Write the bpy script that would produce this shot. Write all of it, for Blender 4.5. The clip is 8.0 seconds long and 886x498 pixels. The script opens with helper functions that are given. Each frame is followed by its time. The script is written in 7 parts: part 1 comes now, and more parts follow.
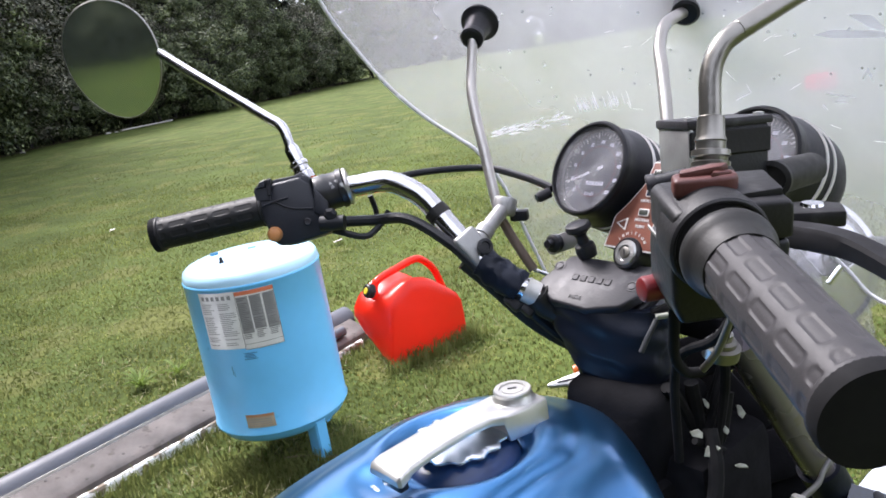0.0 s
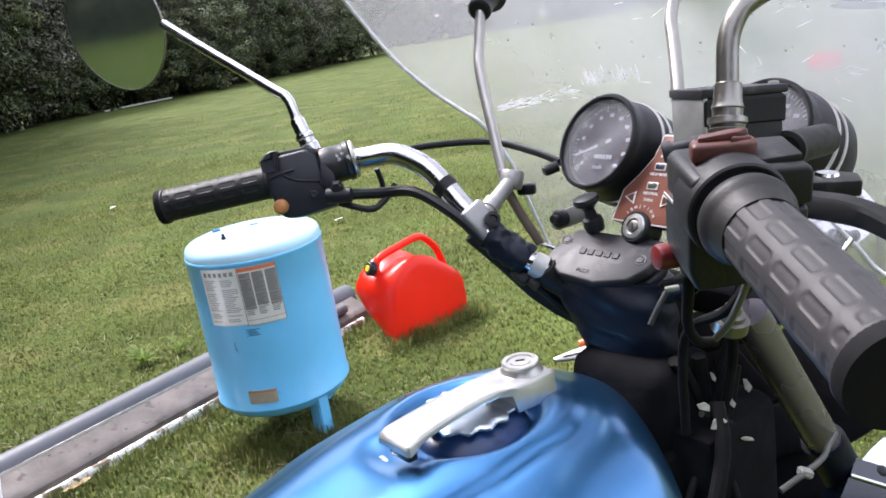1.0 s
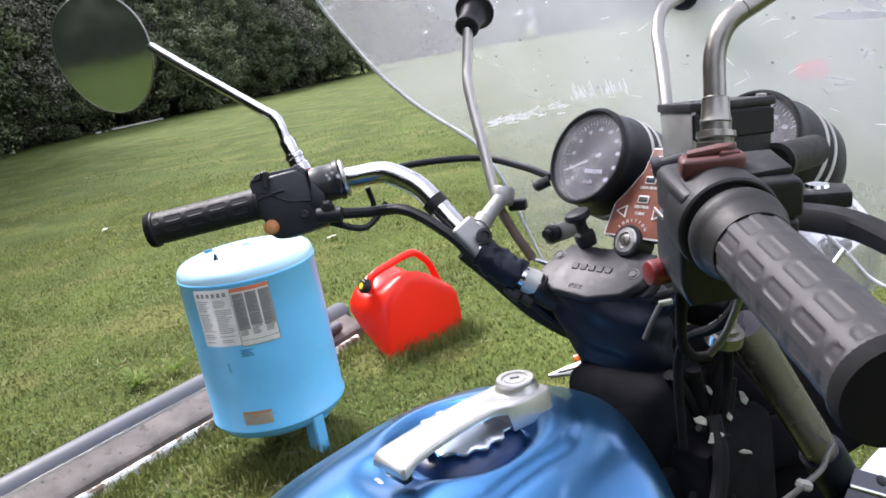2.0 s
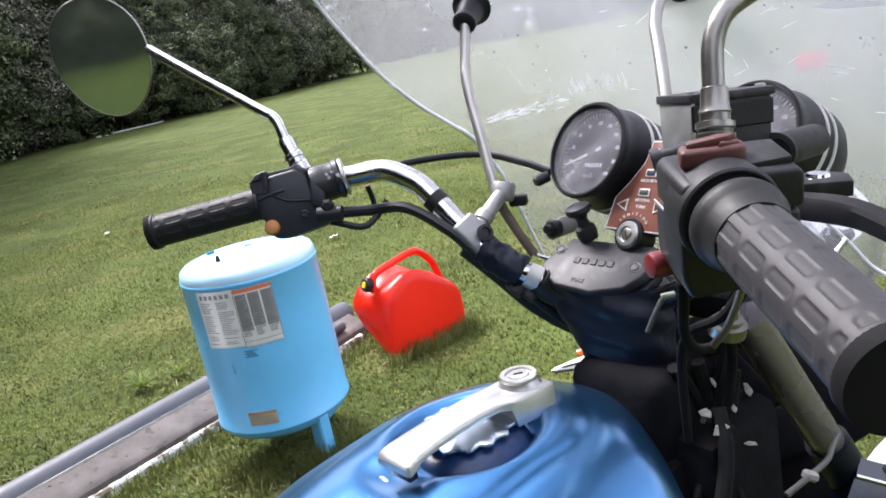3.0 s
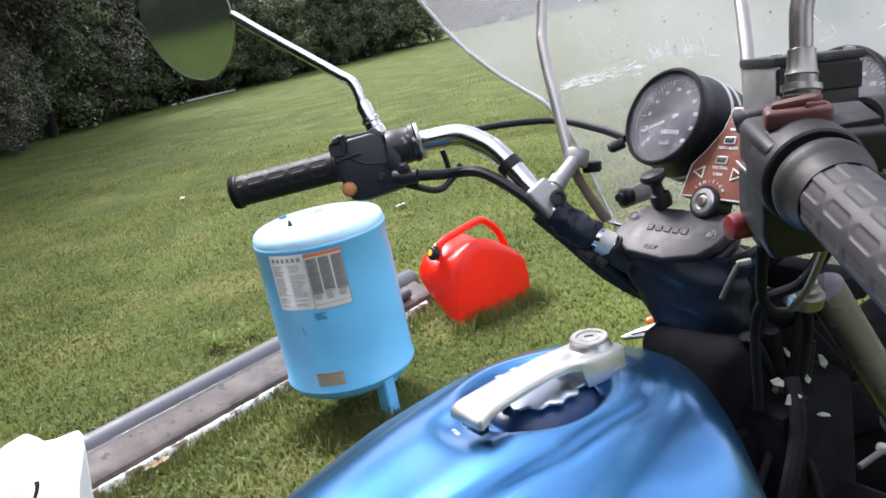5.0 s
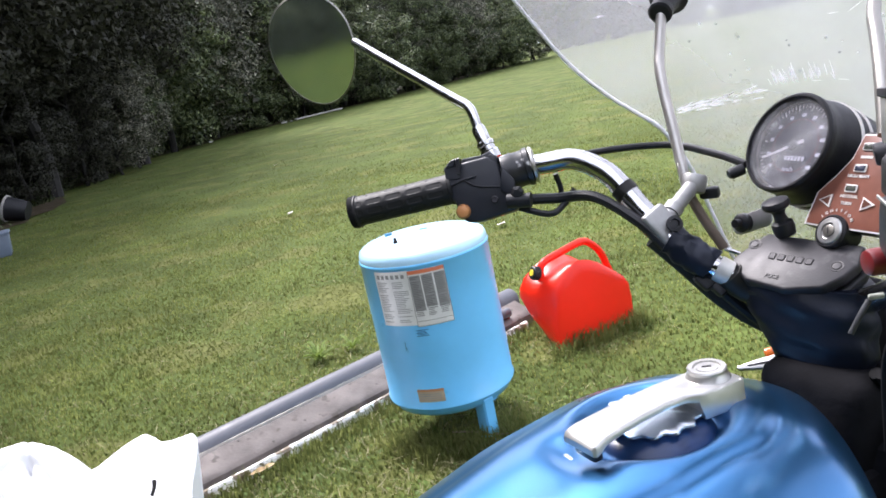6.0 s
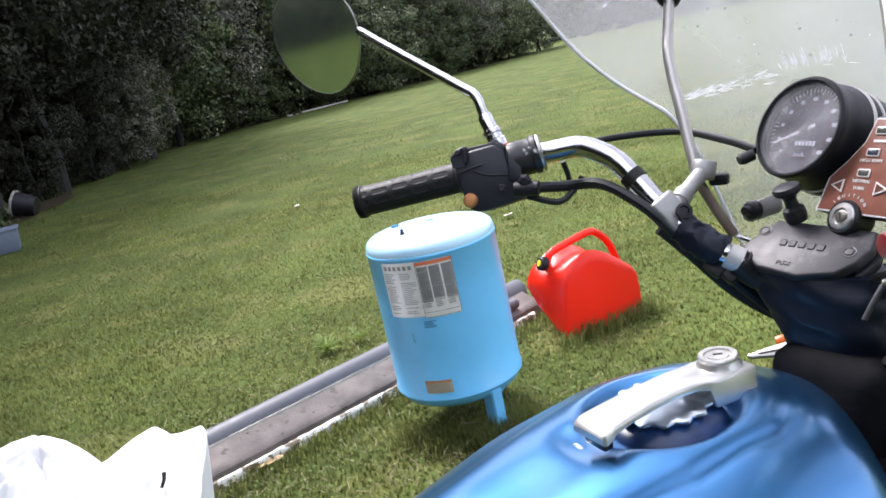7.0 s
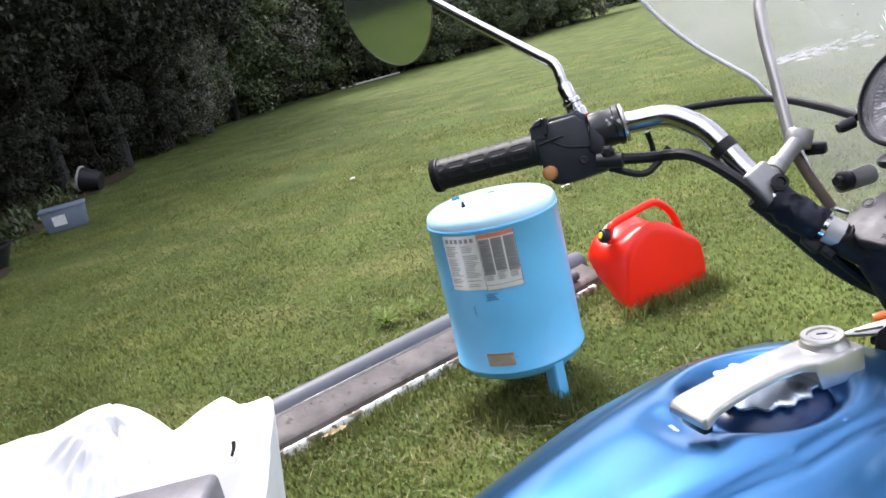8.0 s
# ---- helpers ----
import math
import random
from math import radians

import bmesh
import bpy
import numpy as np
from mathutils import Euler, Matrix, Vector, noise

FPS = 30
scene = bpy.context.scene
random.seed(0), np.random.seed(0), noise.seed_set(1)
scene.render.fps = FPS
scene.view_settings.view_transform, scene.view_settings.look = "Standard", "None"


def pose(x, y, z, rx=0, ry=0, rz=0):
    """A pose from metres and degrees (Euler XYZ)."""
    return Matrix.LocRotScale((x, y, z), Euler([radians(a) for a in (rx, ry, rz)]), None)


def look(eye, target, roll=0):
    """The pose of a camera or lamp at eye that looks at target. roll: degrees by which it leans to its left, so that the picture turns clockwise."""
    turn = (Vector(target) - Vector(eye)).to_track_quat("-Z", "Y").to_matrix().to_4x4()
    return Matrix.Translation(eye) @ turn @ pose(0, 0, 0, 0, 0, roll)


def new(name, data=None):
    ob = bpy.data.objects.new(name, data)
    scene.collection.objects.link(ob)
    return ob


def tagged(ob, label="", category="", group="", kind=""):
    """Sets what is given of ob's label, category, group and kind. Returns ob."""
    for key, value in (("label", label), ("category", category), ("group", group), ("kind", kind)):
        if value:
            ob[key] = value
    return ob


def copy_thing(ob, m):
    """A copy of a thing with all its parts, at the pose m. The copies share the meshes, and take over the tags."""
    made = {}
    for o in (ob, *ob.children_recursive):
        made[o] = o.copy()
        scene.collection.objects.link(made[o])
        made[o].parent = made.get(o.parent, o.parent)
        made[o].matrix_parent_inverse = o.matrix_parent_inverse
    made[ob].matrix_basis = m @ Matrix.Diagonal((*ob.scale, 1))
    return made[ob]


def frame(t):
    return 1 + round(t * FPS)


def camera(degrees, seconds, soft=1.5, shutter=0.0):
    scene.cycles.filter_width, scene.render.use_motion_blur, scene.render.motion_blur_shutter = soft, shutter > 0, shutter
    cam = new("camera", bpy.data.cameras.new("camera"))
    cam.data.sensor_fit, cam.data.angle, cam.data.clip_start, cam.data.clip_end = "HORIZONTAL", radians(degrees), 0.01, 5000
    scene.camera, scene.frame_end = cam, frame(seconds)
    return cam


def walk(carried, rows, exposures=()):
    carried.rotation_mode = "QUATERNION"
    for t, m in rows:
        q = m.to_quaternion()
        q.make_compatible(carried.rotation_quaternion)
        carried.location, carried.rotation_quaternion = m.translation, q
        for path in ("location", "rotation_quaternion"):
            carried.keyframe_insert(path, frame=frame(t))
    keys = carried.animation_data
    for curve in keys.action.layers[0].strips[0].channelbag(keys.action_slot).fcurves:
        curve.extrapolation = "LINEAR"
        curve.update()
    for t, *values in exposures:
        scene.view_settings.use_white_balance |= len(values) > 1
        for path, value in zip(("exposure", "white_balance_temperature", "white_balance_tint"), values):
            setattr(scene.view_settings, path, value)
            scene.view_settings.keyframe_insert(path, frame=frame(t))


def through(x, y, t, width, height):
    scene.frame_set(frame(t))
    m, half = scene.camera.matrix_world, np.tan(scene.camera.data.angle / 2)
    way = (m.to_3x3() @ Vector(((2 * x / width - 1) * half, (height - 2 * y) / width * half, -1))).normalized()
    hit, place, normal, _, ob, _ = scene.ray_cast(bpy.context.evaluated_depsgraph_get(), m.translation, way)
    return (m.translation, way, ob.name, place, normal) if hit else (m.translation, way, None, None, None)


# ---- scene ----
cam = camera(59.5, 8.0, 1.7)
PATH = [
    (0, (0.04, 0.034, 1.175), (-0.034, 1.97, 0.68), -9.3),
    (0.5, (0.046, 0.039, 1.17), (0.1, 1.96, 0.616), -8.8),
    (1, (0.032, 0.035, 1.169), (-0.05, 1.958, 0.624), -9.1),
    (1.5, (0.037, 0.042, 1.169), (0.043, 1.969, 0.632), -9.5),
    (1.7, (0.036, 0.039, 1.171), (-0.015, 1.971, 0.656), -9.8),
    (2.8, (0.032, 0.039, 1.167), (-0.031, 1.973, 0.659), -10.7),
    (3, (0.035, 0.04, 1.169), (-0.032, 1.971, 0.654), -11.2),
    (3.5, (0.036, 0.041, 1.17), (-0.004, 1.974, 0.659), -10.7),
    (4, (0.039, 0.04, 1.167), (-0.004, 1.969, 0.639), -10.3),
    (4.1, (0.034, 0.027, 1.176), (-0.151, 1.961, 0.701), -11.1),
    (4.2, (0.028, 0.028, 1.176), (-0.124, 1.965, 0.699), -10.2),
    (5.3, (0.025, 0.021, 1.165), (-0.247, 1.919, 0.595), -11.5),
    (5.5, (0.023, 0.018, 1.168), (-0.268, 1.917, 0.613), -11.3),
    (6, (0.014, 0.013, 1.177), (-0.466, 1.899, 0.715), -11.7),
    (6.5, (0.012, 0.018, 1.172), (-0.475, 1.895, 0.682), -12.1),
    (7, (0.012, 0.018, 1.173), (-0.488, 1.894, 0.695), -12.3),
    (7.5, (0.01, 0.03, 1.177), (-0.448, 1.908, 0.661), -13.3),
    (8, (-0.018, 0.028, 1.178), (-0.657, 1.851, 0.66), -13.6),
]
walk(cam, [(t, look(eye, target, roll)) for t, eye, target, roll in PATH], [(0, 1.63, 6220, 17), (4, 1.60, 6220, 17), (5.5, 1.58, 6220, 17), (6, 1.73, 6220, 17), (6.5, 1.63, 6220, 17), (8, 1.60, 6220, 17)])

# ---- world, sun ----
SUN_ELEV, SUN_AZ = 55.0, -46.0
world = bpy.data.worlds.new("world")
world.use_nodes = True
scene.world = world
sky = world.node_tree.nodes.new("ShaderNodeTexSky")
sky.sky_type, sky.sun_disc = "NISHITA", False
sky.sun_elevation, sky.sun_rotation = radians(SUN_ELEV), radians(SUN_AZ)
sky.dust_density, sky.air_density = 3.0, 1.0
back = world.node_tree.nodes["Background"]
back.inputs["Strength"].default_value = 0.14
pale = world.node_tree.nodes.new("ShaderNodeHueSaturation")
pale.inputs["Saturation"].default_value = 0.45
world.node_tree.links.new(sky.outputs[0], pale.inputs["Color"])
haze = world.node_tree.nodes.new("ShaderNodeMix")  # thin bright cloud over the whole sky
haze.data_type = "RGBA"
haze.inputs["Factor"].default_value = 0.75
haze.inputs["B"].default_value = (5.4, 5.7, 6.2, 1)
world.node_tree.links.new(pale.outputs[0], haze.inputs["A"])
world.node_tree.links.new(haze.outputs["Result"], back.inputs["Color"])
sun = new("sun", bpy.data.lights.new("sun", "SUN"))
sun.data.energy, sun.data.angle, sun.data.color = 3.0, radians(22), (1.0, 0.955, 0.90)
az = radians(SUN_AZ)
sun.matrix_world = look((0, 0, 0), (-math.sin(az) * math.cos(radians(SUN_ELEV)), -math.cos(az) * math.cos(radians(SUN_ELEV)), -math.sin(radians(SUN_ELEV))))


# ---- materials ----
def mat(name, color, rough=0.5, metal=0.0, vary=0.12, scale=20.0, bump=0.0, bump_scale=200.0, coat=0.0, spot=None, spot_scale=8.0, spot_at=0.62, per_object=0.0, spec=0.5):
    m = bpy.data.materials.new(name)
    m.use_nodes = True
    nt = m.node_tree
    b = nt.nodes["Principled BSDF"]
    co = nt.nodes.new("ShaderNodeTexCoord")
    n1 = nt.nodes.new("ShaderNodeTexNoise")
    n1.inputs["Scale"].default_value, n1.inputs["Detail"].default_value = scale, 5.0
    nt.links.new(co.outputs["Object"], n1.inputs["Vector"])
    ramp = nt.nodes.new("ShaderNodeMapRange")
    ramp.inputs["From Min"].default_value, ramp.inputs["From Max"].default_value = 0.25, 0.75
    ramp.inputs["To Min"].default_value, ramp.inputs["To Max"].default_value = 1 - vary, 1 + vary
    nt.links.new(n1.outputs["Fac"], ramp.inputs["Value"])
    mul = nt.nodes.new("ShaderNodeVectorMath")
    mul.operation = "SCALE"
    mul.inputs[0].default_value = color[:3]
    last = ramp.outputs[0]
    if per_object:
        info = nt.nodes.new("ShaderNodeObjectInfo")
        pr = nt.nodes.new("ShaderNodeMapRange")
        pr.inputs["To Min"].default_value, pr.inputs["To Max"].default_value = 1 - per_object, 1 + per_object
        nt.links.new(info.outputs["Random"], pr.inputs["Value"])
        mm = nt.nodes.new("ShaderNodeMath")
        mm.operation = "MULTIPLY"
        nt.links.new(last, mm.inputs[0])
        nt.links.new(pr.outputs[0], mm.inputs[1])
        last = mm.outputs[0]
    nt.links.new(last, mul.inputs["Scale"])
    col = mul.outputs[0]
    if spot:
        n2 = nt.nodes.new("ShaderNodeTexNoise")
        n2.inputs["Scale"].default_value, n2.inputs["Detail"].default_value = spot_scale, 7.0
        nt.links.new(co.outputs["Object"], n2.inputs["Vector"])
        st = nt.nodes.new("ShaderNodeMapRange")
        st.inputs["From Min"].default_value, st.inputs["From Max"].default_value = spot_at, spot_at + 0.06
        nt.links.new(n2.outputs["Fac"], st.inputs["Value"])
        mx = nt.nodes.new("ShaderNodeMix")
        mx.data_type = "RGBA"
        mx.inputs["B"].default_value = (*spot, 1)
        nt.links.new(st.outputs[0], mx.inputs["Factor"])
        nt.links.new(col, mx.inputs["A"])
        col = mx.outputs["Result"]
    nt.links.new(col, b.inputs["Base Color"])
    rr = nt.nodes.new("ShaderNodeMapRange")
    rr.inputs["To Min"].default_value, rr.inputs["To Max"].default_value = max(0.02, rough * 0.75), min(1, rough * 1.25)
    n3 = nt.nodes.new("ShaderNodeTexNoise")
    n3.inputs["Scale"].default_value = scale * 2.3
    nt.links.new(co.outputs["Object"], n3.inputs["Vector"])
    nt.links.new(n3.outputs["Fac"], rr.inputs["Value"])
    nt.links.new(rr.outputs[0], b.inputs["Roughness"])
    b.inputs["Metallic"].default_value = metal
    b.inputs["Specular IOR Level"].default_value = spec
    b.inputs["Coat Weight"].default_value = coat
    b.inputs["Coat Roughness"].default_value = 0.08
    if bump:
        n4 = nt.nodes.new("ShaderNodeTexNoise")
        n4.inputs["Scale"].default_value, n4.inputs["Detail"].default_value = bump_scale, 4.0
        nt.links.new(co.outputs["Object"], n4.inputs["Vector"])
        bp = nt.nodes.new("ShaderNodeBump")
        bp.inputs["Strength"].default_value, bp.inputs["Distance"].default_value = bump, 0.002
        nt.links.new(n4.outputs["Fac"], bp.inputs["Height"])
        nt.links.new(bp.outputs[0], b.inputs["Normal"])
    return m


def leaf_mat(name, a, c, rough=0.5, through=0.35, skew=1.0, spec=0.5, wide=0.7, patch=None, swing=0.3):
    """Leaves and blades: colour varies from piece to piece, light passes through."""
    m = bpy.data.materials.new(name)
    m.use_nodes = True
    nt = m.node_tree
    b = nt.nodes["Principled BSDF"]
    geo = nt.nodes.new("ShaderNodeNewGeometry")
    mx = nt.nodes.new("ShaderNodeMix")
    mx.data_type = "RGBA"
    mx.inputs["A"].default_value, mx.inputs["B"].default_value = (*a, 1), (*c, 1)
    pw = nt.nodes.new("ShaderNodeMath")
    pw.operation, pw.inputs[1].default_value = "POWER", skew
    nt.links.new(geo.outputs["Random Per Island"], pw.inputs[0])
    nt.links.new(pw.outputs[0], mx.inputs["Factor"])
    b.inputs["Specular IOR Level"].default_value = spec
    co = nt.nodes.new("ShaderNodeTexCoord")
    nz = nt.nodes.new("ShaderNodeTexNoise")
    nz.inputs["Scale"].default_value, nz.inputs["Detail"].default_value = wide, 3.0
    nt.links.new(co.outputs["Object"], nz.inputs["Vector"])
    mr = nt.nodes.new("ShaderNodeMapRange")
    mr.inputs["From Min"].default_value, mr.inputs["From Max"].default_value = 0.3, 0.7
    mr.inputs["To Min"].default_value, mr.inputs["To Max"].default_value = 1 - swing, 1 + swing
    nt.links.new(nz.outputs["Fac"], mr.inputs["Value"])
    sc = nt.nodes.new("ShaderNodeVectorMath")
    sc.operation = "SCALE"
    tone = mx.outputs["Result"]
    if patch:
        pn = nt.nodes.new("ShaderNodeTexNoise")
        pn.inputs["Scale"].default_value, pn.inputs["Detail"].default_value = 0.9, 6.0
        nt.links.new(co.outputs["Object"], pn.inputs["Vector"])
        pr = nt.nodes.new("ShaderNodeMapRange")
        pr.inputs["From Min"].default_value, pr.inputs["From Max"].default_value, pr.inputs["To Max"].default_value = 0.42, 0.68, 0.7
        nt.links.new(pn.outputs["Fac"], pr.inputs["Value"])
        pm = nt.nodes.new("ShaderNodeMix")
        pm.data_type = "RGBA"
        pm.inputs["B"].default_value = (*patch, 1)
        nt.links.new(pr.outputs[0], pm.inputs["Factor"])
        nt.links.new(tone, pm.inputs["A"])
        tone = pm.outputs["Result"]
    nt.links.new(tone, sc.inputs[0])
    nt.links.new(mr.outputs[0], sc.inputs["Scale"])
    nt.links.new(sc.outputs[0], b.inputs["Base Color"])
    b.inputs["Roughness"].default_value = rough
    tr = nt.nodes.new("ShaderNodeBsdfTranslucent")
    nt.links.new(sc.outputs[0], tr.inputs["Color"])
    ms = nt.nodes.new("ShaderNodeMixShader")
    ms.inputs[0].default_value = through
    nt.links.new(b.outputs[0], ms.inputs[1])
    nt.links.new(tr.outputs[0], ms.inputs[2])
    nt.links.new(ms.outputs[0], nt.nodes["Material Output"].inputs["Surface"])
    return m


CHROME = mat("chrome", (0.62, 0.62, 0.63), 0.075, 1.0, 0.06, 30, spot=(0.45, 0.42, 0.38), spot_scale=60, spot_at=0.72)
BAR_CHROME = mat("handlebar_chrome", (0.60, 0.60, 0.61), 0.15, 1.0, 0.08, 25, spot=(0.46, 0.44, 0.42), spot_scale=50, spot_at=0.66)
STEEL = mat("brushed_steel", (0.235, 0.225, 0.205), 0.34, 1.0, 0.12, 60, bump=0.1)
SATIN = mat("satin_steel", (0.46, 0.44, 0.41), 0.36, 0.85, 0.1, 30, bump=0.1)
ALU = mat("cast_aluminium", (0.47, 0.47, 0.465), 0.33, 0.95, 0.12, 60, bump=0.08, bump_scale=900)
DULL = mat("dull_aluminium", (0.34, 0.34, 0.335), 0.48, 0.75, 0.2, 50, bump=0.1, bump_scale=600)
BLACK = mat("black_plastic", (0.0115, 0.0120, 0.0150), 0.42, 0.0, 0.3, 40, bump=0.15, bump_scale=500, spec=0.33)
WORN = mat("worn_black_plastic", (0.023, 0.022, 0.026), 0.45, 0.0, 0.35, 35, spec=0.3, bump=0.1, bump_scale=400, spot=(0.058, 0.057, 0.060), spot_scale=30, spot_at=0.60)
WORN_SHELL = mat("scuffed_black_shell", (0.013, 0.0125, 0.014), 0.5, 0.0, 0.3, 50, spec=0.3, bump=0.1, bump_scale=500, spot=(0.034, 0.033, 0.034), spot_scale=40, spot_at=0.62)
CHIPPED = mat("chipped_black_paint", (0.017, 0.017, 0.020), 0.4, 0.1, 0.3, 40, spot=(0.50, 0.49, 0.48), spot_scale=70, spot_at=0.60)
SWITCH = mat("switch_housing_black", (0.015, 0.0165, 0.023), 0.40, 0.0, 0.3, 45, bump=0.12, bump_scale=600, spec=0.42, spot=(0.045, 0.047, 0.056), spot_scale=38, spot_at=0.66)
RUBBER = mat("rubber", (0.010, 0.0095, 0.0095), 0.55, 0.0, 0.25, 60, bump=0.06, bump_scale=700, spec=0.35)
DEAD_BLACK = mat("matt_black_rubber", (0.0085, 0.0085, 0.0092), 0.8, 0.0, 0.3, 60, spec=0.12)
WORN_RUBBER = mat("worn_rubber", (0.030, 0.028, 0.030), 0.52, 0.0, 0.14, 30, bump=0.06, bump_scale=700, spec=0.3)
BOOT = mat("dusty_vinyl", (0.006, 0.009, 0.018), 0.48, 0.0, 0.35, 25, bump=0.2, bump_scale=120, spec=0.22)
BLUE_PAINT = mat("metallic_blue_paint", (0.048, 0.178, 0.390), 0.27, 0.95, 0.015, 60, coat=0.45)
for link in list(BLUE_PAINT.node_tree.links):  # an even clear coat
    if link.to_socket.name == "Roughness":
        BLUE_PAINT.node_tree.links.remove(link)
BLUE_PAINT.node_tree.nodes["Principled BSDF"].inputs["Roughness"].default_value = 0.29
BLUE_PAINT.node_tree.nodes["Principled BSDF"].inputs["Coat Roughness"].default_value = 0.14
BLUE_PAINT.node_tree.nodes["Principled BSDF"].inputs["Coat IOR"].default_value = 1.55
NAVY_GLOSS = mat("glossy_blue_black", (0.004, 0.010, 0.026), 0.16, 0.0, 0.2, 30, coat=0.6)
# navy that paints the shade and blue reflection round the filler cap
WELL_SHADE = mat("well_shade_navy", (0.006, 0.022, 0.075), 0.35, 0.0, 0.2, 40)
CAP_CHROME = mat("clouded_chrome", (0.66, 0.71, 0.78), 0.24, 1.0, 0.06, 40)
LEVER = mat("pale_cast_lever", (0.55, 0.545, 0.53), 0.36, 0.85, 0.06, 50, bump=0.04, bump_scale=700)
FORK = mat("worn_fork_chrome", (0.23, 0.21, 0.235), 0.27, 0.65, 0.2, 9, spot=(0.22, 0.19, 0.165), spot_scale=22, spot_at=0.62)
# for the latch tab, and for lawn brightness painted on the gap chips
TAB = mat("pale_gap_and_tab", (0.26, 0.27, 0.23), 0.5, 0.1, 0.5, 120)
# black lowered, with little gloss, to hold the shade among the inner parts
ENGINE = mat("shade_black_metal", (0.0082, 0.0082, 0.0095), 0.85, 0.0, 0.4, 30, bump=0.4, bump_scale=120, spec=0.04)
RED_SWITCH = mat("faded_red_plastic", (0.078, 0.022, 0.018), 0.5, 0.0, 0.2, 60, bump=0.2)
RED_BUTTON = mat("red_button_plastic", (0.13, 0.010, 0.013), 0.4, 0.0, 0.15, 60)
ORANGE = mat("amber_button", (0.45, 0.19, 0.06), 0.5, 0.0, 0.2, 80, bump=0.2)
AMBER_LENS = mat("amber_lens", (0.75, 0.17, 0.02), 0.2, 0.0, 0.1, 40)
PANEL_BROWN = mat("brown_panel", (0.20, 0.075, 0.05), 0.4, 0.0, 0.12, 80)
WHITE_MARK = mat("white_lettering", (0.72, 0.70, 0.68), 0.5, 0.0, 0.08, 50)
DIAL = mat("dial_face", (0.022, 0.023, 0.032), 0.45, 0.0, 0.2, 30)
TANK_BLUE = mat("sky_blue_enamel", (0.13, 0.47, 0.80), 0.40, 0.0, 0.05, 14, coat=0.35, spot=(0.075, 0.34, 0.62), spot_scale=11, spot_at=0.70)
# same enamel with the sky's glare put into a paler colour
TANK_SKY_LIT = mat("sky_lit_blue_enamel", (0.42, 0.66, 0.83), 0.38, 0.0, 0.06, 10, coat=0.5)
LABEL_SILVER = mat("silver_label", (0.72, 0.72, 0.72), 0.35, 0.25, 0.10, 25)
LABEL_GREY = mat("grey_label_print", (0.24, 0.24, 0.24), 0.5, 0.0, 0.15, 60)
BARE_BORDER = mat("dark_label_border", (0.13, 0.12, 0.12), 0.6, 0.0, 0.2, 40)
LABEL_RED = mat("orange_label_print", (0.55, 0.16, 0.08), 0.5, 0.0, 0.1, 60)
INK = mat("label_ink", (0.12, 0.12, 0.12), 0.6, 0.0, 0.2, 60)
CAN_RED = leaf_mat("red_polyethylene", (0.82, 0.034, 0.012), (0.82, 0.034, 0.012), 0.30, 0.40)
YELLOW = mat("yellow_plastic", (0.75, 0.55, 0.03), 0.45, 0.0, 0.1, 60)
PVC = mat("grey_pvc", (0.075, 0.078, 0.093), 0.5, 0.0, 0.12, 12, bump=0.1, bump_scale=60, spot=(0.14, 0.14, 0.155), spot_scale=9, spot_at=0.62)
WOOD = mat("weathered_wood", (0.108, 0.092, 0.085), 0.8, 0.0, 0.5, 9, bump=0.6, bump_scale=90, spot=(0.065, 0.055, 0.048), spot_scale=22, spot_at=0.60)
WHITE_WOOD = mat("flaking_white_paint", (0.80, 0.77, 0.73), 0.7, 0.0, 0.15, 30, bump=0.5, bump_scale=110, spot=(0.17, 0.13, 0.09), spot_scale=24, spot_at=0.505)
BAG = mat("white_bag", (0.80, 0.80, 0.81), 0.5, 0.0, 0.04, 12, bump=0.15, bump_scale=60)
GREY_BOX = mat("dark_grey_plastic", (0.10, 0.095, 0.105), 0.45, 0.0, 0.2, 30, bump=0.2)
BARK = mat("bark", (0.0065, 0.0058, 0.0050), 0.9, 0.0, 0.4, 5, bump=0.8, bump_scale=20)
BIN = mat("blue_grey_bin", (0.11, 0.14, 0.19), 0.5, 0.0, 0.15, 10)
SHED = mat("weathered_boards", (0.20, 0.19, 0.18), 0.8, 0.0, 0.25, 6, bump=0.4, bump_scale=30, per_object=0.15)
LITTER = mat("pale_debris", (0.30, 0.29, 0.27), 0.8, 0.0, 0.2, 8)
MIRROR = mat("mirror_glass", (0.40, 0.47, 0.37), 0.055, 0.90, 0.10, 30)
MIRROR.node_tree.nodes["Principled BSDF"].inputs["Roughness"].default_value = 0.2
LEAF = leaf_mat("leaves", (0.026, 0.041, 0.015), (0.165, 0.195, 0.085), 0.55, 0.2, 2.4, 0.3)
# leaf colour lowered to hold the shade inside the wood
LEAF_SHADED = leaf_mat("shade_dark_leaves", (0.0144, 0.0158, 0.0108), (0.0540, 0.0540, 0.0374), 0.6, 0.12, 2.4, 0.2)
LEAF_PALE = leaf_mat("pale_leaves", (0.028, 0.034, 0.018), (0.31, 0.295, 0.23), 0.5, 0.2, 3.2, 0.3)
BLADE = leaf_mat("grass_blades", (0.122, 0.152, 0.040), (0.205, 0.222, 0.075), 0.8, 0.6, 1.3, 0.15, 2.2, (0.165, 0.178, 0.060), 0.45)
BLADE_FAR = leaf_mat("far_grass_blades", (0.104, 0.132, 0.032), (0.146, 0.166, 0.050), 0.85, 0.7, 1.2, 0.1, 0.8, (0.140, 0.148, 0.052), 0.5)
CLOVER = leaf_mat("clover", (0.05, 0.10, 0.014), (0.13, 0.19, 0.04), 0.65, 0.35, 1.0, 0.25)
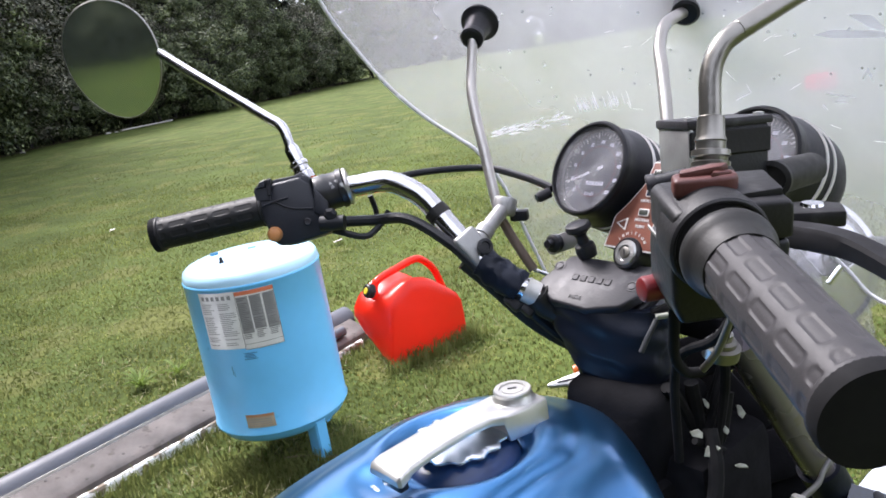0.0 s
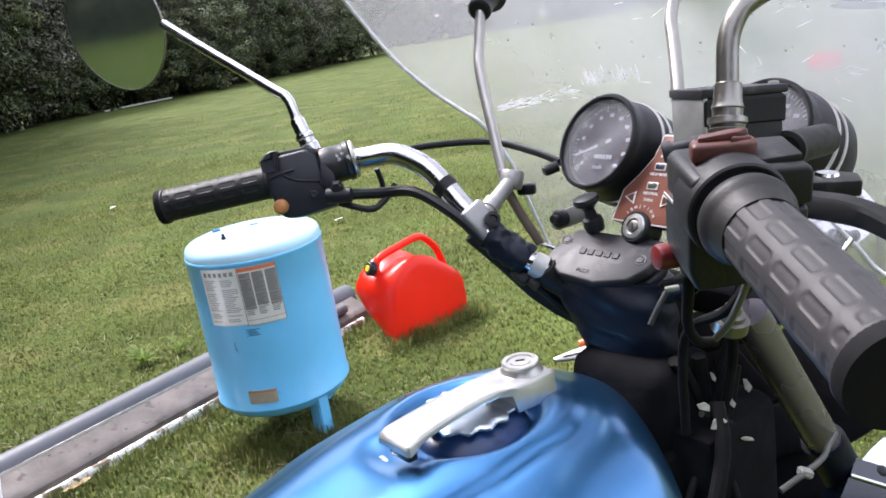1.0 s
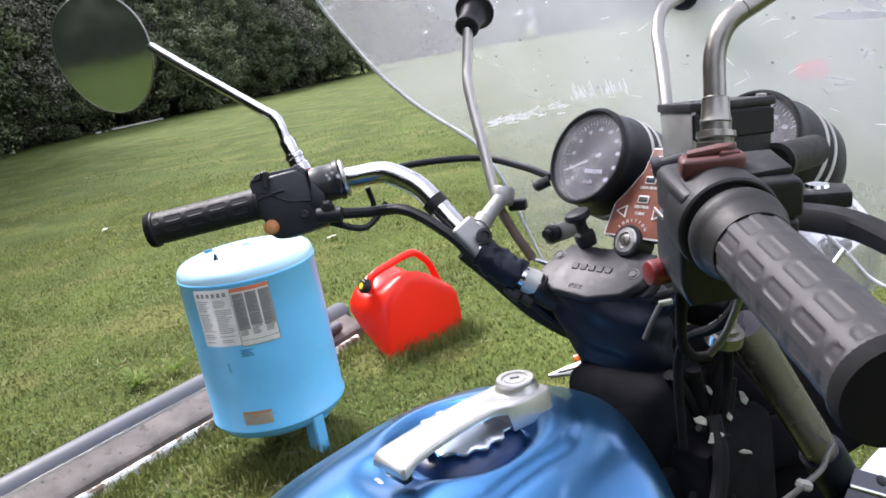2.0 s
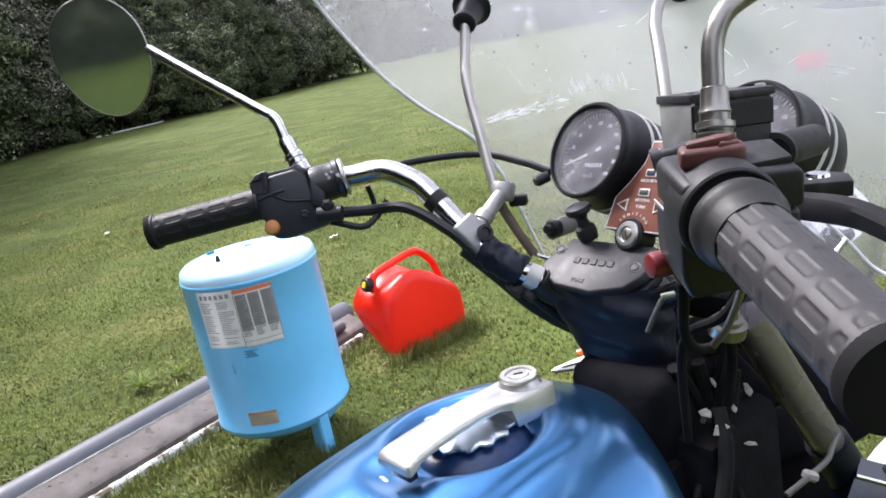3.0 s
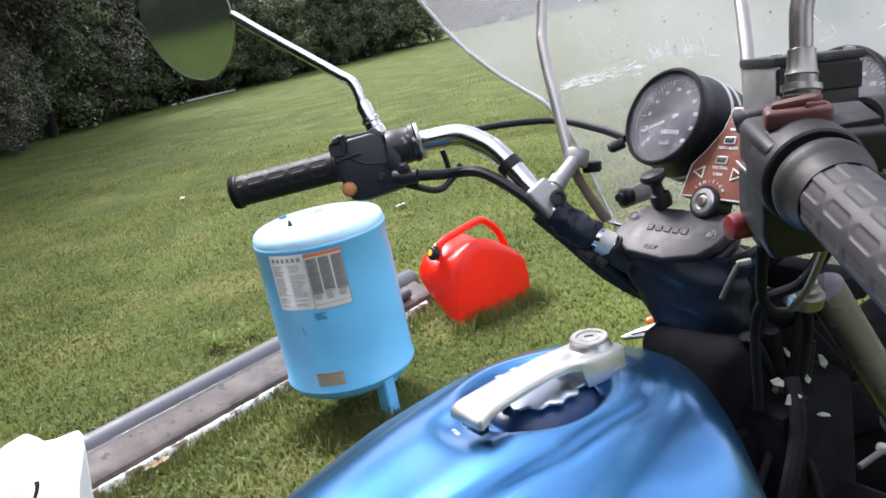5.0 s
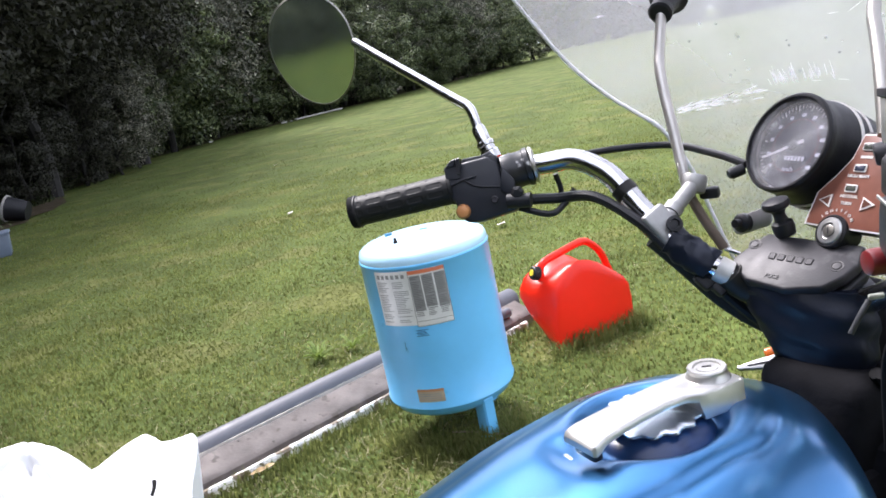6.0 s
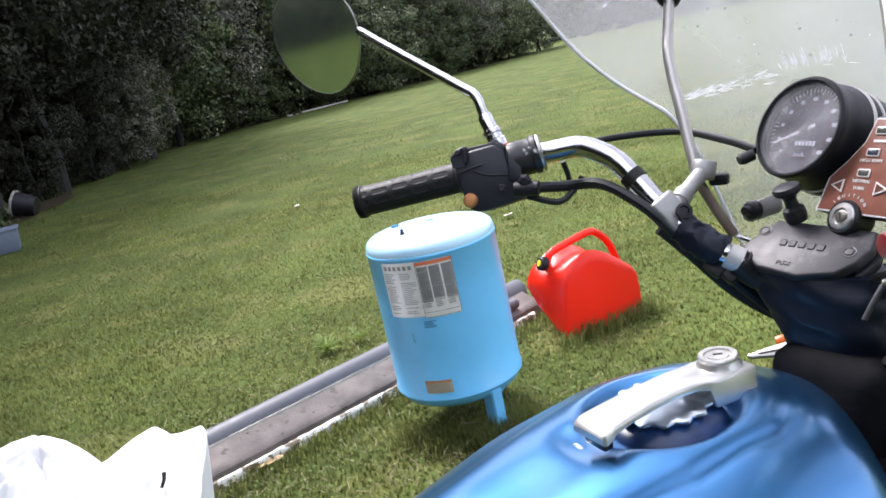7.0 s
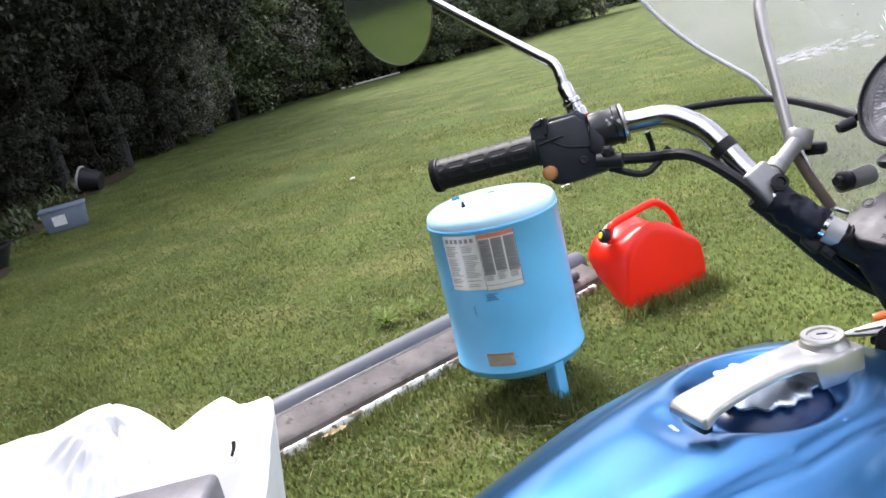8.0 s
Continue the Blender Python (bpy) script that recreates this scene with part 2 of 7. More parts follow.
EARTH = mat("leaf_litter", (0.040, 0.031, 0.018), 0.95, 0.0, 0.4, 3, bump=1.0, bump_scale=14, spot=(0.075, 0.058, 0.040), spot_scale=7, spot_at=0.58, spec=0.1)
WEED = leaf_mat("weed_leaf", (0.12, 0.190, 0.028), (0.20, 0.260, 0.050), 0.6, 0.35)
TWIG = mat("dry_twig", (0.20, 0.16, 0.11), 0.8, 0.0, 0.3, 60)
DRY_LEAF = leaf_mat("dead_leaf", (0.36, 0.25, 0.13), (0.48, 0.34, 0.18), 0.7, 0.2)
STRAW = leaf_mat("dry_grass", (0.16, 0.15, 0.062), (0.28, 0.25, 0.13), 0.7, 0.2)


def lawn_mat():
    """Thatch between the blades: green and straw, mottled at the size of a palm and of a stride."""
    m = mat("lawn", (0.058, 0.078, 0.019), 0.95, 0.0, 0.34, 1.1, bump=1.0, bump_scale=60, spec=0.08, spot=(0.092, 0.100, 0.030), spot_scale=1.6, spot_at=0.54)
    nt = m.node_tree
    b = nt.nodes["Principled BSDF"]
    old = b.inputs["Base Color"].links[0].from_socket
    co = nt.nodes.new("ShaderNodeTexCoord")
    fine = nt.nodes.new("ShaderNodeTexNoise")
    fine.inputs["Scale"].default_value, fine.inputs["Detail"].default_value = 26.0, 8.0
    nt.links.new(co.outputs["Object"], fine.inputs["Vector"])
    rg = nt.nodes.new("ShaderNodeMapRange")
    rg.inputs["From Min"].default_value, rg.inputs["From Max"].default_value = 0.3, 0.7
    rg.inputs["To Min"].default_value, rg.inputs["To Max"].default_value = 0.62, 1.34
    nt.links.new(fine.outputs["Fac"], rg.inputs["Value"])
    sc = nt.nodes.new("ShaderNodeVectorMath")
    sc.operation = "SCALE"
    nt.links.new(old, sc.inputs[0])
    nt.links.new(rg.outputs[0], sc.inputs["Scale"])
    nt.links.new(sc.outputs[0], b.inputs["Base Color"])
    return m


LAWN = lawn_mat()


def clear_mat(name, haze, tint=(0.94, 0.93, 0.96), rough=0.03, thin=None, low=None, grain=3.2):
    """Scuffed clear plastic: lets most light pass, scatters a little, shines at grazing angles."""
    m = bpy.data.materials.new(name)
    m.use_nodes = True
    nt = m.node_tree
    nt.nodes.remove(nt.nodes["Principled BSDF"])
    tr = nt.nodes.new("ShaderNodeBsdfTransparent")
    tr.inputs[0].default_value = (*tint, 1)
    df = nt.nodes.new("ShaderNodeBsdfDiffuse")
    df.inputs[0].default_value = (0.93, 0.94, 0.94, 1)
    tl = nt.nodes.new("ShaderNodeBsdfTranslucent")
    tl.inputs[0].default_value = (0.93, 0.94, 0.94, 1)
    add = nt.nodes.new("ShaderNodeMixShader")
    nt.links.new(df.outputs[0], add.inputs[1])
    nt.links.new(tl.outputs[0], add.inputs[2])
    co = nt.nodes.new("ShaderNodeTexCoord")
    nz = nt.nodes.new("ShaderNodeTexNoise")
    nz.inputs["Scale"].default_value, nz.inputs["Detail"].default_value = grain, 7.0
    nt.links.new(co.outputs["Object"], nz.inputs["Vector"])
    mr = nt.nodes.new("ShaderNodeMapRange")
    mr.inputs["From Min"].default_value, mr.inputs["From Max"].default_value = 0.3, 0.7
    mr.inputs["To Min"].default_value, mr.inputs["To Max"].default_value = haze * (0.55 if grain < 10 else 0.05), haze * (1.45 if grain < 10 else 2.0)
    nt.links.new(nz.outputs["Fac"], mr.inputs["Value"])
    m1 = nt.nodes.new("ShaderNodeMixShader")
    haze_mix = mr.outputs[0]
    if thin:
        dot = nt.nodes.new("ShaderNodeVectorMath")
        dot.operation, dot.inputs[1].default_value = "DOT_PRODUCT", thin
        nt.links.new(co.outputs["Object"], dot.inputs[0])
        less = nt.nodes.new("ShaderNodeMapRange")
        less.inputs["From Min"].default_value, less.inputs["From Max"].default_value = 0.0, 0.34
        less.inputs["To Min"].default_value, less.inputs["To Max"].default_value = 1.0, 0.34
        nt.links.new(dot.outputs["Value"], less.inputs["Value"])
        mu = nt.nodes.new("ShaderNodeMath")
        mu.operation = "MULTIPLY"
        nt.links.new(haze_mix, mu.inputs[0])
        nt.links.new(less.outputs[0], mu.inputs[1])
        haze_mix = mu.outputs[0]
    if low:  # haze thins towards the foot of the pane
        sep = nt.nodes.new("ShaderNodeSeparateXYZ")
        nt.links.new(co.outputs["Object"], sep.inputs[0])
        foot = nt.nodes.new("ShaderNodeMapRange")
        foot.inputs["From Min"].default_value, foot.inputs["From Max"].default_value = low
        foot.inputs["To Min"].default_value, foot.inputs["To Max"].default_value = 0.22, 1.0
        nt.links.new(sep.outputs["Z"], foot.inputs["Value"])
        mf = nt.nodes.new("ShaderNodeMath")
        mf.operation = "MULTIPLY"
        nt.links.new(haze_mix, mf.inputs[0])
        nt.links.new(foot.outputs[0], mf.inputs[1])
        haze_mix = mf.outputs[0]
    nt.links.new(haze_mix, m1.inputs[0])
    nt.links.new(tr.outputs[0], m1.inputs[1])
    nt.links.new(add.outputs[0], m1.inputs[2])
    gl = nt.nodes.new("ShaderNodeBsdfGlossy")
    gl.inputs["Roughness"].default_value = rough
    lw = nt.nodes.new("ShaderNodeLayerWeight")
    pw = nt.nodes.new("ShaderNodeMath")
    pw.operation, pw.inputs[1].default_value = "POWER", 4.0
    nt.links.new(lw.outputs["Facing"], pw.inputs[0])
    fr = nt.nodes.new("ShaderNodeMapRange")
    fr.inputs["To Min"].default_value, fr.inputs["To Max"].default_value = 0.045, 0.9
    nt.links.new(pw.outputs[0], fr.inputs["Value"])
    m2 = nt.nodes.new("ShaderNodeMixShader")
    nt.links.new(fr.outputs[0], m2.inputs[0])
    nt.links.new(m1.outputs[0], m2.inputs[1])
    nt.links.new(gl.outputs[0], m2.inputs[2])
    nt.links.new(m2.outputs[0], nt.nodes["Material Output"].inputs["Surface"])
    return m


SHIELD = clear_mat("scuffed_acrylic", 0.48, thin=(-0.60, 0.66, 0.35), low=(-0.245, -0.04))
# mottled haze stands for scratches and for the sky mirrored in the glass
GLASS = clear_mat("gauge_glass", 0.145, (0.93, 0.93, 0.98), grain=34.0)
SCRATCH = leaf_mat("scratch_white", (0.95, 0.95, 0.96), (0.98, 0.98, 0.98), 0.5, 0.6)
SHIELD_EDGE = mat("acrylic_edge", (0.85, 0.87, 0.88), 0.25, 0.0, 0.05, 60)

# ---- building helpers ----
AT = {}


def thing(name, loc, label, category, group="", kind=""):
    e = new(name)
    e.empty_display_size = 0.1
    e.location = loc
    AT[e.name] = Vector(loc)
    return tagged(e, label, category, group, kind)


def part(name, bm, material, parent=None, label="", smooth=True, angle=0.6):
    """Link a bmesh in world places as one mesh, under a thing or a part."""
    me = bpy.data.meshes.new(name)
    vs = [v.co for v in bm.verts]
    lo = Vector([min(v[i] for v in vs) for i in range(3)])
    hi = Vector([max(v[i] for v in vs) for i in range(3)])
    c = (lo + hi) / 2
    bmesh.ops.recalc_face_normals(bm, faces=bm.faces[:])
    bmesh.ops.translate(bm, verts=bm.verts[:], vec=-c)
    for f in bm.faces:
        f.smooth = smooth
    if smooth:
        for e in bm.edges:
            if len(e.link_faces) == 2 and e.calc_face_angle(0) > angle:
                e.smooth = False
    bm.to_mesh(me)
    bm.free()
    me.materials.append(material)
    ob = new(name, me)
    AT[ob.name] = c
    if parent:
        ob.parent = parent
        ob.location = c - AT[parent.name]
    else:
        ob.location = c
    if label:
        ob["label"] = label
    return ob


def frame_of(origin, z, x=(1, 0, 0)):
    """A pose whose z axis runs along z, with x as near as can be to the given one."""
    z = Vector(z).normalized()
    x = Vector(x)
    x = (x - z * x.dot(z)).normalized()
    y = z.cross(x)
    m = Matrix((x, y, z)).transposed().to_4x4()
    m.translation = Vector(origin)
    return m


def smooth_path(pts, per=8):
    pts = [Vector(p) for p in pts]
    ext = [2 * pts[0] - pts[1], *pts, 2 * pts[-1] - pts[-2]]
    out = []
    for i in range(1, len(ext) - 2):
        p0, p1, p2, p3 = ext[i - 1 : i + 3]
        for k in range(per):
            t = k / per
            out.append(0.5 * (2 * p1 + (p2 - p0) * t + (2 * p0 - 5 * p1 + 4 * p2 - p3) * t * t + (3 * p1 - p0 - 3 * p2 + p3) * t**3))
    return out + [pts[-1]]


def tube(pts, r, segs=14, per=8, bm=None, smooth=True):
    """A round tube along a path; r is one radius or one for each end."""
    bm = bm or bmesh.new()
    path = smooth_path(pts, per) if smooth else [Vector(p) for p in pts]
    n = len(path)
    rad = [r] * n if not isinstance(r, (tuple, list)) else [r[0] + (r[1] - r[0]) * i / (n - 1) for i in range(n)]
    side = (path[1] - path[0]).orthogonal().normalized()
    rings = []
    for i, p in enumerate(path):
        d = (path[min(i + 1, n - 1)] - path[max(i - 1, 0)]).normalized()
        side = (side - d * side.dot(d)).normalized()
        up = d.cross(side)
        rings.append([bm.verts.new(p + rad[i] * (math.cos(a) * side + math.sin(a) * up)) for a in [2 * math.pi * k / segs for k in range(segs)]])
    for a, b in zip(rings, rings[1:]):
        for k in range(segs):
            bm.faces.new((a[k], a[(k + 1) % segs], b[(k + 1) % segs], b[k]))
    bm.faces.new(rings[0][::-1])
    bm.faces.new(rings[-1])
    return bm


def lathe(profile, m, segs=32, bm=None):
    """Turn a profile of (radius, height) about the z axis of m."""
    bm = bm or bmesh.new()
    rings = []
    for r, z in profile:
        if r < 1e-6:
            rings.append([bm.verts.new(m @ Vector((0, 0, z)))])
        else:
            rings.append([bm.verts.new(m @ Vector((r * math.cos(a), r * math.sin(a), z))) for a in [2 * math.pi * k / segs for k in range(segs)]])
    for a, b in zip(rings, rings[1:]):
        if len(a) == 1 and len(b) == 1:
            continue
        for k in range(segs):
            l = (k + 1) % segs
            if len(a) == 1:
                bm.faces.new((a[0], b[l], b[k]))
            elif len(b) == 1:
                bm.faces.new((a[k], a[l], b[0]))
            else:
                bm.faces.new((a[k], a[l], b[l], b[k]))
    for ring in (rings[0], rings[-1]):
        if len(ring) > 1 and profile[0] != profile[-1]:
            bm.faces.new(ring)
    return bm


def rbox(size, m, bevel=0.003, segs=2, bm=None, taper=1.0):
    """A box with rounded edges about the origin of m; taper narrows its top."""
    own = bmesh.new()
    bmesh.ops.create_cube(own, size=1.0)
    for v in own.verts:
        k = taper if v.co.z > 0 else 1.0
        v.co = Vector((v.co.x * size[0] * k, v.co.y * size[1] * k, v.co.z * size[2]))
    if bevel:
        bmesh.ops.bevel(own, geom=own.edges[:], offset=bevel, segments=segs, affect="EDGES", profile=0.5)
    bmesh.ops.transform(own, matrix=m, verts=own.verts[:])
    return joined(bm, own)


def joined(bm, own):
    if bm is None:
        return own
    made = [bm.verts.new(v.co) for v in own.verts]
    own.verts.index_update()
    for f in own.faces:
        bm.faces.new([made[v.index] for v in f.verts])
    own.free()
    return bm


def prism(outline, depth, m, bevel=0.002, bm=None, segs=2):
    """A flat outline in the xy plane of m, raised to a depth along z, edges rounded."""
    own = bmesh.new()
    low = [own.verts.new((x, y, 0)) for x, y in outline]
    f = own.faces.new(low)
    res = bmesh.ops.extrude_face_region(own, geom=[f])
    bmesh.ops.translate(own, verts=[g for g in res["geom"] if isinstance(g, bmesh.types.BMVert)], vec=(0, 0, depth))
    bmesh.ops.recalc_face_normals(own, faces=own.faces[:])
    if bevel:
        bmesh.ops.bevel(own, geom=own.edges[:], offset=bevel, segments=segs, affect="EDGES", profile=0.5)
    bmesh.ops.transform(own, matrix=m, verts=own.verts[:])
    return joined(bm, own)


def rounded(w, h, r, n=5):
    """Outline of a rounded rectangle."""
    out = []
    for cx, cy, a0 in ((w / 2 - r, h / 2 - r, 0), (-w / 2 + r, h / 2 - r, 90), (-w / 2 + r, -h / 2 + r, 180), (w / 2 - r, -h / 2 + r, 270)):
        for k in range(n):
            a = radians(a0 + 90 * k / (n - 1))
            out.append((cx + r * math.cos(a), cy + r * math.sin(a)))
    return out


def loft(sections, bm=None, cap=True):
    """Skin over closed rings of points with equal counts."""
    bm = bm or bmesh.new()
    rings = [[bm.verts.new(p) for p in ring] for ring in sections]
    n = len(rings[0])
    for a, b in zip(rings, rings[1:]):
        for k in range(n):
            bm.faces.new((a[k], a[(k + 1) % n], b[(k + 1) % n], b[k]))
    if cap:
        bm.faces.new(rings[0])
        bm.faces.new(rings[-1][::-1])
    return bm


def lettering(name, body, size, m, material, parent, depth=0.0004):
    cu = bpy.data.curves.new(name, "FONT")
    cu.body, cu.size, cu.extrude, cu.align_x, cu.align_y = body, size, depth, "CENTER", "CENTER"
    cu.resolution_u = 2
    tmp = bpy.data.objects.new(name, cu)
    me = bpy.data.meshes.new_from_object(tmp)
    bm = bmesh.new()
    bm.from_mesh(me)
    bmesh.ops.transform(bm, matrix=m, verts=bm.verts[:])
    bpy.data.objects.remove(tmp)
    return part(name, bm, material, parent, smooth=False)


def cloud_mesh(name, verts, faces, material):
    me = bpy.data.meshes.new(name)
    verts, faces = np.asarray(verts, np.float32), np.asarray(faces, np.int32)
    k = faces.shape[1]
    me.vertices.add(len(verts))
    me.vertices.foreach_set("co", verts.ravel())
    me.loops.add(faces.size)
    me.loops.foreach_set("vertex_index", faces.ravel())
    me.polygons.add(len(faces))
    me.polygons.foreach_set("loop_start", np.arange(0, faces.size, k, dtype=np.int32))
    me.update(calc_edges=True)
    me.materials.append(material)
    return me


# ---- ground ----
def ground():
    xs = np.concatenate([np.linspace(-400, -20, 12), np.linspace(-16, 16, 65), np.linspace(20, 400, 12)])
    ys = np.concatenate([np.linspace(-400, -14, 12), np.linspace(-10, 22, 65), np.linspace(26, 600, 14)])
    bm = bmesh.new()
    grid = [[bm.verts.new((x, y, 0.012 * noise.noise((x * 0.8, y * 0.8, 0)) - 0.008)) for x in xs] for y in ys]
    for r0, r1 in zip(grid, grid[1:]):
        for i in range(len(xs) - 1):
            bm.faces.new((r0[i], r0[i + 1], r1[i + 1], r1[i]))
    return tagged(part("ground", bm, LAWN), "mown green lawn with dry patches", "lawn", kind="structure")


ground()


def grass(name, n, x0, x1, y0, y1, h0, h1, w, material, rng, label, power=1.0, fan=True):
    """Loose blades, denser towards y0."""
    y = y0 + (y1 - y0) * rng.random(n) ** power
    x = x0 + (x1 - x0) * rng.random(n)
    # fan out with distance
    if fan:
        x = x * (0.45 + 0.55 * y / y1)
    # ragged borders
    x = x + rng.normal(size=n) * 0.35
    y = y + rng.normal(size=n) * (0.12 + 0.05 * (y1 - y0))
    patch = np.array([noise.noise((a * 1.3, b * 1.3, 3.0)) + 0.8 * noise.noise((a * 6.5, b * 6.5, 9.0)) for a, b in zip(x, y)])
    h = (h0 + (h1 - h0) * rng.random(n) ** 2) * np.clip(1 + 0.6 * patch, 0.4, 2.0)
    az = rng.random(n) * 2 * np.pi
    lean = 0.5 + 1.15 * rng.random(n)
    dx, dy = np.cos(az), np.sin(az)
    sx, sy = -dy * w, dx * w
    v = np.zeros((n, 5, 3), np.float32)
    v[:, 0] = np.stack([x - sx, y - sy, np.full(n, -0.012)], 1)
    v[:, 1] = np.stack([x + sx, y + sy, np.full(n, -0.012)], 1)
    mx, my, mz = x + dx * h * lean * 0.3, y + dy * h * lean * 0.3, h * 0.6
    v[:, 2] = np.stack([mx - sx * 0.7, my - sy * 0.7, mz], 1)
    v[:, 3] = np.stack([mx + sx * 0.7, my + sy * 0.7, mz], 1)
    v[:, 4] = np.stack([x + dx * h * lean * 0.95, y + dy * h * lean * 0.95, h * np.maximum(0.28, 1.02 - 0.46 * lean)], 1)
    base = np.arange(n)[:, None] * 5
    f = np.concatenate([base + [0, 1, 3], base + [0, 3, 2], base + [2, 3, 4]])
    ob = new(name, cloud_mesh(name, v.reshape(-1, 3), f, material))
    return tagged(ob, label, "grass", kind="stuff")


rng = np.random.default_rng(7)
grass("grass", 270000, -9.5, 6.0, 1.0, 10.0, 0.005, 0.016, 0.0032, BLADE, rng, "short mown green grass blades", 2.1)
grass("grass", 46000, -6.5, 5.0, -3.5, 1.5, 0.008, 0.023, 0.0035, BLADE, rng, "short mown grass round the motorcycle", 0.6, False)
grass("grass", 95000, -17.0, 11.0, 2.5, 20.0, 0.004, 0.011, 0.0050, BLADE_FAR, rng, "short green grass further off", 2.0)


def scatter_leaves(name, n, x0, x1, y0, y1, size, slim, material, rng, label, z0=0.004, z1=0.026):
    """Small flat leaves or stalks lying in the lawn."""
    y = y0 + (y1 - y0) * rng.random(n) ** 2.0
    x = (x0 + (x1 - x0) * rng.random(n)) * (0.45 + 0.55 * y / y1)
    thick = np.array([noise.noise((a * 2.1, b * 2.1, 8.0)) for a, b in zip(x, y)]) + 0.25 * rng.random(n)
    keep = thick > 0.02
    x, y = x[keep], y[keep]
    n = len(x)
    z = z0 + (z1 - z0) * rng.random(n)
    az = rng.random(n) * 2 * np.pi
    s = size * (0.5 + rng.random(n))
    tilt = rng.normal(size=n) * 0.3
    dx, dy = np.cos(az) * s, np.sin(az) * s
    p = np.stack([x, y, z], 1)
    a = np.stack([dx, dy, tilt * s], 1)
    b = np.stack([-dy * slim, dx * slim, rng.normal(size=n) * 0.2 * s * slim], 1)
    v = np.stack([p - a, p - 0.2 * a + b, p + a, p - 0.2 * a - b], 1)
    v[:, :, 2] = np.maximum(v[:, :, 2], 0.0)
    ob = new(name, cloud_mesh(name, v.reshape(-1, 3), np.arange(4 * n).reshape(n, 4), material))
    return tagged(ob, label, "grass", kind="stuff")


scatter_leaves("clover", 34000, -9.5, 6.0, 1.2, 9.0, 0.007, 0.55, CLOVER, rng, "small round clover leaves among the grass")
scatter_leaves("straw", 4500, -2.2, 5.0, 1.9, 4.6, 0.020, 0.045, STRAW, rng, "tangled dry straw in the mown grass", 0.012, 0.032)
scatter_leaves("straw", 9000, -7.0, 6.0, 1.2, 7.0, 0.028, 0.035, STRAW, rng, "dry stalks lying across the lawn", 0.01, 0.03)
grass("dry_grass", 9000, -9.5, 6.0, 1.2, 10.0, 0.006, 0.018, 0.0020, STRAW, rng, "dry straw blades lying in the lawn", 2.2)


# ---- trees ----
def leaves(rng, n, centre, size, leaf, hollow=0.5):
    """Leaves in rounded sprays set through an uneven ellipsoid; in each spray they face outwards and up."""
    k = max(14, n // 95)
    d = rng.normal(size=(k, 3))
    d /= np.linalg.norm(d, axis=1)[:, None]
    rad = hollow + (1.04 - hollow) * rng.random(k) ** 0.55
    cl = d * rad[:, None] * np.asarray(size) + np.asarray(centre)
    puff = (0.42 + 0.42 * rng.random(k)) * float(np.mean(size)) * k ** (-1 / 3)
    which = rng.integers(0, k, n)
    o = rng.normal(size=(n, 3))
    o /= np.linalg.norm(o, axis=1)[:, None]
    away = puff[which] * (0.45 + 0.75 * rng.random(n) ** 0.5)
    p = cl[which] + o * away[:, None] * np.array([1.15, 1.15, 0.8])
    p[:, 2] = np.maximum(p[:, 2], 0.05)
    face = 0.7 * o + 0.35 * d[which] + np.array([0, 0, 0.45]) + 0.42 * rng.normal(size=(n, 3))
    face /= np.linalg.norm(face, axis=1)[:, None]
    a = np.cross(face, rng.normal(size=(n, 3)))
    a /= np.linalg.norm(a, axis=1)[:, None]
    b = np.cross(face, a)
    s = leaf * (0.55 + 0.8 * rng.random(n))[:, None]
    v = np.stack([p - a * s, p + b * s * 0.48, p + a * s, p - b * s * 0.48], 1)
    f = np.arange(4 * n).reshape(n, 4)
    return v.reshape(-1, 3), f


def tree(rng, height, spread, low, n, leaf, material, label):
    t = thing("tree", (0, 0, 0), label, "tree", group="trees along the lawn")
    bm = bmesh.new()
    lean = rng.normal(size=2) * 0.25
    top = height * 0.7
    knots = [(0, 0, -0.1), *[(lean[0] * k + rng.normal() * 0.05, lean[1] * k + rng.normal() * 0.05, top * k) for k in (0.12, 0.25, 0.4, 0.55, 0.75)], (lean[0] * 1.3, lean[1] * 1.3, top)]
    tube(knots, (0.030 * height * 0.5, 0.02), 9, 4, bm)
    for i in range(9):
        z = height * (0.18 + 0.5 * i / 9)
        a = rng.random() * 6.28
        r = spread * (0.55 + 0.3 * rng.random())
        s = Vector((lean[0] * z / top, lean[1] * z / top, z))
        e = s + Vector((math.cos(a) * r, math.sin(a) * r, height * 0.18))
        tube([s, s.lerp(e, 0.5) + Vector((0, 0, -0.1)), e], (0.05, 0.012), 6, 3, bm)
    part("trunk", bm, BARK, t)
    cz = (low + height) / 2
    v, f = leaves(rng, n, (0, 0, cz), (spread, spread, (height - low) / 2), leaf)
    crown = new("crown", cloud_mesh("crown", v, f, material))
    crown.parent = t
    return t


rng = np.random.default_rng(11)
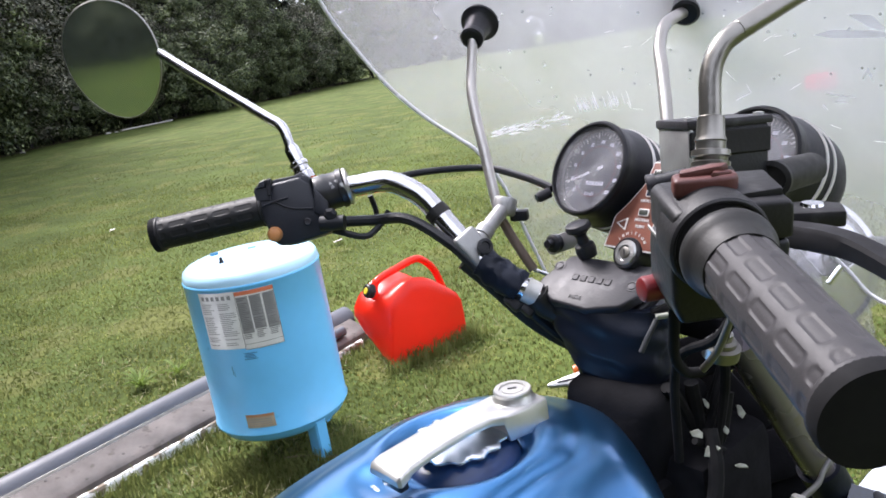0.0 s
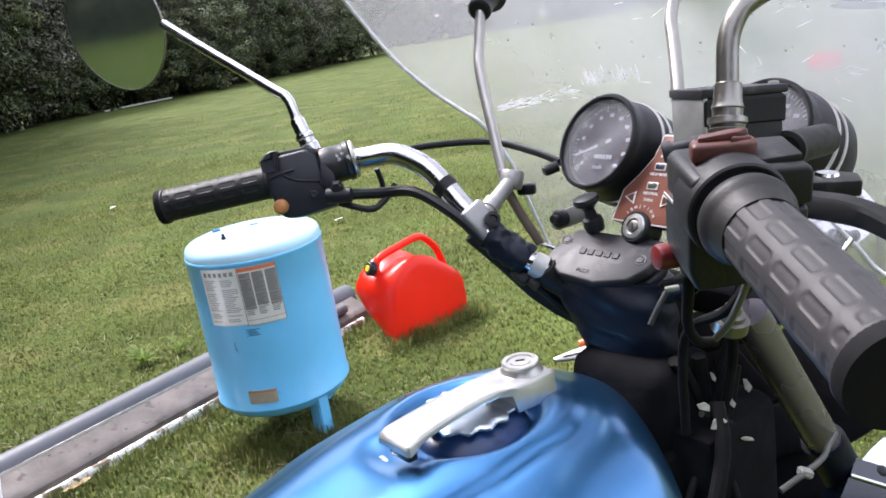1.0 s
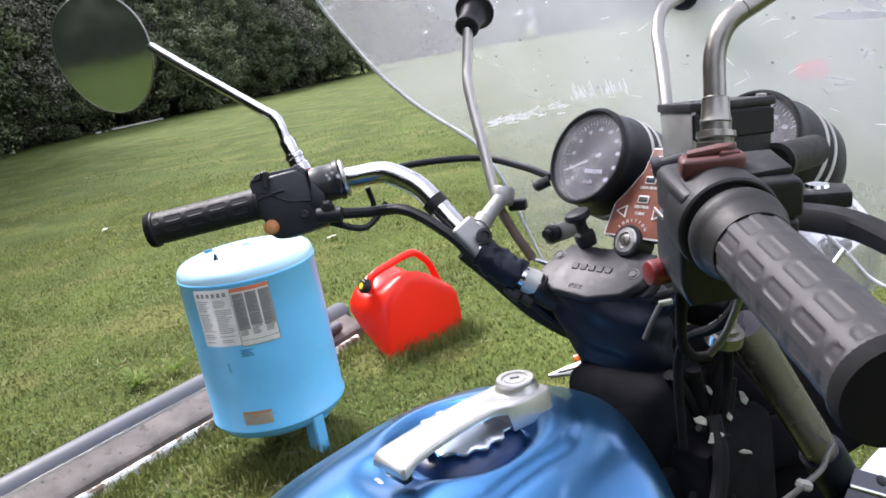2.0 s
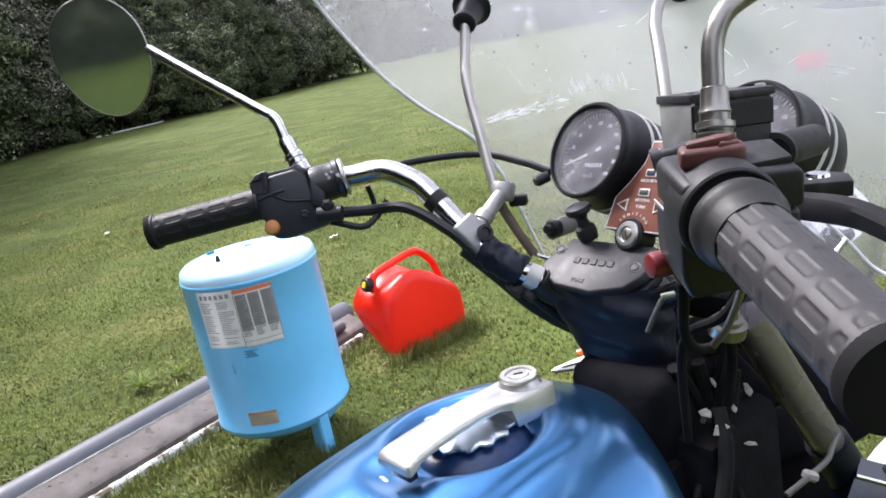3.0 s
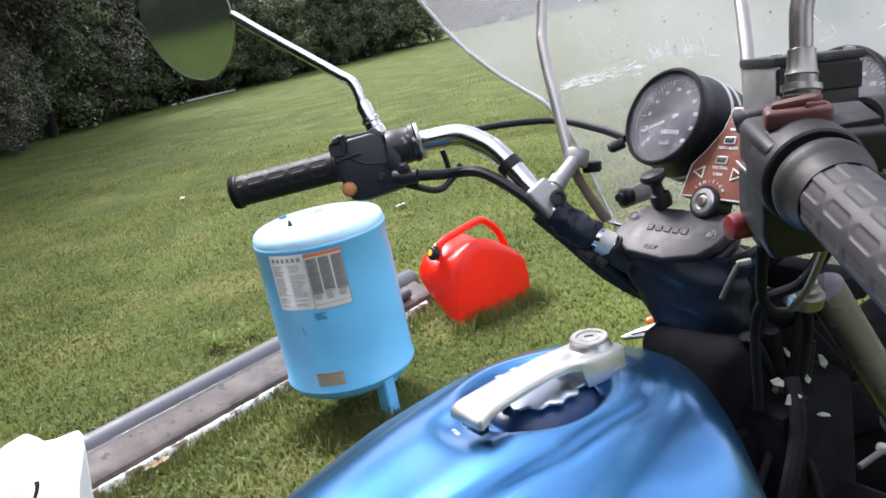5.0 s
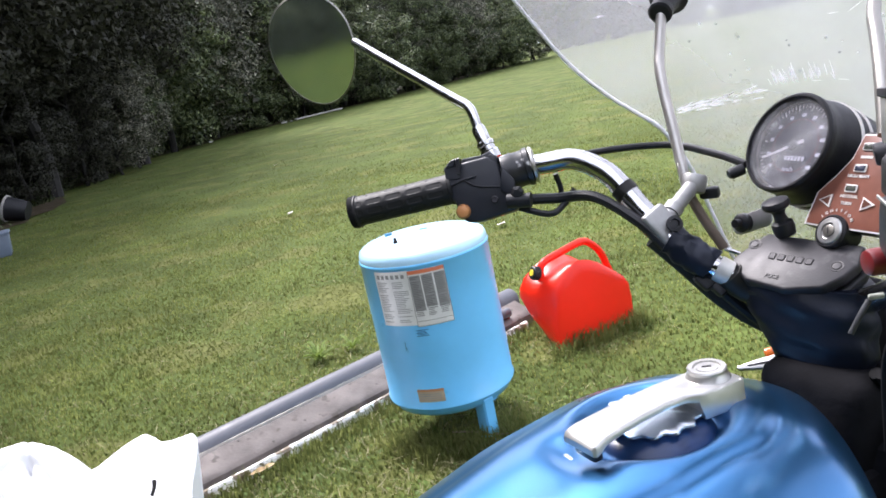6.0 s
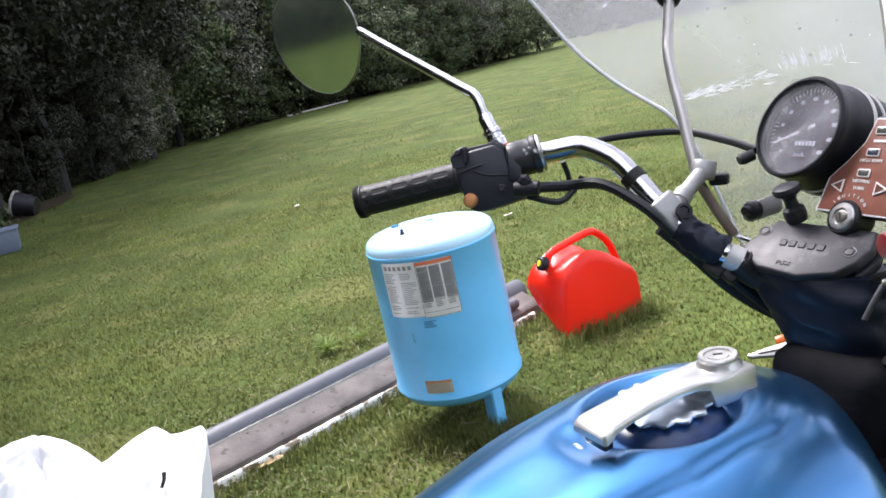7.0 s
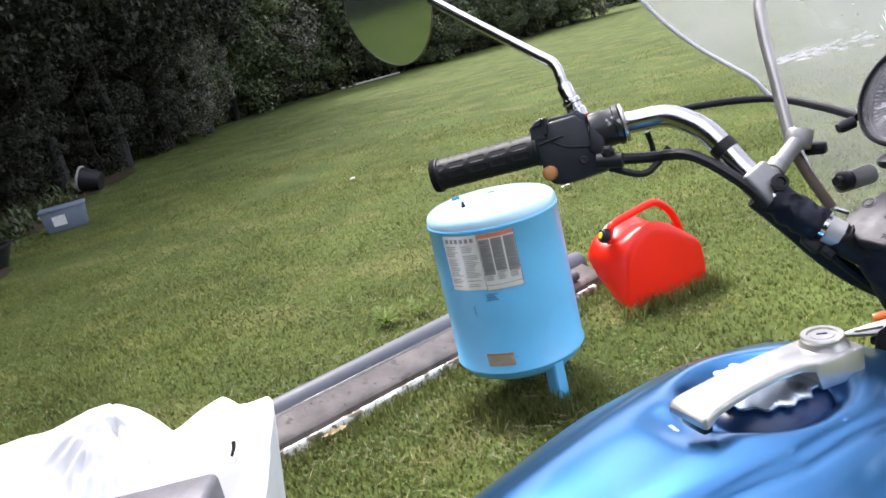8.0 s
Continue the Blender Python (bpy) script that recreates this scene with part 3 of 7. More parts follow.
KINDS = [
    tree(rng, 9.0, 2.6, 0.2, 16000, 0.078, LEAF, "dense leafy green tree at the lawn's edge"),
    tree(rng, 10.5, 3.0, 1.6, 4000, 0.24, LEAF_SHADED, "tall tree with the wood's shade in its leaf colour"),
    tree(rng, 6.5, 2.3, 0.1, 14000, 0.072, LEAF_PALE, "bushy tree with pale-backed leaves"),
    tree(rng, 11.5, 3.4, 2.3, 22000, 0.072, LEAF_SHADED, "tall tree with a bare lower trunk and shade in its leaf colour"),
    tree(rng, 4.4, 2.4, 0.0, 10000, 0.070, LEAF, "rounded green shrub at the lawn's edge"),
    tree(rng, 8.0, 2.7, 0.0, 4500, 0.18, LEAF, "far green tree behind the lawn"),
    tree(rng, 5.0, 2.8, 0.0, 2200, 0.26, LEAF_SHADED, "undergrowth bush coloured dark for the wood's shade"),
    tree(rng, 9.0, 2.9, 0.3, 17000, 0.082, LEAF_SHADED, "dense tree inside the wood, coloured dark for its shade"),
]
LINE = [(-5.4, 4.6), (-7.9, 8.6), (-10.2, 12.6), (-12.6, 17.0), (-14.6, 22.0), (-14.4, 29.0), (-11.6, 36.5), (-8.0, 43.0), (-4.5, 55.0)]


def along(s):
    """A point on the edge of the wood, s from 0 to 1."""
    k = min(int(s * (len(LINE) - 1)), len(LINE) - 2)
    u = s * (len(LINE) - 1) - k
    return Vector((*LINE[k], 0)).lerp(Vector((*LINE[k + 1], 0)), u)


rng = np.random.default_rng(5)
used = [False] * 8


def plant(kind, x, y, scale):
    if not used[kind]:
        used[kind] = True
        KINDS[kind].matrix_basis = pose(x, y, 0, 0, 0, rng.random() * 360)
        return
    copy_thing(KINDS[kind], pose(x, y, 0, 0, 0, rng.random() * 360) @ Matrix.Scale(scale, 4))


for i in range(34):
    p = along(i / 33)
    if p.y < 21.5:
        continue
    kind = (2, 0, 2, 4, 0, 2, 0)[i % 7]
    plant(kind, p.x - 1.3 + rng.normal() * 0.7, p.y + rng.normal() * 0.8, (0.62 if i > 24 else 0.78) + 0.42 * rng.random())
for i in range(24):
    p = along(0.48 + 0.52 * i / 23)
    plant(4, p.x - 0.9 + rng.normal() * 0.6, p.y + rng.normal() * 0.9, 0.55 + 0.5 * rng.random())
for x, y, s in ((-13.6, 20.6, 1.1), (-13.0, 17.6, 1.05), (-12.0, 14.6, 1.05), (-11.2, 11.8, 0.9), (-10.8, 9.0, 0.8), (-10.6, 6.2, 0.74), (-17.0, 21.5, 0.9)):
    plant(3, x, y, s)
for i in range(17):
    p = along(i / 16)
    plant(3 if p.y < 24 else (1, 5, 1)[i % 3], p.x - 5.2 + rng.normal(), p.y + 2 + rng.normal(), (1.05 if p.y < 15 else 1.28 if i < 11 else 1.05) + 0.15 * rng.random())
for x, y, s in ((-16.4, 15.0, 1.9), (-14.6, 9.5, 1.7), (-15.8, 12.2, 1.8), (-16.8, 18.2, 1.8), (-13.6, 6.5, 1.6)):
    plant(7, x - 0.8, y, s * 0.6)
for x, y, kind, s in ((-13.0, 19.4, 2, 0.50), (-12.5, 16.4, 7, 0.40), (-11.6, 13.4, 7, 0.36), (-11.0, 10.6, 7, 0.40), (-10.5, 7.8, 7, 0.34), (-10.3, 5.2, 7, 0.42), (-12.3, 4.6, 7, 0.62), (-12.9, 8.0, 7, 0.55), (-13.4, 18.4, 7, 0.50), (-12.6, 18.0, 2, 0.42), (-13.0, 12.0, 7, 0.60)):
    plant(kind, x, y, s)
for x in (-4.6, -2.2, 0.3, 2.6):
    plant(3, x, -20.6, 1.0)
for i in range(6):
    plant(5, -6.5 + 2.6 * i, -25.5, 1.4)
for i in range(16):
    p = along(0.4 + 0.6 * i / 15)
    plant(1, p.x - 7.8 + rng.normal(), p.y + 1 + rng.normal(), 1.1 + 0.25 * rng.random())
# backing rows added to block sky light behind the trunks
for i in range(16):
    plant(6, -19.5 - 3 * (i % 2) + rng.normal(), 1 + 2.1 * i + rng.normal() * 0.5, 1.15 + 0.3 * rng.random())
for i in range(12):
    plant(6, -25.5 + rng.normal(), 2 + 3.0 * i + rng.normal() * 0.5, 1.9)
for i in range(22):
    plant(6, -12 + 5.0 * i + rng.normal(), 85 + rng.normal(), 1.5 + 0.3 * rng.random())
for i in range(34):
    plant((5, 6, 5)[i % 3], -10 + 3.1 * i + rng.normal(), 78 + rng.normal() * 3, 0.75 + 0.25 * rng.random())
for i in range(11):
    plant(1, -24 + 4.4 * i + rng.normal(), -19 + rng.normal() * 1.0, 1.0 + 0.3 * rng.random())
for i in range(9):
    plant(1, -20 + 4.5 * i + rng.normal(), -23 + rng.normal(), 1.2)


for i in range(16):
    plant(6, -26 + 3.2 * i + rng.normal() * 0.6, -17.6 + rng.normal() * 0.5, 0.75 + 0.3 * rng.random())
for i in range(9):
    plant(6, -18.0 + 0.6 * i + rng.normal() * 0.4, 25 + 2.6 * i, 0.8)

# unseen trees to the left, added to darken the fuel tank's reflection
for i in range(9):
    plant((1, 6)[i % 2], -9.5 - 1.2 * (i % 3) + rng.normal() * 0.4, 1.5 - 2.3 * i, 1.2 + 0.25 * rng.random())
for i in range(9):
    plant(5, -8.6 + rng.normal() * 0.4, 1.0 - 2.2 * i, 0.5 + 0.2 * rng.random())


for i in range(20):
    plant(5, -16 + 5.4 * i + rng.normal(), 93 + rng.normal() * 2, 1.35 + 0.3 * rng.random())
for i in range(14):
    p = along(0.62 + 0.38 * i / 13)
    plant(6, p.x - 3.6 + rng.normal() * 0.4, p.y + 1 + rng.normal() * 0.5, 0.75 + 0.2 * rng.random())


def undergrowth():
    """Weeds and seedlings along the ragged edge of the wood."""
    g = np.random.default_rng(44)
    n = 9000
    s = g.random(n) ** 1.5 * 0.75
    ps = np.array([along(a)[:2] for a in s])
    off = -0.9 - g.random(n) ** 2 * 3.0 + 0.5 * np.array([noise.noise((a * 30, 7, 0)) for a in s])
    x, y = ps[:, 0] + off, ps[:, 1] + g.normal(size=n) * 0.2
    h = (0.06 + 0.30 * g.random(n) ** 3) * (0.5 + 0.9 * np.array([abs(noise.noise((a * 0.9, b * 0.9, 1.0))) for a, b in zip(x, y)]))
    az = g.random(n) * 6.283
    dx, dy, w = np.cos(az), np.sin(az), 0.012 + 0.02 * g.random(n)
    v = np.zeros((n, 4, 3), np.float32)
    v[:, 0] = np.stack([x, y, np.zeros(n)], 1)
    v[:, 1] = np.stack([x + dx * h * 0.3 - dy * w, y + dy * h * 0.3 + dx * w, h * 0.7], 1)
    v[:, 2] = np.stack([x + dx * h * 0.8, y + dy * h * 0.8, h], 1)
    v[:, 3] = np.stack([x + dx * h * 0.3 + dy * w, y + dy * h * 0.3 - dx * w, h * 0.7], 1)
    ob = new("undergrowth", cloud_mesh("undergrowth", v.reshape(-1, 3), np.arange(4 * n).reshape(n, 4), LEAF))
    tagged(ob, "low weeds and seedlings along the wood's edge", "undergrowth", kind="stuff")


undergrowth()


def wood_floor():
    """Bare earth and leaf litter under the trees, with an uneven edge to the lawn."""
    bm = bmesh.new()
    rows = []
    for i in range(121):
        p = along(i / 120) if i else Vector((-4.0, 0.0, 0))
        e = 0.9 * noise.noise((p.y * 0.35, 2, 0)) + 0.35 * noise.noise((p.y * 1.7, 5, 0))
        rows.append([bm.verts.new((p.x - 0.45 + e - d, p.y, z)) for d, z in ((0, 0.006), (0.4, 0.02), (2.5, 0.03), (9.0, 0.03), (22.0, 0.02))])
    for a, b in zip(rows, rows[1:]):
        for k in range(4):
            bm.faces.new((a[k], a[k + 1], b[k + 1], b[k]))
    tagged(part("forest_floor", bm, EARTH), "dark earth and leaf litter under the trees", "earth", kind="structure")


wood_floor()

# ---- pressure tank ----
TC = Vector((-0.645, 2.352, 0.0))


def on_tank(angle, z, r=0.2045):
    """A point on the pressure tank's side; angle 0 faces the motorcycle, positive to its right."""
    a = radians(-75 + angle)
    return TC + Vector((r * math.cos(a), r * math.sin(a), z))


def tank_patch(a0, a1, z0, z1, r, n=14):
    bm = bmesh.new()
    cols = [(bm.verts.new(on_tank(a0 + (a1 - a0) * i / n, z0, r)), bm.verts.new(on_tank(a0 + (a1 - a0) * i / n, z1, r))) for i in range(n + 1)]
    for p, q in zip(cols, cols[1:]):
        bm.faces.new((p[0], q[0], q[1], p[1]))
    return bm


def pressure_tank():
    t = thing("pressure_tank", TC, "sky-blue steel well pressure tank standing on the grass", "water tank")
    R = 0.203
    prof = [(0, 0.095), (0.10, 0.098), (0.165, 0.108), (0.19, 0.122), (0.199, 0.138), (0.2, 0.142), (0.2065, 0.145), (0.2065, 0.151), (R, 0.156), (R, 0.3), (R, 0.45), (R, 0.592), (R + 0.0016, 0.594), (R + 0.0016, 0.600), (R - 0.001, 0.602)]
    body = part("body", lathe(prof, Matrix.Translation(TC), 72), TANK_BLUE, t, "sky-blue enamelled shell", angle=1.2)
    # top split off so its colour can carry the sky's glare
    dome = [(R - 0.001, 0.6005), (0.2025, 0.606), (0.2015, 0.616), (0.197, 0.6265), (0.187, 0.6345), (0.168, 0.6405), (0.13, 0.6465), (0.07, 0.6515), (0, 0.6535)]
    part("dome", lathe(dome, Matrix.Translation(TC), 72), TANK_SKY_LIT, t, "domed top, pale blue for the bright sky on it", angle=1.2)
    for a in (30, 138, 205):
        d = on_tank(a, 0, 1.0) - TC
        side = Vector((-d.y, d.x, 0))
        bm = bmesh.new()
        for s in (-1, 1):
            m = frame_of(TC + d * 0.172 + side * 0.0165 * s + Vector((0, 0, 0.062)), (0, 0, 1), d)
            rbox((0.05, 0.006, 0.15), m, 0.0015, 1, bm)
        rbox((0.006, 0.034, 0.15), frame_of(TC + d * 0.198 + Vector((0, 0, 0.062)), (0, 0, 1), d), 0.0015, 1, bm)
        part("leg", bm, TANK_BLUE, t)
    lab = part("label", tank_patch(-50, -16.5, 0.420, 0.588, R + 0.0012), LABEL_SILVER, t, "silver paper label with fine print")
    lab2 = part("label", tank_patch(-17, 14, 0.414, 0.586, R + 0.0012), LABEL_SILVER, t, "printed label with orange heading")
    for c in (-16.9, 13.6):
        part("label_border", tank_patch(c, c + 0.4, 0.416, 0.585, R + 0.0021, 2), BARE_BORDER, lab2)
    for z in (0.4150, 0.4300):
        part("label_border", tank_patch(-16.5, 13.6, z, z + 0.0012, R + 0.0021, 14), BARE_BORDER, lab2)
    part("heading", tank_patch(-16.5, 13.6, 0.574, 0.5855, R + 0.0018), LABEL_RED, lab2)
    rnd = random.Random(3)
    for c0, c1 in ((-16, -7), (-6, 3), (4.4, 13.4)):
        part("print_column", tank_patch(c0, c1, 0.455 + 0.03 * rnd.random(), 0.570, R + 0.0018, 4), LABEL_GREY, lab2)
    for c0, c1 in ((-16, -7), (-6, 3), (4.4, 13.4)):
        bm = bmesh.new()
        z = 0.566
        while z > 0.445:
            joined(bm, tank_patch(c0 + 0.5, c0 + 0.5 + (c1 - c0 - 1) * (0.6 + 0.4 * rnd.random()), z - 0.0022, z, R + 0.0023, 4))
            z -= 0.0052 + 0.004 * (rnd.random() < 0.15)
        part("print_block", bm, INK, lab2)
    for c0, c1 in ((-48, -35), (-32.5, -18.5)):
        bm = bmesh.new()
        z = 0.556
        while z > 0.43:
            joined(bm, tank_patch(c0, c0 + (c1 - c0) * (0.55 + 0.45 * rnd.random()), z - 0.002, z, R + 0.0018, 4))
            z -= 0.0055 + 0.006 * (rnd.random() < 0.2)
        part("print_block", bm, LABEL_GREY, lab)
    bm = bmesh.new()
    for c in range(6):
        joined(bm, tank_patch(-47 + c * 4.8, -44 + c * 4.8, 0.566, 0.578, R + 0.0018, 3))
    part("title_bar", bm, LABEL_GREY, lab)
    small = part("label", tank_patch(-31, -7, 0.172, 0.214, R + 0.0012), mat("tan_label", (0.36, 0.30, 0.22), 0.5, 0.0, 0.2, 40), t, "small tan sticker with an orange heading")
    part("heading", tank_patch(-31, -7, 0.206, 0.214, R + 0.0018), mat("faded_orange_print", (0.40, 0.20, 0.10), 0.6), small)
    bm = bmesh.new()
    for z in (0.199, 0.192, 0.185, 0.178):
        joined(bm, tank_patch(-29, -10, z - 0.002, z, R + 0.0018, 6))
    part("print_block", bm, LABEL_GREY, small)
    bm = bmesh.new()
    for i in range(5):
        joined(bm, tank_patch(-20 + (i % 2) * 1.5, -9 - (i * 5 % 4), 0.384 + 0.0045 * i, 0.3862 + 0.0045 * i, R + 0.0009, 4))
    part("stencil", bm, mat("dark_blue_ink", (0.03, 0.12, 0.25), 0.6), t, "smudged dark ink stamp")
    bm = bmesh.new()
    joined(bm, tank_patch(-33, -32.2, 0.34, 0.368, R + 0.0008, 2))
    joined(bm, tank_patch(-31.6, -31.2, 0.335, 0.352, R + 0.0008, 2))
    part("scuff", bm, mat("scuff", (0.05, 0.2, 0.36), 0.6), t, "dark scuff mark")
    m = Matrix.Translation(TC + Vector((-0.056, -0.09, 0.644)))
    valve = part("valve", lathe([(0.0, 0.0), (0.008, 0.0), (0.0075, 0.006), (0.005, 0.012), (0.0045, 0.018), (0.003, 0.021), (0, 0.021)], m, 14), BLACK, t, "black air valve stem")
    for dx, dy, yaw in ((-0.112, 0.03, 20), (0.005, 0.03, 5)):
        rb = rbox((0.024, 0.009, 0.016), Matrix.Translation(TC + Vector((dx, dy, 0.648))) @ pose(0, 0, 0, 0, 0, yaw), 0.002, 1)
        part("lifting_lug", rb, mat("lug_blue", (0.05, 0.2, 0.34), 0.45), t)
    t.scale = (1.03, 1.03, 1.03)


pressure_tank()


# ---- fuel can ----
def fuel_can():
    o = Vector((-0.339, 2.872, 0.006))
    u = Vector((0.785, 0.62, 0)).normalized()
    w = Vector((-u.y, u.x, 0))
    t = thing("fuel_can", o, "bright red plastic fuel can with black spout cap on the grass", "fuel can")
    P = lambda a, b, z: o + u * a + w * b + Vector((0, 0, z))
    outline = [(0.012, -0.014), (-0.004, 0.006), (-0.006, 0.10), (-0.008, 0.18), (-0.002, 0.225), (0.020, 0.258), (0.065, 0.288), (0.12, 0.310), (0.165, 0.316), (0.215, 0.306), (0.26, 0.283), (0.325, 0.232), (0.375, 0.190), (0.394, 0.155), (0.399, 0.09), (0.398, 0.03), (0.390, 0.0), (0.37, -0.014)]
    cx, cz = 0.185, 0.14
    secs = []
    for b, k, cut in ((0.0, 0.93, 0.035), (0.006, 0.975, 0.014), (0.018, 1.0, 0.0), (0.07, 1.005, 0.010), (0.12, 1.01, 0.022), (0.165, 1.005, 0.010), (0.20, 1.0, 0.0), (0.222, 0.965, 0.02), (0.23, 0.88, 0.05)):
        ring = []
        for a, z in outline:
            zz = cz + (z - cz) * (k if z > 0.1 else 1.0)
            aa = cx + (a - cx) * k
            zz -= cut * max(0.0, min(1.0, (z - 0.19) / 0.09))
            if a < 0.2:
                aa += 0.24 * max(z, 0) * max(0.0, 1 - b / 0.11) * min(1.0, 1 - a / 0.2)
            if a < 0.1:
                aa += 0.38 * b * max(0.0, 1 - max(z, 0) / 0.15)
            ring.append(P(aa, b, zz))
        secs.append(ring)
    bm = loft(secs)
    bmesh.ops.subdivide_edges(bm, edges=[e for e in bm.edges], cuts=1, use_grid_fill=True, smooth=0.15)
    body = part("body", bm, CAN_RED, t, angle=1.0)
    hp = [P(0.050, 0.115, 0.24), P(0.052, 0.115, 0.294), P(0.078, 0.115, 0.324), P(0.17, 0.115, 0.342), P(0.255, 0.115, 0.354), P(0.300, 0.115, 0.342), P(0.352, 0.115, 0.285), P(0.385, 0.115, 0.190)]
    bm = tube(hp, 0.0150, 18, 8)
    part("handle", bm, CAN_RED, t)
    m = frame_of(P(0.034, 0.10, 0.290), -u * 0.9 + Vector((0, 0, 0.35)), w)
    cap = part("spout_cap", lathe([(0.022, 0.0), (0.026, 0.004), (0.026, 0.012), (0.0245, 0.014), (0.026, 0.016), (0.026, 0.03), (0.023, 0.033), (0, 0.033)], m, 24), BLACK, t, "black ridged spout cap")
    bm = bmesh.new()
    for i in range(18):
        a = 2 * math.pi * i / 18
        rbox((0.004, 0.003, 0.026), m @ pose(0.0265 * math.cos(a), 0.0265 * math.sin(a), 0.016, 0, 0, math.degrees(a)), 0.0008, 1, bm)
    part("knurl", bm, BLACK, cap)
    part("insert", lathe([(0.0135, 0.032), (0.0135, 0.0355), (0.011, 0.037), (0.004, 0.036), (0, 0.036)], m, 20), YELLOW, cap, "yellow plastic insert")


fuel_can()

# ---- pipe, plank ----
PD = Vector((0.606, 0.795, 0))
PN = Vector((-0.795, 0.606, 0))
P0 = Vector((-1.098, 2.366, 0))


def beam_at(s, n, z):
    return P0 + PD * s + PN * n + Vector((0, 0, z))


def pipe():
    t = thing("drain_pipe", beam_at(0, 0.225, 0), "dark grey plastic pipe lying along the plank", "pipe")
    m = frame_of(beam_at(-1.15, 0.228, 0.056), PD)
    part("tube", lathe([(0.047, 0), (0.052, 0), (0.053, 0.004), (0.053, 1.0), (0.0525, 1.6), (0.053, 2.3), (0.052, 2.304), (0.047, 2.304), (0.047, 0)], m, 32), PVC, t)
    part("socket", lathe([(0.0535, 0), (0.059, 0.002), (0.059, 0.09), (0.054, 0.097)], frame_of(beam_at(-1.12, 0.228, 0.056), PD), 32), PVC, t)


pipe()


def plank():
    t = thing("plank", beam_at(0, 0.09, 0), "weathered grey wooden plank with flaking white paint", "plank")
    rnd = random.Random(4)
    ring = lambda s: [beam_at(s, 0.042, -0.01), beam_at(s, 0.150, -0.01), beam_at(s, 0.158 + 0.003 * rnd.random(), 0.070), beam_at(s, 0.150, 0.076 + 0.002 * rnd.random()), beam_at(s, 0.12, 0.066), beam_at(s, 0.07, 0.050 + 0.0015 * rnd.random()), beam_at(s, 0.048 + 0.002 * rnd.random(), 0.041 + 0.002 * rnd.random()), beam_at(s, 0.042, 0.034)]
    part("board", loft([ring(-1.1 + 0.05 * i) for i in range(45)]), WOOD, t, "grey board with dark knots", angle=0.5)
    ring = lambda s: [beam_at(s, 0.003 + 0.002 * rnd.random(), -0.01), beam_at(s, 0.022, -0.01), beam_at(s, 0.0225, 0.024 + 0.002 * rnd.random()), beam_at(s, 0.010, 0.024 + 0.002 * rnd.random()), beam_at(s, 0.003 + 0.003 * rnd.random(), 0.016 + 0.002 * rnd.random())]
    part("batten", loft([ring(-1.1 + 0.04 * i) for i in range(54)]), WHITE_WOOD, t, "narrow batten with flaking white paint", angle=0.5)
    ring = lambda s: [beam_at(s, 0.161, 0.0), beam_at(s, 0.171, 0.0), beam_at(s, 0.171 + 0.002 * rnd.random(), 0.079), beam_at(s, 0.162, 0.082 + 0.002 * rnd.random())]
    part("lip", loft([ring(-1.1 + 0.08 * i) for i in range(27)]), mat("bare_pale_wood", (0.45, 0.42, 0.38), 0.7, 0.0, 0.2, 30, bump=0.3), t, "pale raised edge strip", angle=0.5)
    for i in range(11):
        s, n = -1.0 + 2.0 * rnd.random(), 0.05 + 0.09 * rnd.random()
        part("nail", lathe([(0.004 + 0.004 * rnd.random(), 0), (0.004, 0.0015), (0, 0.002)], frame_of(beam_at(s, n, 0.0345 + (n - 0.026) * 0.345), (PN * -0.33 + Vector((0, 0, 1)))), 8), mat("dark_knot", (0.05, 0.045, 0.04), 0.8) if i == 0 else bpy.data.materials["dark_knot"], t)


plank()
stub = tube([beam_at(0.88, 0.075, 0.075), beam_at(0.98, 0.075, 0.075)], 0.021, 18, 2)
tagged(part("pipe_stub", stub, PVC), "short grey pipe fitting lying by the plank", "pipe")


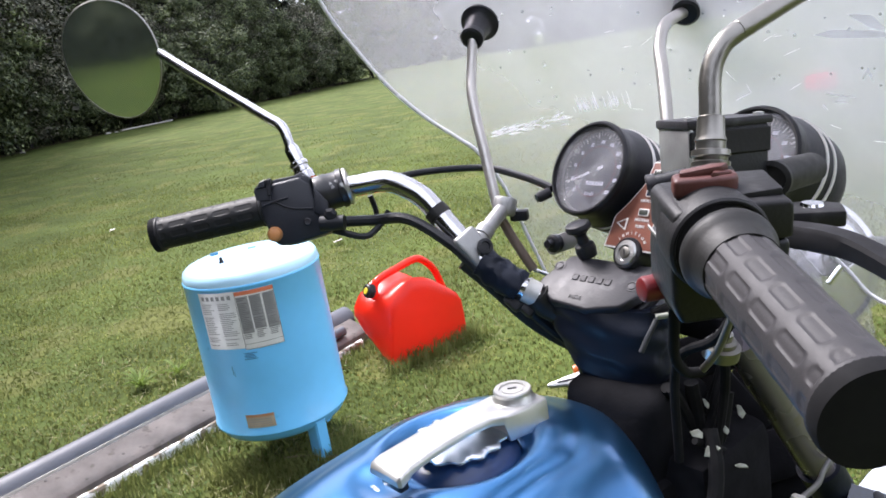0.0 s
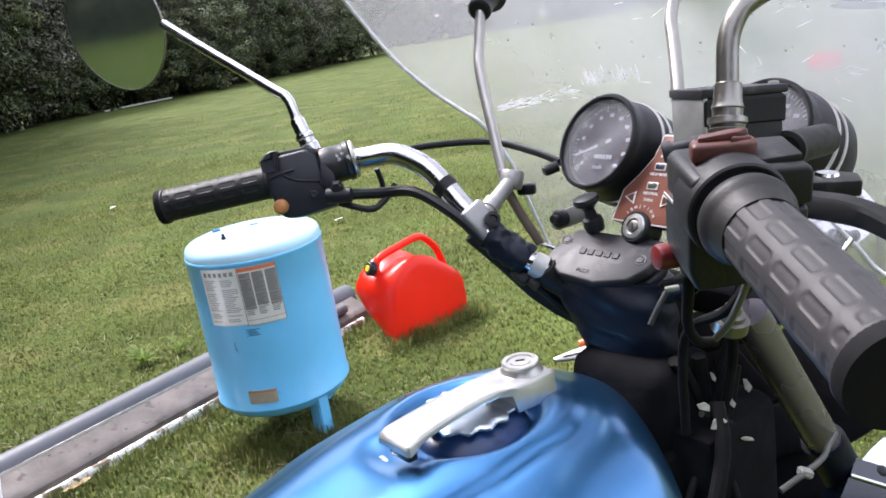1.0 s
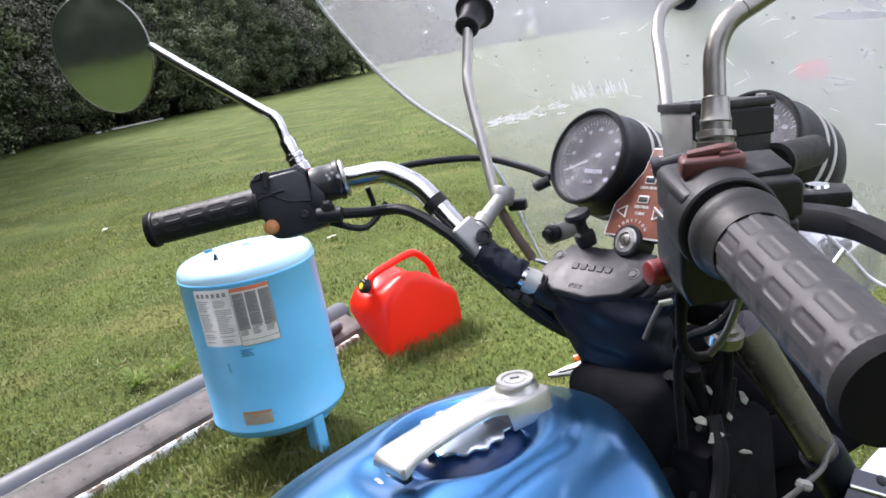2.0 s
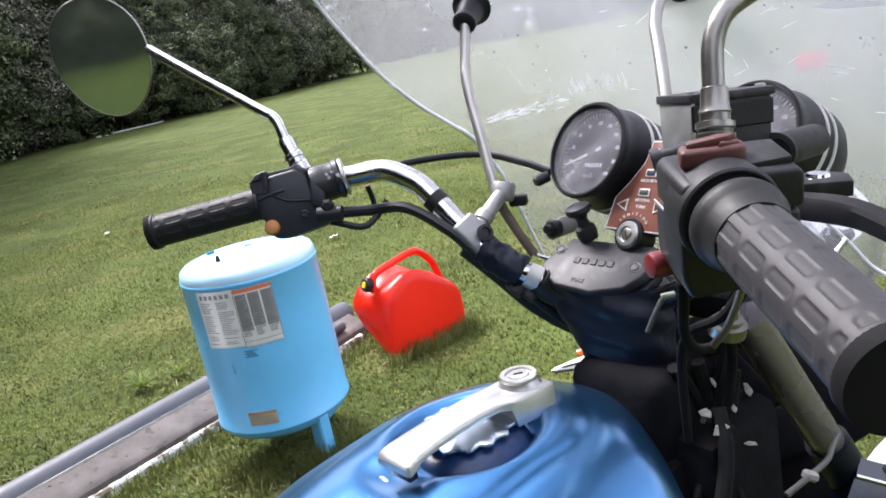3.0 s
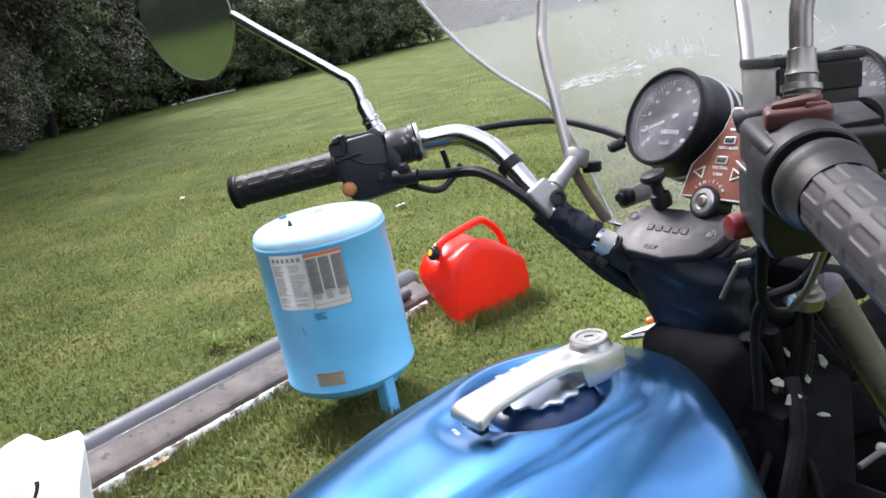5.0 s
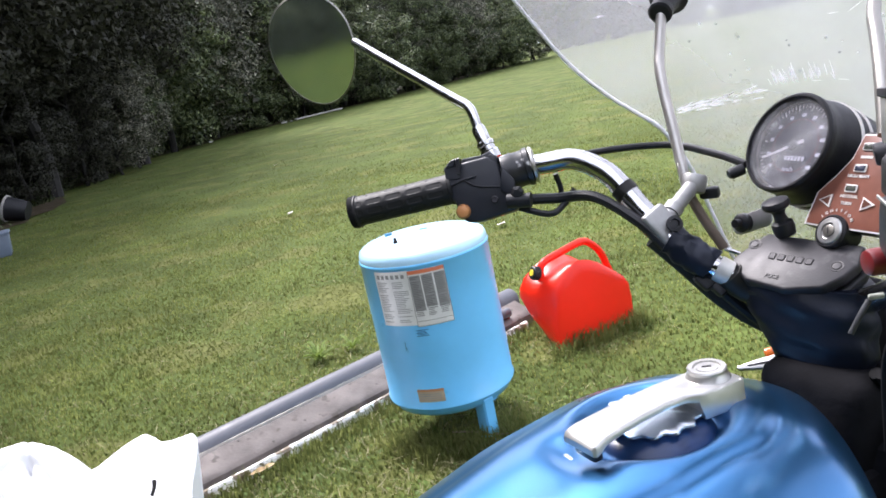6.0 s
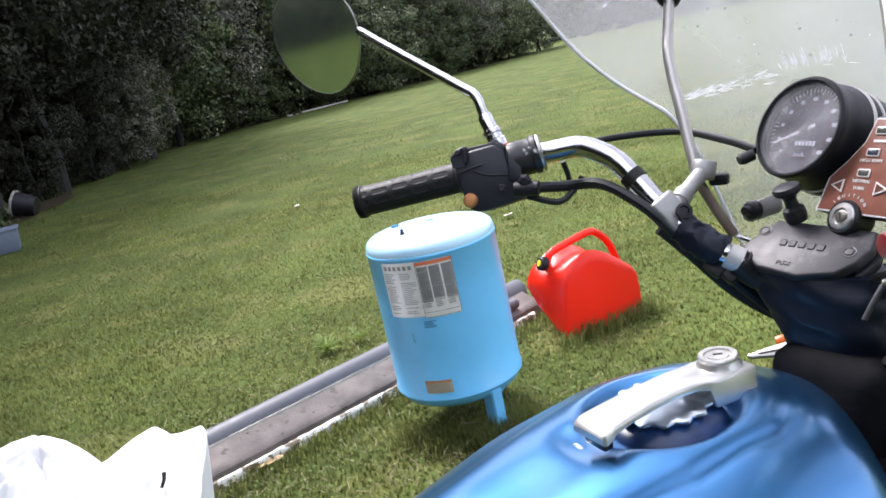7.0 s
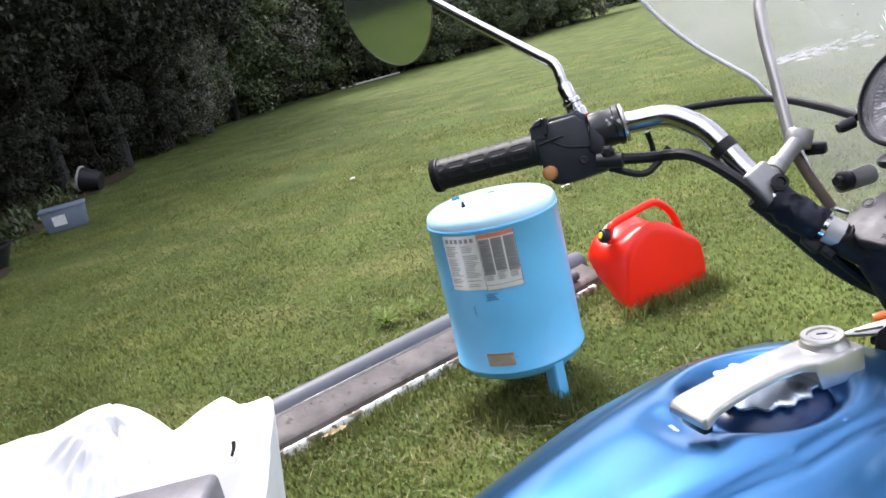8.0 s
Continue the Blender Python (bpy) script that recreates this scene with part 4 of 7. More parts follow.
# ---- bag ----
def bag():
    o = Vector((-1.8, 1.62, 0))
    t = thing("plastic_bag", o, "crumpled white plastic bag slumped on the grass", "bag")
    xs = [-2.60, -2.45, -2.30, -2.16, -1.98, -1.79, -1.72, -1.64, -1.595, -1.575, -1.50, -1.385, -1.333, -1.30, -1.285, -1.25, -1.184, -1.165]
    zs = [0.10, 0.22, 0.27, 0.295, 0.329, 0.393, 0.404, 0.38, 0.345, 0.285, 0.312, 0.368, 0.388, 0.372, 0.360, 0.362, 0.376, 0.362]
    n, k = 260, 120
    bm = bmesh.new()
    rows = []
    for j in range(k + 1):
        v = -1 + 2 * j / k
        row = []
        for i in range(n + 1):
            x = -2.60 + 1.435 * i / n
            ridge = float(np.interp(x, xs, zs))
            # planes falling from the ridge to the front and back, creased like stiff film
            fall = 1 - max(0.0, (0.28 - v) / 1.28) ** 1.7 if v < 0.28 else 1 - ((v - 0.28) / 0.72) ** 2.2
            left = max(0.0, 1 - abs(x + 1.72) / 0.2)
            fold = (0.05 + 0.05 * left) * abs(noise.noise((x * 3.1 + v * 0.8, v * 1.1 - x, 4))) + (0.022 + 0.03 * left) * abs(noise.noise((x * 7 - v * 2.5, v * 2.2 + x * 2, 7)))
            # creases drawn together at the top of the hump
            turn = math.atan2((v - 0.27) * 0.3, x + 1.70)
            away = math.hypot((v - 0.27) * 0.3, x + 1.70)
            fold += 0.075 * max(0.0, 1 - away / 0.26) * (1 - abs(math.sin(3.0 * turn + 2.2 * away))) ** 2.5 + 0.03 * left * abs(noise.noise((x * 13, v * 4, 2)))
            z = ridge * fall - fold * (1 - abs(v - 0.28) * 0.3) * min(1.0, abs(v - 0.28) * 3) - 0.012
            for lie in (-2.75, -2.05, -1.45, -0.95, -0.45):
                px, py = x + 1.685, (v - 0.16) * 0.3
                run, off = px * math.cos(lie) + py * math.sin(lie), px * math.sin(lie) - py * math.cos(lie)
                if 0 < run < 0.24:
                    z -= 0.020 * math.exp(-((off / (0.007 + 0.03 * run)) ** 2)) * (1 - run / 0.24)
            right = max(0.0, (x + 1.5) / 0.335)
            shear = 0.72 * (max(z, 0) - 0.37) * right ** 1.5
            skew = 0.75 * (0.28 - v) * 0.30 * min(1.0, right) ** 2
            row.append(bm.verts.new((x + skew + shear + 0.012 * noise.noise((x * 4, v * 3, 9)), 1.60 + v * (0.30 + 0.03 * math.sin(5 * x)), max(z, -0.012))))
        rows.append(row)
    for a, b in zip(rows, rows[1:]):
        for i in range(n):
            bm.faces.new((a[i], a[i + 1], b[i + 1], b[i]))
    rim = [*rows[0], *[r[-1] for r in rows[1:]], *rows[-1][-2::-1], *[r[0] for r in rows[-2:0:-1]]]
    low = [bm.verts.new((v.co.x - (0.20 * v.co.z if v.co.x > -1.5 else 0), v.co.y, -0.02)) for v in rim]
    for i in range(len(rim)):
        j = (i + 1) % len(rim)
        bm.faces.new((rim[i], rim[j], low[j], low[i]))
    bm.faces.new(low)
    tz = max(v.co.z for v in bm.verts if math.hypot(v.co.x + 1.24, v.co.y - 1.55) < 0.025)
    part("sack", bm, BAG, t, angle=0.9)
    tie = tube([(-1.240, 1.560, tz + 0.016), (-1.236, 1.548, tz + 0.004), (-1.240, 1.535, tz - 0.012)], (0.006, 0.004), 8, 3)
    part("tie", tie, BARK, t, "small dark tie")


bag()

gb = rbox((0.34, 0.16, 0.30), pose(-1.37, 1.335, 0.14, 0, 0, 20), 0.02, 3)
tagged(part("plastic_crate", gb, GREY_BOX), "dark grey plastic crate standing beside the white bag", "crate")


def tufts():
    """Longer grass left standing against the things on the lawn."""
    rnd = np.random.default_rng(21)
    n = 5200
    u = rnd.random(n)
    pick = rnd.random(n)
    x = np.empty(n)
    y = np.empty(n)
    a = pick < 0.18
    x[a], y[a] = -0.342 + 0.36 * u[a], 2.855 + 0.29 * u[a]
    c = (pick >= 0.18) & (pick < 0.45)
    ang = -2.6 + 2.4 * u[c]
    x[c], y[c] = -0.645 + 0.215 * np.cos(ang), 2.352 + 0.215 * np.sin(ang)
    d = pick >= 0.45
    h_low = d
    s = -1.0 + 2.2 * u[d]
    x[d], y[d] = -1.086 + 0.606 * s + 0.02, 2.369 + 0.795 * s - 0.015
    x += rnd.normal(size=n) * 0.035
    y += rnd.normal(size=n) * 0.035 - 0.015
    h = 0.03 + 0.045 * rnd.random(n) ** 2
    h[h_low] *= 0.55
    az = rnd.random(n) * 6.283
    dx, dy, w = np.cos(az), np.sin(az), 0.0016
    v = np.zeros((n, 5, 3), np.float32)
    v[:, 0] = np.stack([x + dy * w, y - dx * w, np.full(n, -0.012)], 1)
    v[:, 1] = np.stack([x - dy * w, y + dx * w, np.full(n, -0.012)], 1)
    v[:, 2] = np.stack([x + dx * h * 0.2 + dy * w, y + dy * h * 0.2 - dx * w, h * 0.6], 1)
    v[:, 3] = np.stack([x + dx * h * 0.2 - dy * w, y + dy * h * 0.2 + dx * w, h * 0.6], 1)
    v[:, 4] = np.stack([x + dx * h * 0.6, y + dy * h * 0.6, h], 1)
    base = np.arange(n)[:, None] * 5
    f = np.concatenate([base + [0, 1, 3], base + [0, 3, 2], base + [2, 3, 4]])
    tagged(new("long_grass", cloud_mesh("long_grass", v.reshape(-1, 3), f, BLADE)), "longer uncut grass against the things on the lawn", "grass", kind="stuff")


tufts()


def weed(x, y, n, reach, label, seed):
    """A rosette of broad weed leaves in the lawn."""
    g = random.Random(seed)
    t = thing("weed", (x, y, 0), label, "weed", group="weeds in the lawn")
    for i in range(n):
        a = 6.283 * i / n + 0.5 * g.random()
        ln, w, up = reach * (0.4 + 0.7 * g.random()), 0.004 + 0.004 * g.random(), 0.6 + 1.3 * g.random()
        d, sd = Vector((math.cos(a), math.sin(a), 0)), Vector((-math.sin(a), math.cos(a), 0))
        bm = bmesh.new()
        rows = []
        for k, wide in ((0.0, 0.2), (0.3, 0.8), (0.6, 1.0), (0.85, 0.6), (1.0, 0.06)):
            p = Vector((x, y, 0.004)) + d * ln * k + Vector((0, 0, ln * up * k * (1 - 0.62 * k)))
            rows.append([bm.verts.new(p + sd * w * wide + Vector((0, 0, 0.003))), bm.verts.new(p), bm.verts.new(p - sd * w * wide + Vector((0, 0, 0.003)))])
        for r0, r1 in zip(rows, rows[1:]):
            for k in range(2):
                bm.faces.new((r0[k], r0[k + 1], r1[k + 1], r1[k]))
        part("leaf", bm, WEED, t)


weed(-1.43, 3.07, 30, 0.10, "bright green broad-leaved weed growing beside the pipe", 2)
weed(-1.30, 3.16, 22, 0.075, "bright green broad-leaved weed growing beside the pipe", 5)
twig = tube([(-0.645, 2.237, 0.020), (-0.57, 2.215, 0.027), (-0.50, 2.200, 0.020), (-0.455, 2.205, 0.016)], (0.0035, 0.0020), 7, 4)
tagged(part("twig", twig, TWIG), "thin dry twig lying under the tank", "twig")
for k, (x, y) in enumerate(((-1.269, 2.086), (-1.245, 2.110), (-1.286, 2.065))):
    bm = bmesh.new()
    m = Matrix.Translation((x, y, 0.022)) @ pose(0, 0, 0, 20 - 14 * k, 15 * k - 10, 70 * k)
    rows = [[bm.verts.new(m @ Vector((u, v, 0.35 * abs(v) + 1.2 * u * u))) for v in (-w, 0, w)] for u, w in ((-0.022, 0.002), (-0.008, 0.011), (0.008, 0.012), (0.022, 0.002))]
    for r0, r1 in zip(rows, rows[1:]):
        for j in range(2):
            bm.faces.new((r0[j], r0[j + 1], r1[j + 1], r1[j]))
    tagged(part("dry_leaf", bm, DRY_LEAF), "curled tan dead leaf beside the batten", "leaf", group="dead leaves by the plank")

# ---- motorcycle ----
SF = pose(0.13, 0.72, 0, 0, 0, 42)
TF = pose(0.057, 0.625, 0, 0, 0, 40)
bike = thing("motorcycle", (0.05, 0.62, 0), "old blue touring motorcycle with clear windshield parked on grass", "motorcycle")
SW = lambda x, y, z: SF @ Vector((x, y, z))
TW = lambda x, y, z: TF @ Vector((x, y, z))


# fuel tank
TANK_Y = 0.0150  # the tank's middle line


def eased(xs, vs):
    """A table of values along the tank, rounded off between its knots."""
    grid = np.linspace(-0.48, 0.20, 681)
    line = np.interp(grid, xs, vs)
    k = np.exp(-((np.arange(-50, 51) / 20.0) ** 2))
    soft = np.convolve(np.pad(line, 50, mode="edge"), k / k.sum(), mode="valid")
    return lambda x: float(np.interp(x, grid, soft))


top_z = eased([-0.42, -0.28, -0.15, -0.05, 0.03, 0.10, 0.1155], [0.791, 0.8515, 0.8665, 0.8755, 0.8670, 0.8399, 0.81])
half_w = eased([-0.42, -0.28, -0.15, -0.05, 0.03, 0.10, 0.1155], [0.113, 0.153, 0.184, 0.177, 0.164, 0.094, 0.02])


def step(v):
    return 1 / (1 + math.exp(max(-40.0, min(40.0, v))))


def tank_z(x, y):
    """Height of the tank's skin: a crowned top, a raised middle panel edged by a groove, a well round the cap."""
    h = half_w(x)
    k = min(0.999, abs(y - TANK_Y) / h)
    z = top_z(x) - 0.17 * (1 - (1 - k**2.55) ** (1 / 2.0))
    w = math.hypot(y - TANK_Y, max(0.0, (x + 0.035) * 0.9)) - 0.0770 + 0.15 * max(0.0, -0.10 - x)
    near = 0.14 + 0.86 * step((y - TANK_Y + 0.030) / 0.009) * step((x - 0.022) / 0.010)
    z += near * (0.0058 * step(w / 0.0030) - 0.0034 * math.exp(-((w - 0.004) / 0.0065) ** 2))
    r = math.hypot(x + 0.057, y - 0.014)
    z -= 0.0190 * step((r - 0.0585) / 0.0036)
    well = math.hypot((x + 0.128) * 1.2, (y - 0.016) * 0.7)
    z -= 0.0040 * step((well - 0.019) / 0.0050)
    return z


def fuel_tank():
    bm = bmesh.new()
    nx, ny = 270, 300
    rows = []
    for i in range(nx + 1):
        x = -0.42 + 0.5355 * i / nx
        h = half_w(x)
        row = []
        for j in range(ny + 1):
            q = -1 + 2 * j / ny
            y = TANK_Y + h * (0.55 * q + 0.45 * math.sin(q * math.pi / 2)) * 0.9995
            row.append(bm.verts.new(TW(x, y, tank_z(x, y))))
        row.append(bm.verts.new(TW(x, TANK_Y + h * 0.8, top_z(x) - 0.24)))
        row.insert(0, bm.verts.new(TW(x, TANK_Y - h * 0.8, top_z(x) - 0.24)))
        rows.append(row)
    for a, b in zip(rows, rows[1:]):
        for k in range(len(a) - 1):
            bm.faces.new((a[k], a[k + 1], b[k + 1], b[k]))
        bm.faces.new((a[-1], a[0], b[0], b[-1]))
    bm.faces.new(rows[0])
    bm.faces.new(rows[-1][::-1])
    tank = part("fuel_tank", bm, BLUE_PAINT, bike, "glossy metallic blue fuel tank", angle=1.3)
    # filler cap with scalloped rim
    m = TF @ Matrix.Translation((-0.057, 0.012, 0.8555))
    bm = bmesh.new()
    prof = [(0.0330, 0.0145), (0.0375, 0.0165), (0.0386, 0.0180), (0.0382, 0.0194), (0.0350, 0.0204), (0.0, 0.0213)]
    scallop = lambda r, a: r + (0.0021 * math.cos(14 * a) if r > 0.036 else 0)
    rings = []
    for r, z in prof:
        rings.append([bm.verts.new(m @ Vector((scallop(r, a) * math.cos(a), scallop(r, a) * math.sin(a), z))) for a in [2 * math.pi * k / 140 for k in range(140)]] if r else [bm.verts.new(m @ Vector((0, 0, z)))])
    for a, b in zip(rings, rings[1:]):
        for k in range(140):
            l = (k + 1) % 140
            bm.faces.new((a[k], a[l], b[l], b[k]) if len(b) > 1 else (a[k], a[l], b[0]))
    bm.faces.new(rings[0])
    cap = part("filler_cap", bm, CAP_CHROME, tank, "chrome filler cap with a scalloped rim")
    # skirt widened so its dark colour fills the shaded well
    part("cap_skirt", lathe([(0.0500, -0.016), (0.0495, 0.002), (0.0470, 0.0065), (0.0420, 0.0105), (0.0330, 0.0146)], m, 72), WELL_SHADE, cap, "cap skirt coloured navy for the shade in the well")
    # lever across the cap: an arched blade that ends in a square block under the lock
    secs = []
    for x, zt, th, yl, yr in ((-0.1375, 0.8865, 0.0050, 0.0180, -0.0170), (-0.1350, 0.8895, 0.0085, 0.0192, -0.0185), (-0.1300, 0.8912, 0.0085, 0.0195, -0.0182), (-0.1240, 0.8920, 0.0062, 0.0196, -0.0172), (-0.105, 0.8926, 0.0056, 0.0198, -0.0150), (-0.085, 0.8930, 0.0056, 0.0200, -0.0135), (-0.060, 0.8930, 0.0058, 0.0200, -0.0132), (-0.042, 0.8926, 0.0064, 0.0200, -0.0150), (-0.0325, 0.8920, 0.0080, 0.0198, -0.0190), (-0.0295, 0.8915, 0.0225, 0.0197, -0.0210), (-0.010, 0.8905, 0.0230, 0.0195, -0.0222), (0.0100, 0.8895, 0.0230, 0.0190, -0.0226), (0.0140, 0.8885, 0.0215, 0.0178, -0.0215), (0.0155, 0.8860, 0.0180, 0.0160, -0.0195)):
        e = 0.0022
        ring = [(yr, zt - th), (yl, zt - th), (yl, zt - e), (yl - e * 0.35, zt - e * 0.35), (yl - e, zt), ((yl + yr) / 2, zt + 0.0006), (yr + e, zt), (yr + e * 0.35, zt - e * 0.35), (yr, zt - e)]
        secs.append([TW(x, y, z) for y, z in ring])
    part("cap_lever", loft(secs), LEVER, tank, "cast aluminium filler cap lever", angle=0.6)
    # catch coloured black to carry the shadow under the lever's tip
    part("lever_catch", rbox((0.009, 0.024, 0.014), TF @ pose(-0.1285, 0.001, 0.8785), 0.002, 2), BLACK, tank)
    m = TF @ Matrix.Translation((-0.0035, -0.001, 0.888))
    part("lock_neck", lathe([(0.0195, -0.001), (0.0178, 0.0030), (0.0162, 0.0055), (0.0156, 0.0080)], m, 40), LEVER, tank)
    part("lock_barrel", lathe([(0.0156, 0.0075), (0.0158, 0.0102), (0.0150, 0.0113), (0.0112, 0.0113), (0.0108, 0.0095), (0.0088, 0.0095), (0.0085, 0.0108), (0.0, 0.0110)], m, 40), LEVER, tank, "round key lock with a raised ring")
    part("keyhole", rbox((0.0075, 0.0018, 0.001), m @ pose(0, 0, 0.0111, 0, 0, -40), 0.0002, 1), BLACK, tank)
    part("hinge_tab", prism([(-0.004, -0.008), (0.004, -0.006), (0.005, 0.004), (0.0, 0.008), (-0.003, 0.004)], 0.0030, TF @ pose(-0.136, 0.0225, 0.8620, 0, -10, 0), 0.001, None, 2), CAP_CHROME, tank, "small chrome hinge tab")
    part("vent_mark", rbox((0.010, 0.004, 0.0012), TF @ pose(-0.062, 0.094, tank_z(-0.062, 0.094) + 0.0002, 0, 0, 20), 0.0004, 1), BLACK, tank)


fuel_tank()

# handlebar
L_END, L_IN = Vector((-0.289, 0.838, 1.0325)), Vector((-0.183, 0.843, 1.039))
R_END, R_IN = Vector((0.1515, 0.247, 1.0492)), Vector((0.151, 0.358, 1.068))
bar_pts = [L_END, L_IN, (-0.103, 0.852, 1.049), (-0.073, 0.847, 1.050), (-0.037, 0.843, 1.050), (-0.007, 0.828, 1.035), (0.010, 0.818, 1.015), (0.026, 0.807, 0.992), (0.045, 0.790, 0.968), (0.069, 0.774, 0.945), (0.087, 0.767, 0.934), (0.11, 0.765, 0.912), (0.15, 0.755, 0.893), (0.19, 0.72, 0.90), (0.215, 0.65, 0.94), (0.205, 0.56, 1.01), (0.188, 0.49, 1.045), R_IN - (R_END - R_IN).normalized() * 0.05, R_IN, R_END]
part("handlebar", tube(bar_pts, 0.0113, 20, 8), BAR_CHROME, bike, "bent chrome handlebar tube")


def grip(name, a, b, r, material, label):
    """A rubber grip from its inner end a to its outer end b, with rows of sunk slots."""
    d = (b - a).length
    m = frame_of(a, b - a, (0, 0, 1))
    nt, nl = 160, 110
    bm = bmesh.new()
    rings = []
    for i in range(nl + 1):
        z = d * i / nl
        ring = []
        for k in range(nt):
            th = 2 * math.pi * k / nt
            rr = r
            col = ((th / (2 * math.pi) * 10) % 1.0 - 0.5) * 2 * math.pi * r / 10
            s = (((z / d - 0.06) / 0.2) % 1.0 - 0.5) * 0.2 * d
            if 0.05 < z / d < 0.93:
                qx, qz = max(0.0, abs(col) - 0.0006), max(0.0, abs(s) - 0.0064)
                edge = 0.0023 - math.hypot(qx, qz)
                rr = r - 0.0006 * max(0.0, min(1.0, edge / 0.0009 + 0.5))
            if z / d > 0.95:
                rr = r * 1.10
            if z / d < 0.03:
                rr = r * 1.06
            ring.append(bm.verts.new(m @ Vector((rr * math.cos(th), rr * math.sin(th), z))))
        rings.append(ring)
    for p, q in zip(rings, rings[1:]):
        for k in range(nt):
            bm.faces.new((p[k], p[(k + 1) % nt], q[(k + 1) % nt], q[k]))
    bm.faces.new(rings[0][::-1])
    cap = [bm.verts.new(m @ Vector((0.9 * r * math.cos(2 * math.pi * k / nt), 0.9 * r * math.sin(2 * math.pi * k / nt), d + 0.002))) for k in range(nt)]
    for k in range(nt):
        bm.faces.new((rings[-1][k], rings[-1][(k + 1) % nt], cap[(k + 1) % nt], cap[k]))
    bm.faces.new(cap)
    g = part(name, bm, material, bike, label, angle=0.5)
    part("end_disc", lathe([(r * 1.10, -0.004), (r * 1.12, -0.001), (r * 1.08, 0.0028), (r * 0.5, 0.0036), (0.0, 0.0034)], m @ Matrix.Translation((0, 0, d)), 48), DEAD_BLACK, g)
    return g


grip("left_grip", L_IN + Vector((0.012, 0, 0.0015)), L_END, 0.0168, RUBBER, "black ribbed rubber handlebar grip")
grip("right_grip", R_IN, R_END, 0.0168, WORN_RUBBER, "worn grey rubber throttle grip with sunk slots")

# left switch housing
BD = (Vector((-0.103, 0.852, 1.049)) - L_IN).normalized()
LH = frame_of((-0.161, 0.820, 1.013), (0.05, -1, 0.25), (1, 0, 0))
shell = prism([(-0.015, 0.024), (-0.0075, 0.0153), (-0.004, -0.001), (0.003, -0.0085), (0.017, -0.009), (0.060, -0.002), (0.062, 0.010), (0.047, 0.033), (0.044, 0.052), (0.034, 0.060), (0.0035, 0.057), (-0.014, 0.041)], 0.036, LH @ Matrix.Translation((0, 0, -0.038)), 0.0035, None, 3)
housing = part("left_switch_housing", shell, SWITCH, bike, "black left switch housing")
part("upper_shell", prism([(0.004, 0.040), (0.044, 0.046), (0.0445, 0.058), (0.036, 0.0655), (0.028, 0.0625), (0.0045, 0.0615)], 0.034, LH @ Matrix.Translation((0, 0, -0.040)), 0.0022, None, 2), SWITCH, housing)
part("upper_step", prism([(0.030, 0.044), (0.0435, 0.049), (0.0440, 0.059), (0.036, 0.062)], 0.004, LH @ Matrix.Translation((0, 0, -0.007)), 0.0015, None, 2), SWITCH, housing)
part("housing_seam", tube([LH @ Vector((-0.009, 0.0345, -0.0012)), LH @ Vector((0.004, 0.0380, -0.0006)), LH @ Vector((0.019, 0.0402, -0.0010))], 0.0011, 8, 3), WORN, housing)
part("dip_switch", prism([(-0.0152, 0.0533), (-0.0137, 0.0402), (0.0018, 0.0394), (0.0039, 0.0634), (-0.0077, 0.0606)], 0.015, LH @ Matrix.Translation((0, 0, -0.016)), 0.0012, None, 1), SWITCH, housing)
part("switch_ridge", rbox((0.004, 0.018, 0.004), LH @ pose(0.0022, 0.053, 0.003, 0, 0, -4), 0.001, 1), BLACK, housing)
part("switch_lid", prism([(-0.0125, 0.0535), (-0.0020, 0.0545), (-0.0005, 0.0625), (-0.0075, 0.0600)], 0.004, LH @ Matrix.Translation((0, 0, -0.002)), 0.0008, None, 1), SWITCH, housing)
part("shell_step", prism([(0.044, 0.020), (0.0595, 0.010), (0.0600, 0.030), (0.0480, 0.046)], 0.006, LH @ Matrix.Translation((0, 0, -0.004)), 0.0015, None, 2), SWITCH, housing)
part("housing_screw", lathe([(0.0042, -0.001), (0.0042, 0.0012), (0.0030, 0.0018), (0.0, 0.0012)], LH @ Matrix.Translation((0.036, 0.012, 0)), 16), WORN, housing)
part("lower_seam", tube([LH @ Vector((0.004, 0.0385, -0.0008)), LH @ Vector((0.020, 0.0290, -0.0004)), LH @ Vector((0.044, 0.0250, -0.0008))], 0.0009, 8, 3), WORN, housing)
part("horn_button", lathe([(0.0080, -0.004), (0.0080, -0.0005), (0.0068, 0.0014), (0.0064, 0.0030), (0.005, 0.0038), (0, 0.0040)], LH @ Matrix.Translation((0.0002, 0.0042, 0)), 24), ORANGE, housing, "faded amber horn button")
col = lathe([(0.0145, -0.002), (0.020, 0.0), (0.0205, 0.012), (0.0195, 0.014), (0.0195, 0.024), (0.021, 0.025), (0.021, 0.03), (0.0125, 0.033)], frame_of(L_IN + BD * 0.070 + Vector((0, 0, -0.002)), BD), 28)
perch = part("clutch_perch", col, CHIPPED, bike, "black clamp with chipped paint")
part("bright_ring", lathe([(0.0150, 0.0315), (0.0203, 0.0320), (0.0203, 0.0345), (0.0180, 0.0360), (0.0150, 0.0365)], frame_of(L_IN + BD * 0.070 + Vector((0, 0, -0.002)), BD), 28), SATIN, perch, "bare metal clamp ring")
part("clamp_bolt", lathe([(0.007, 0), (0.007, 0.006), (0.004, 0.008), (0, 0.008)], frame_of(Vector((-0.098, 0.815, 1.030)), (0, -1, 0.1)), 6), BLACK, perch)
part("adjuster", tube([(-0.11, 0.815, 1.022), (-0.085, 0.812, 1.02)], 0.008, 14, 3), BLACK, perch)

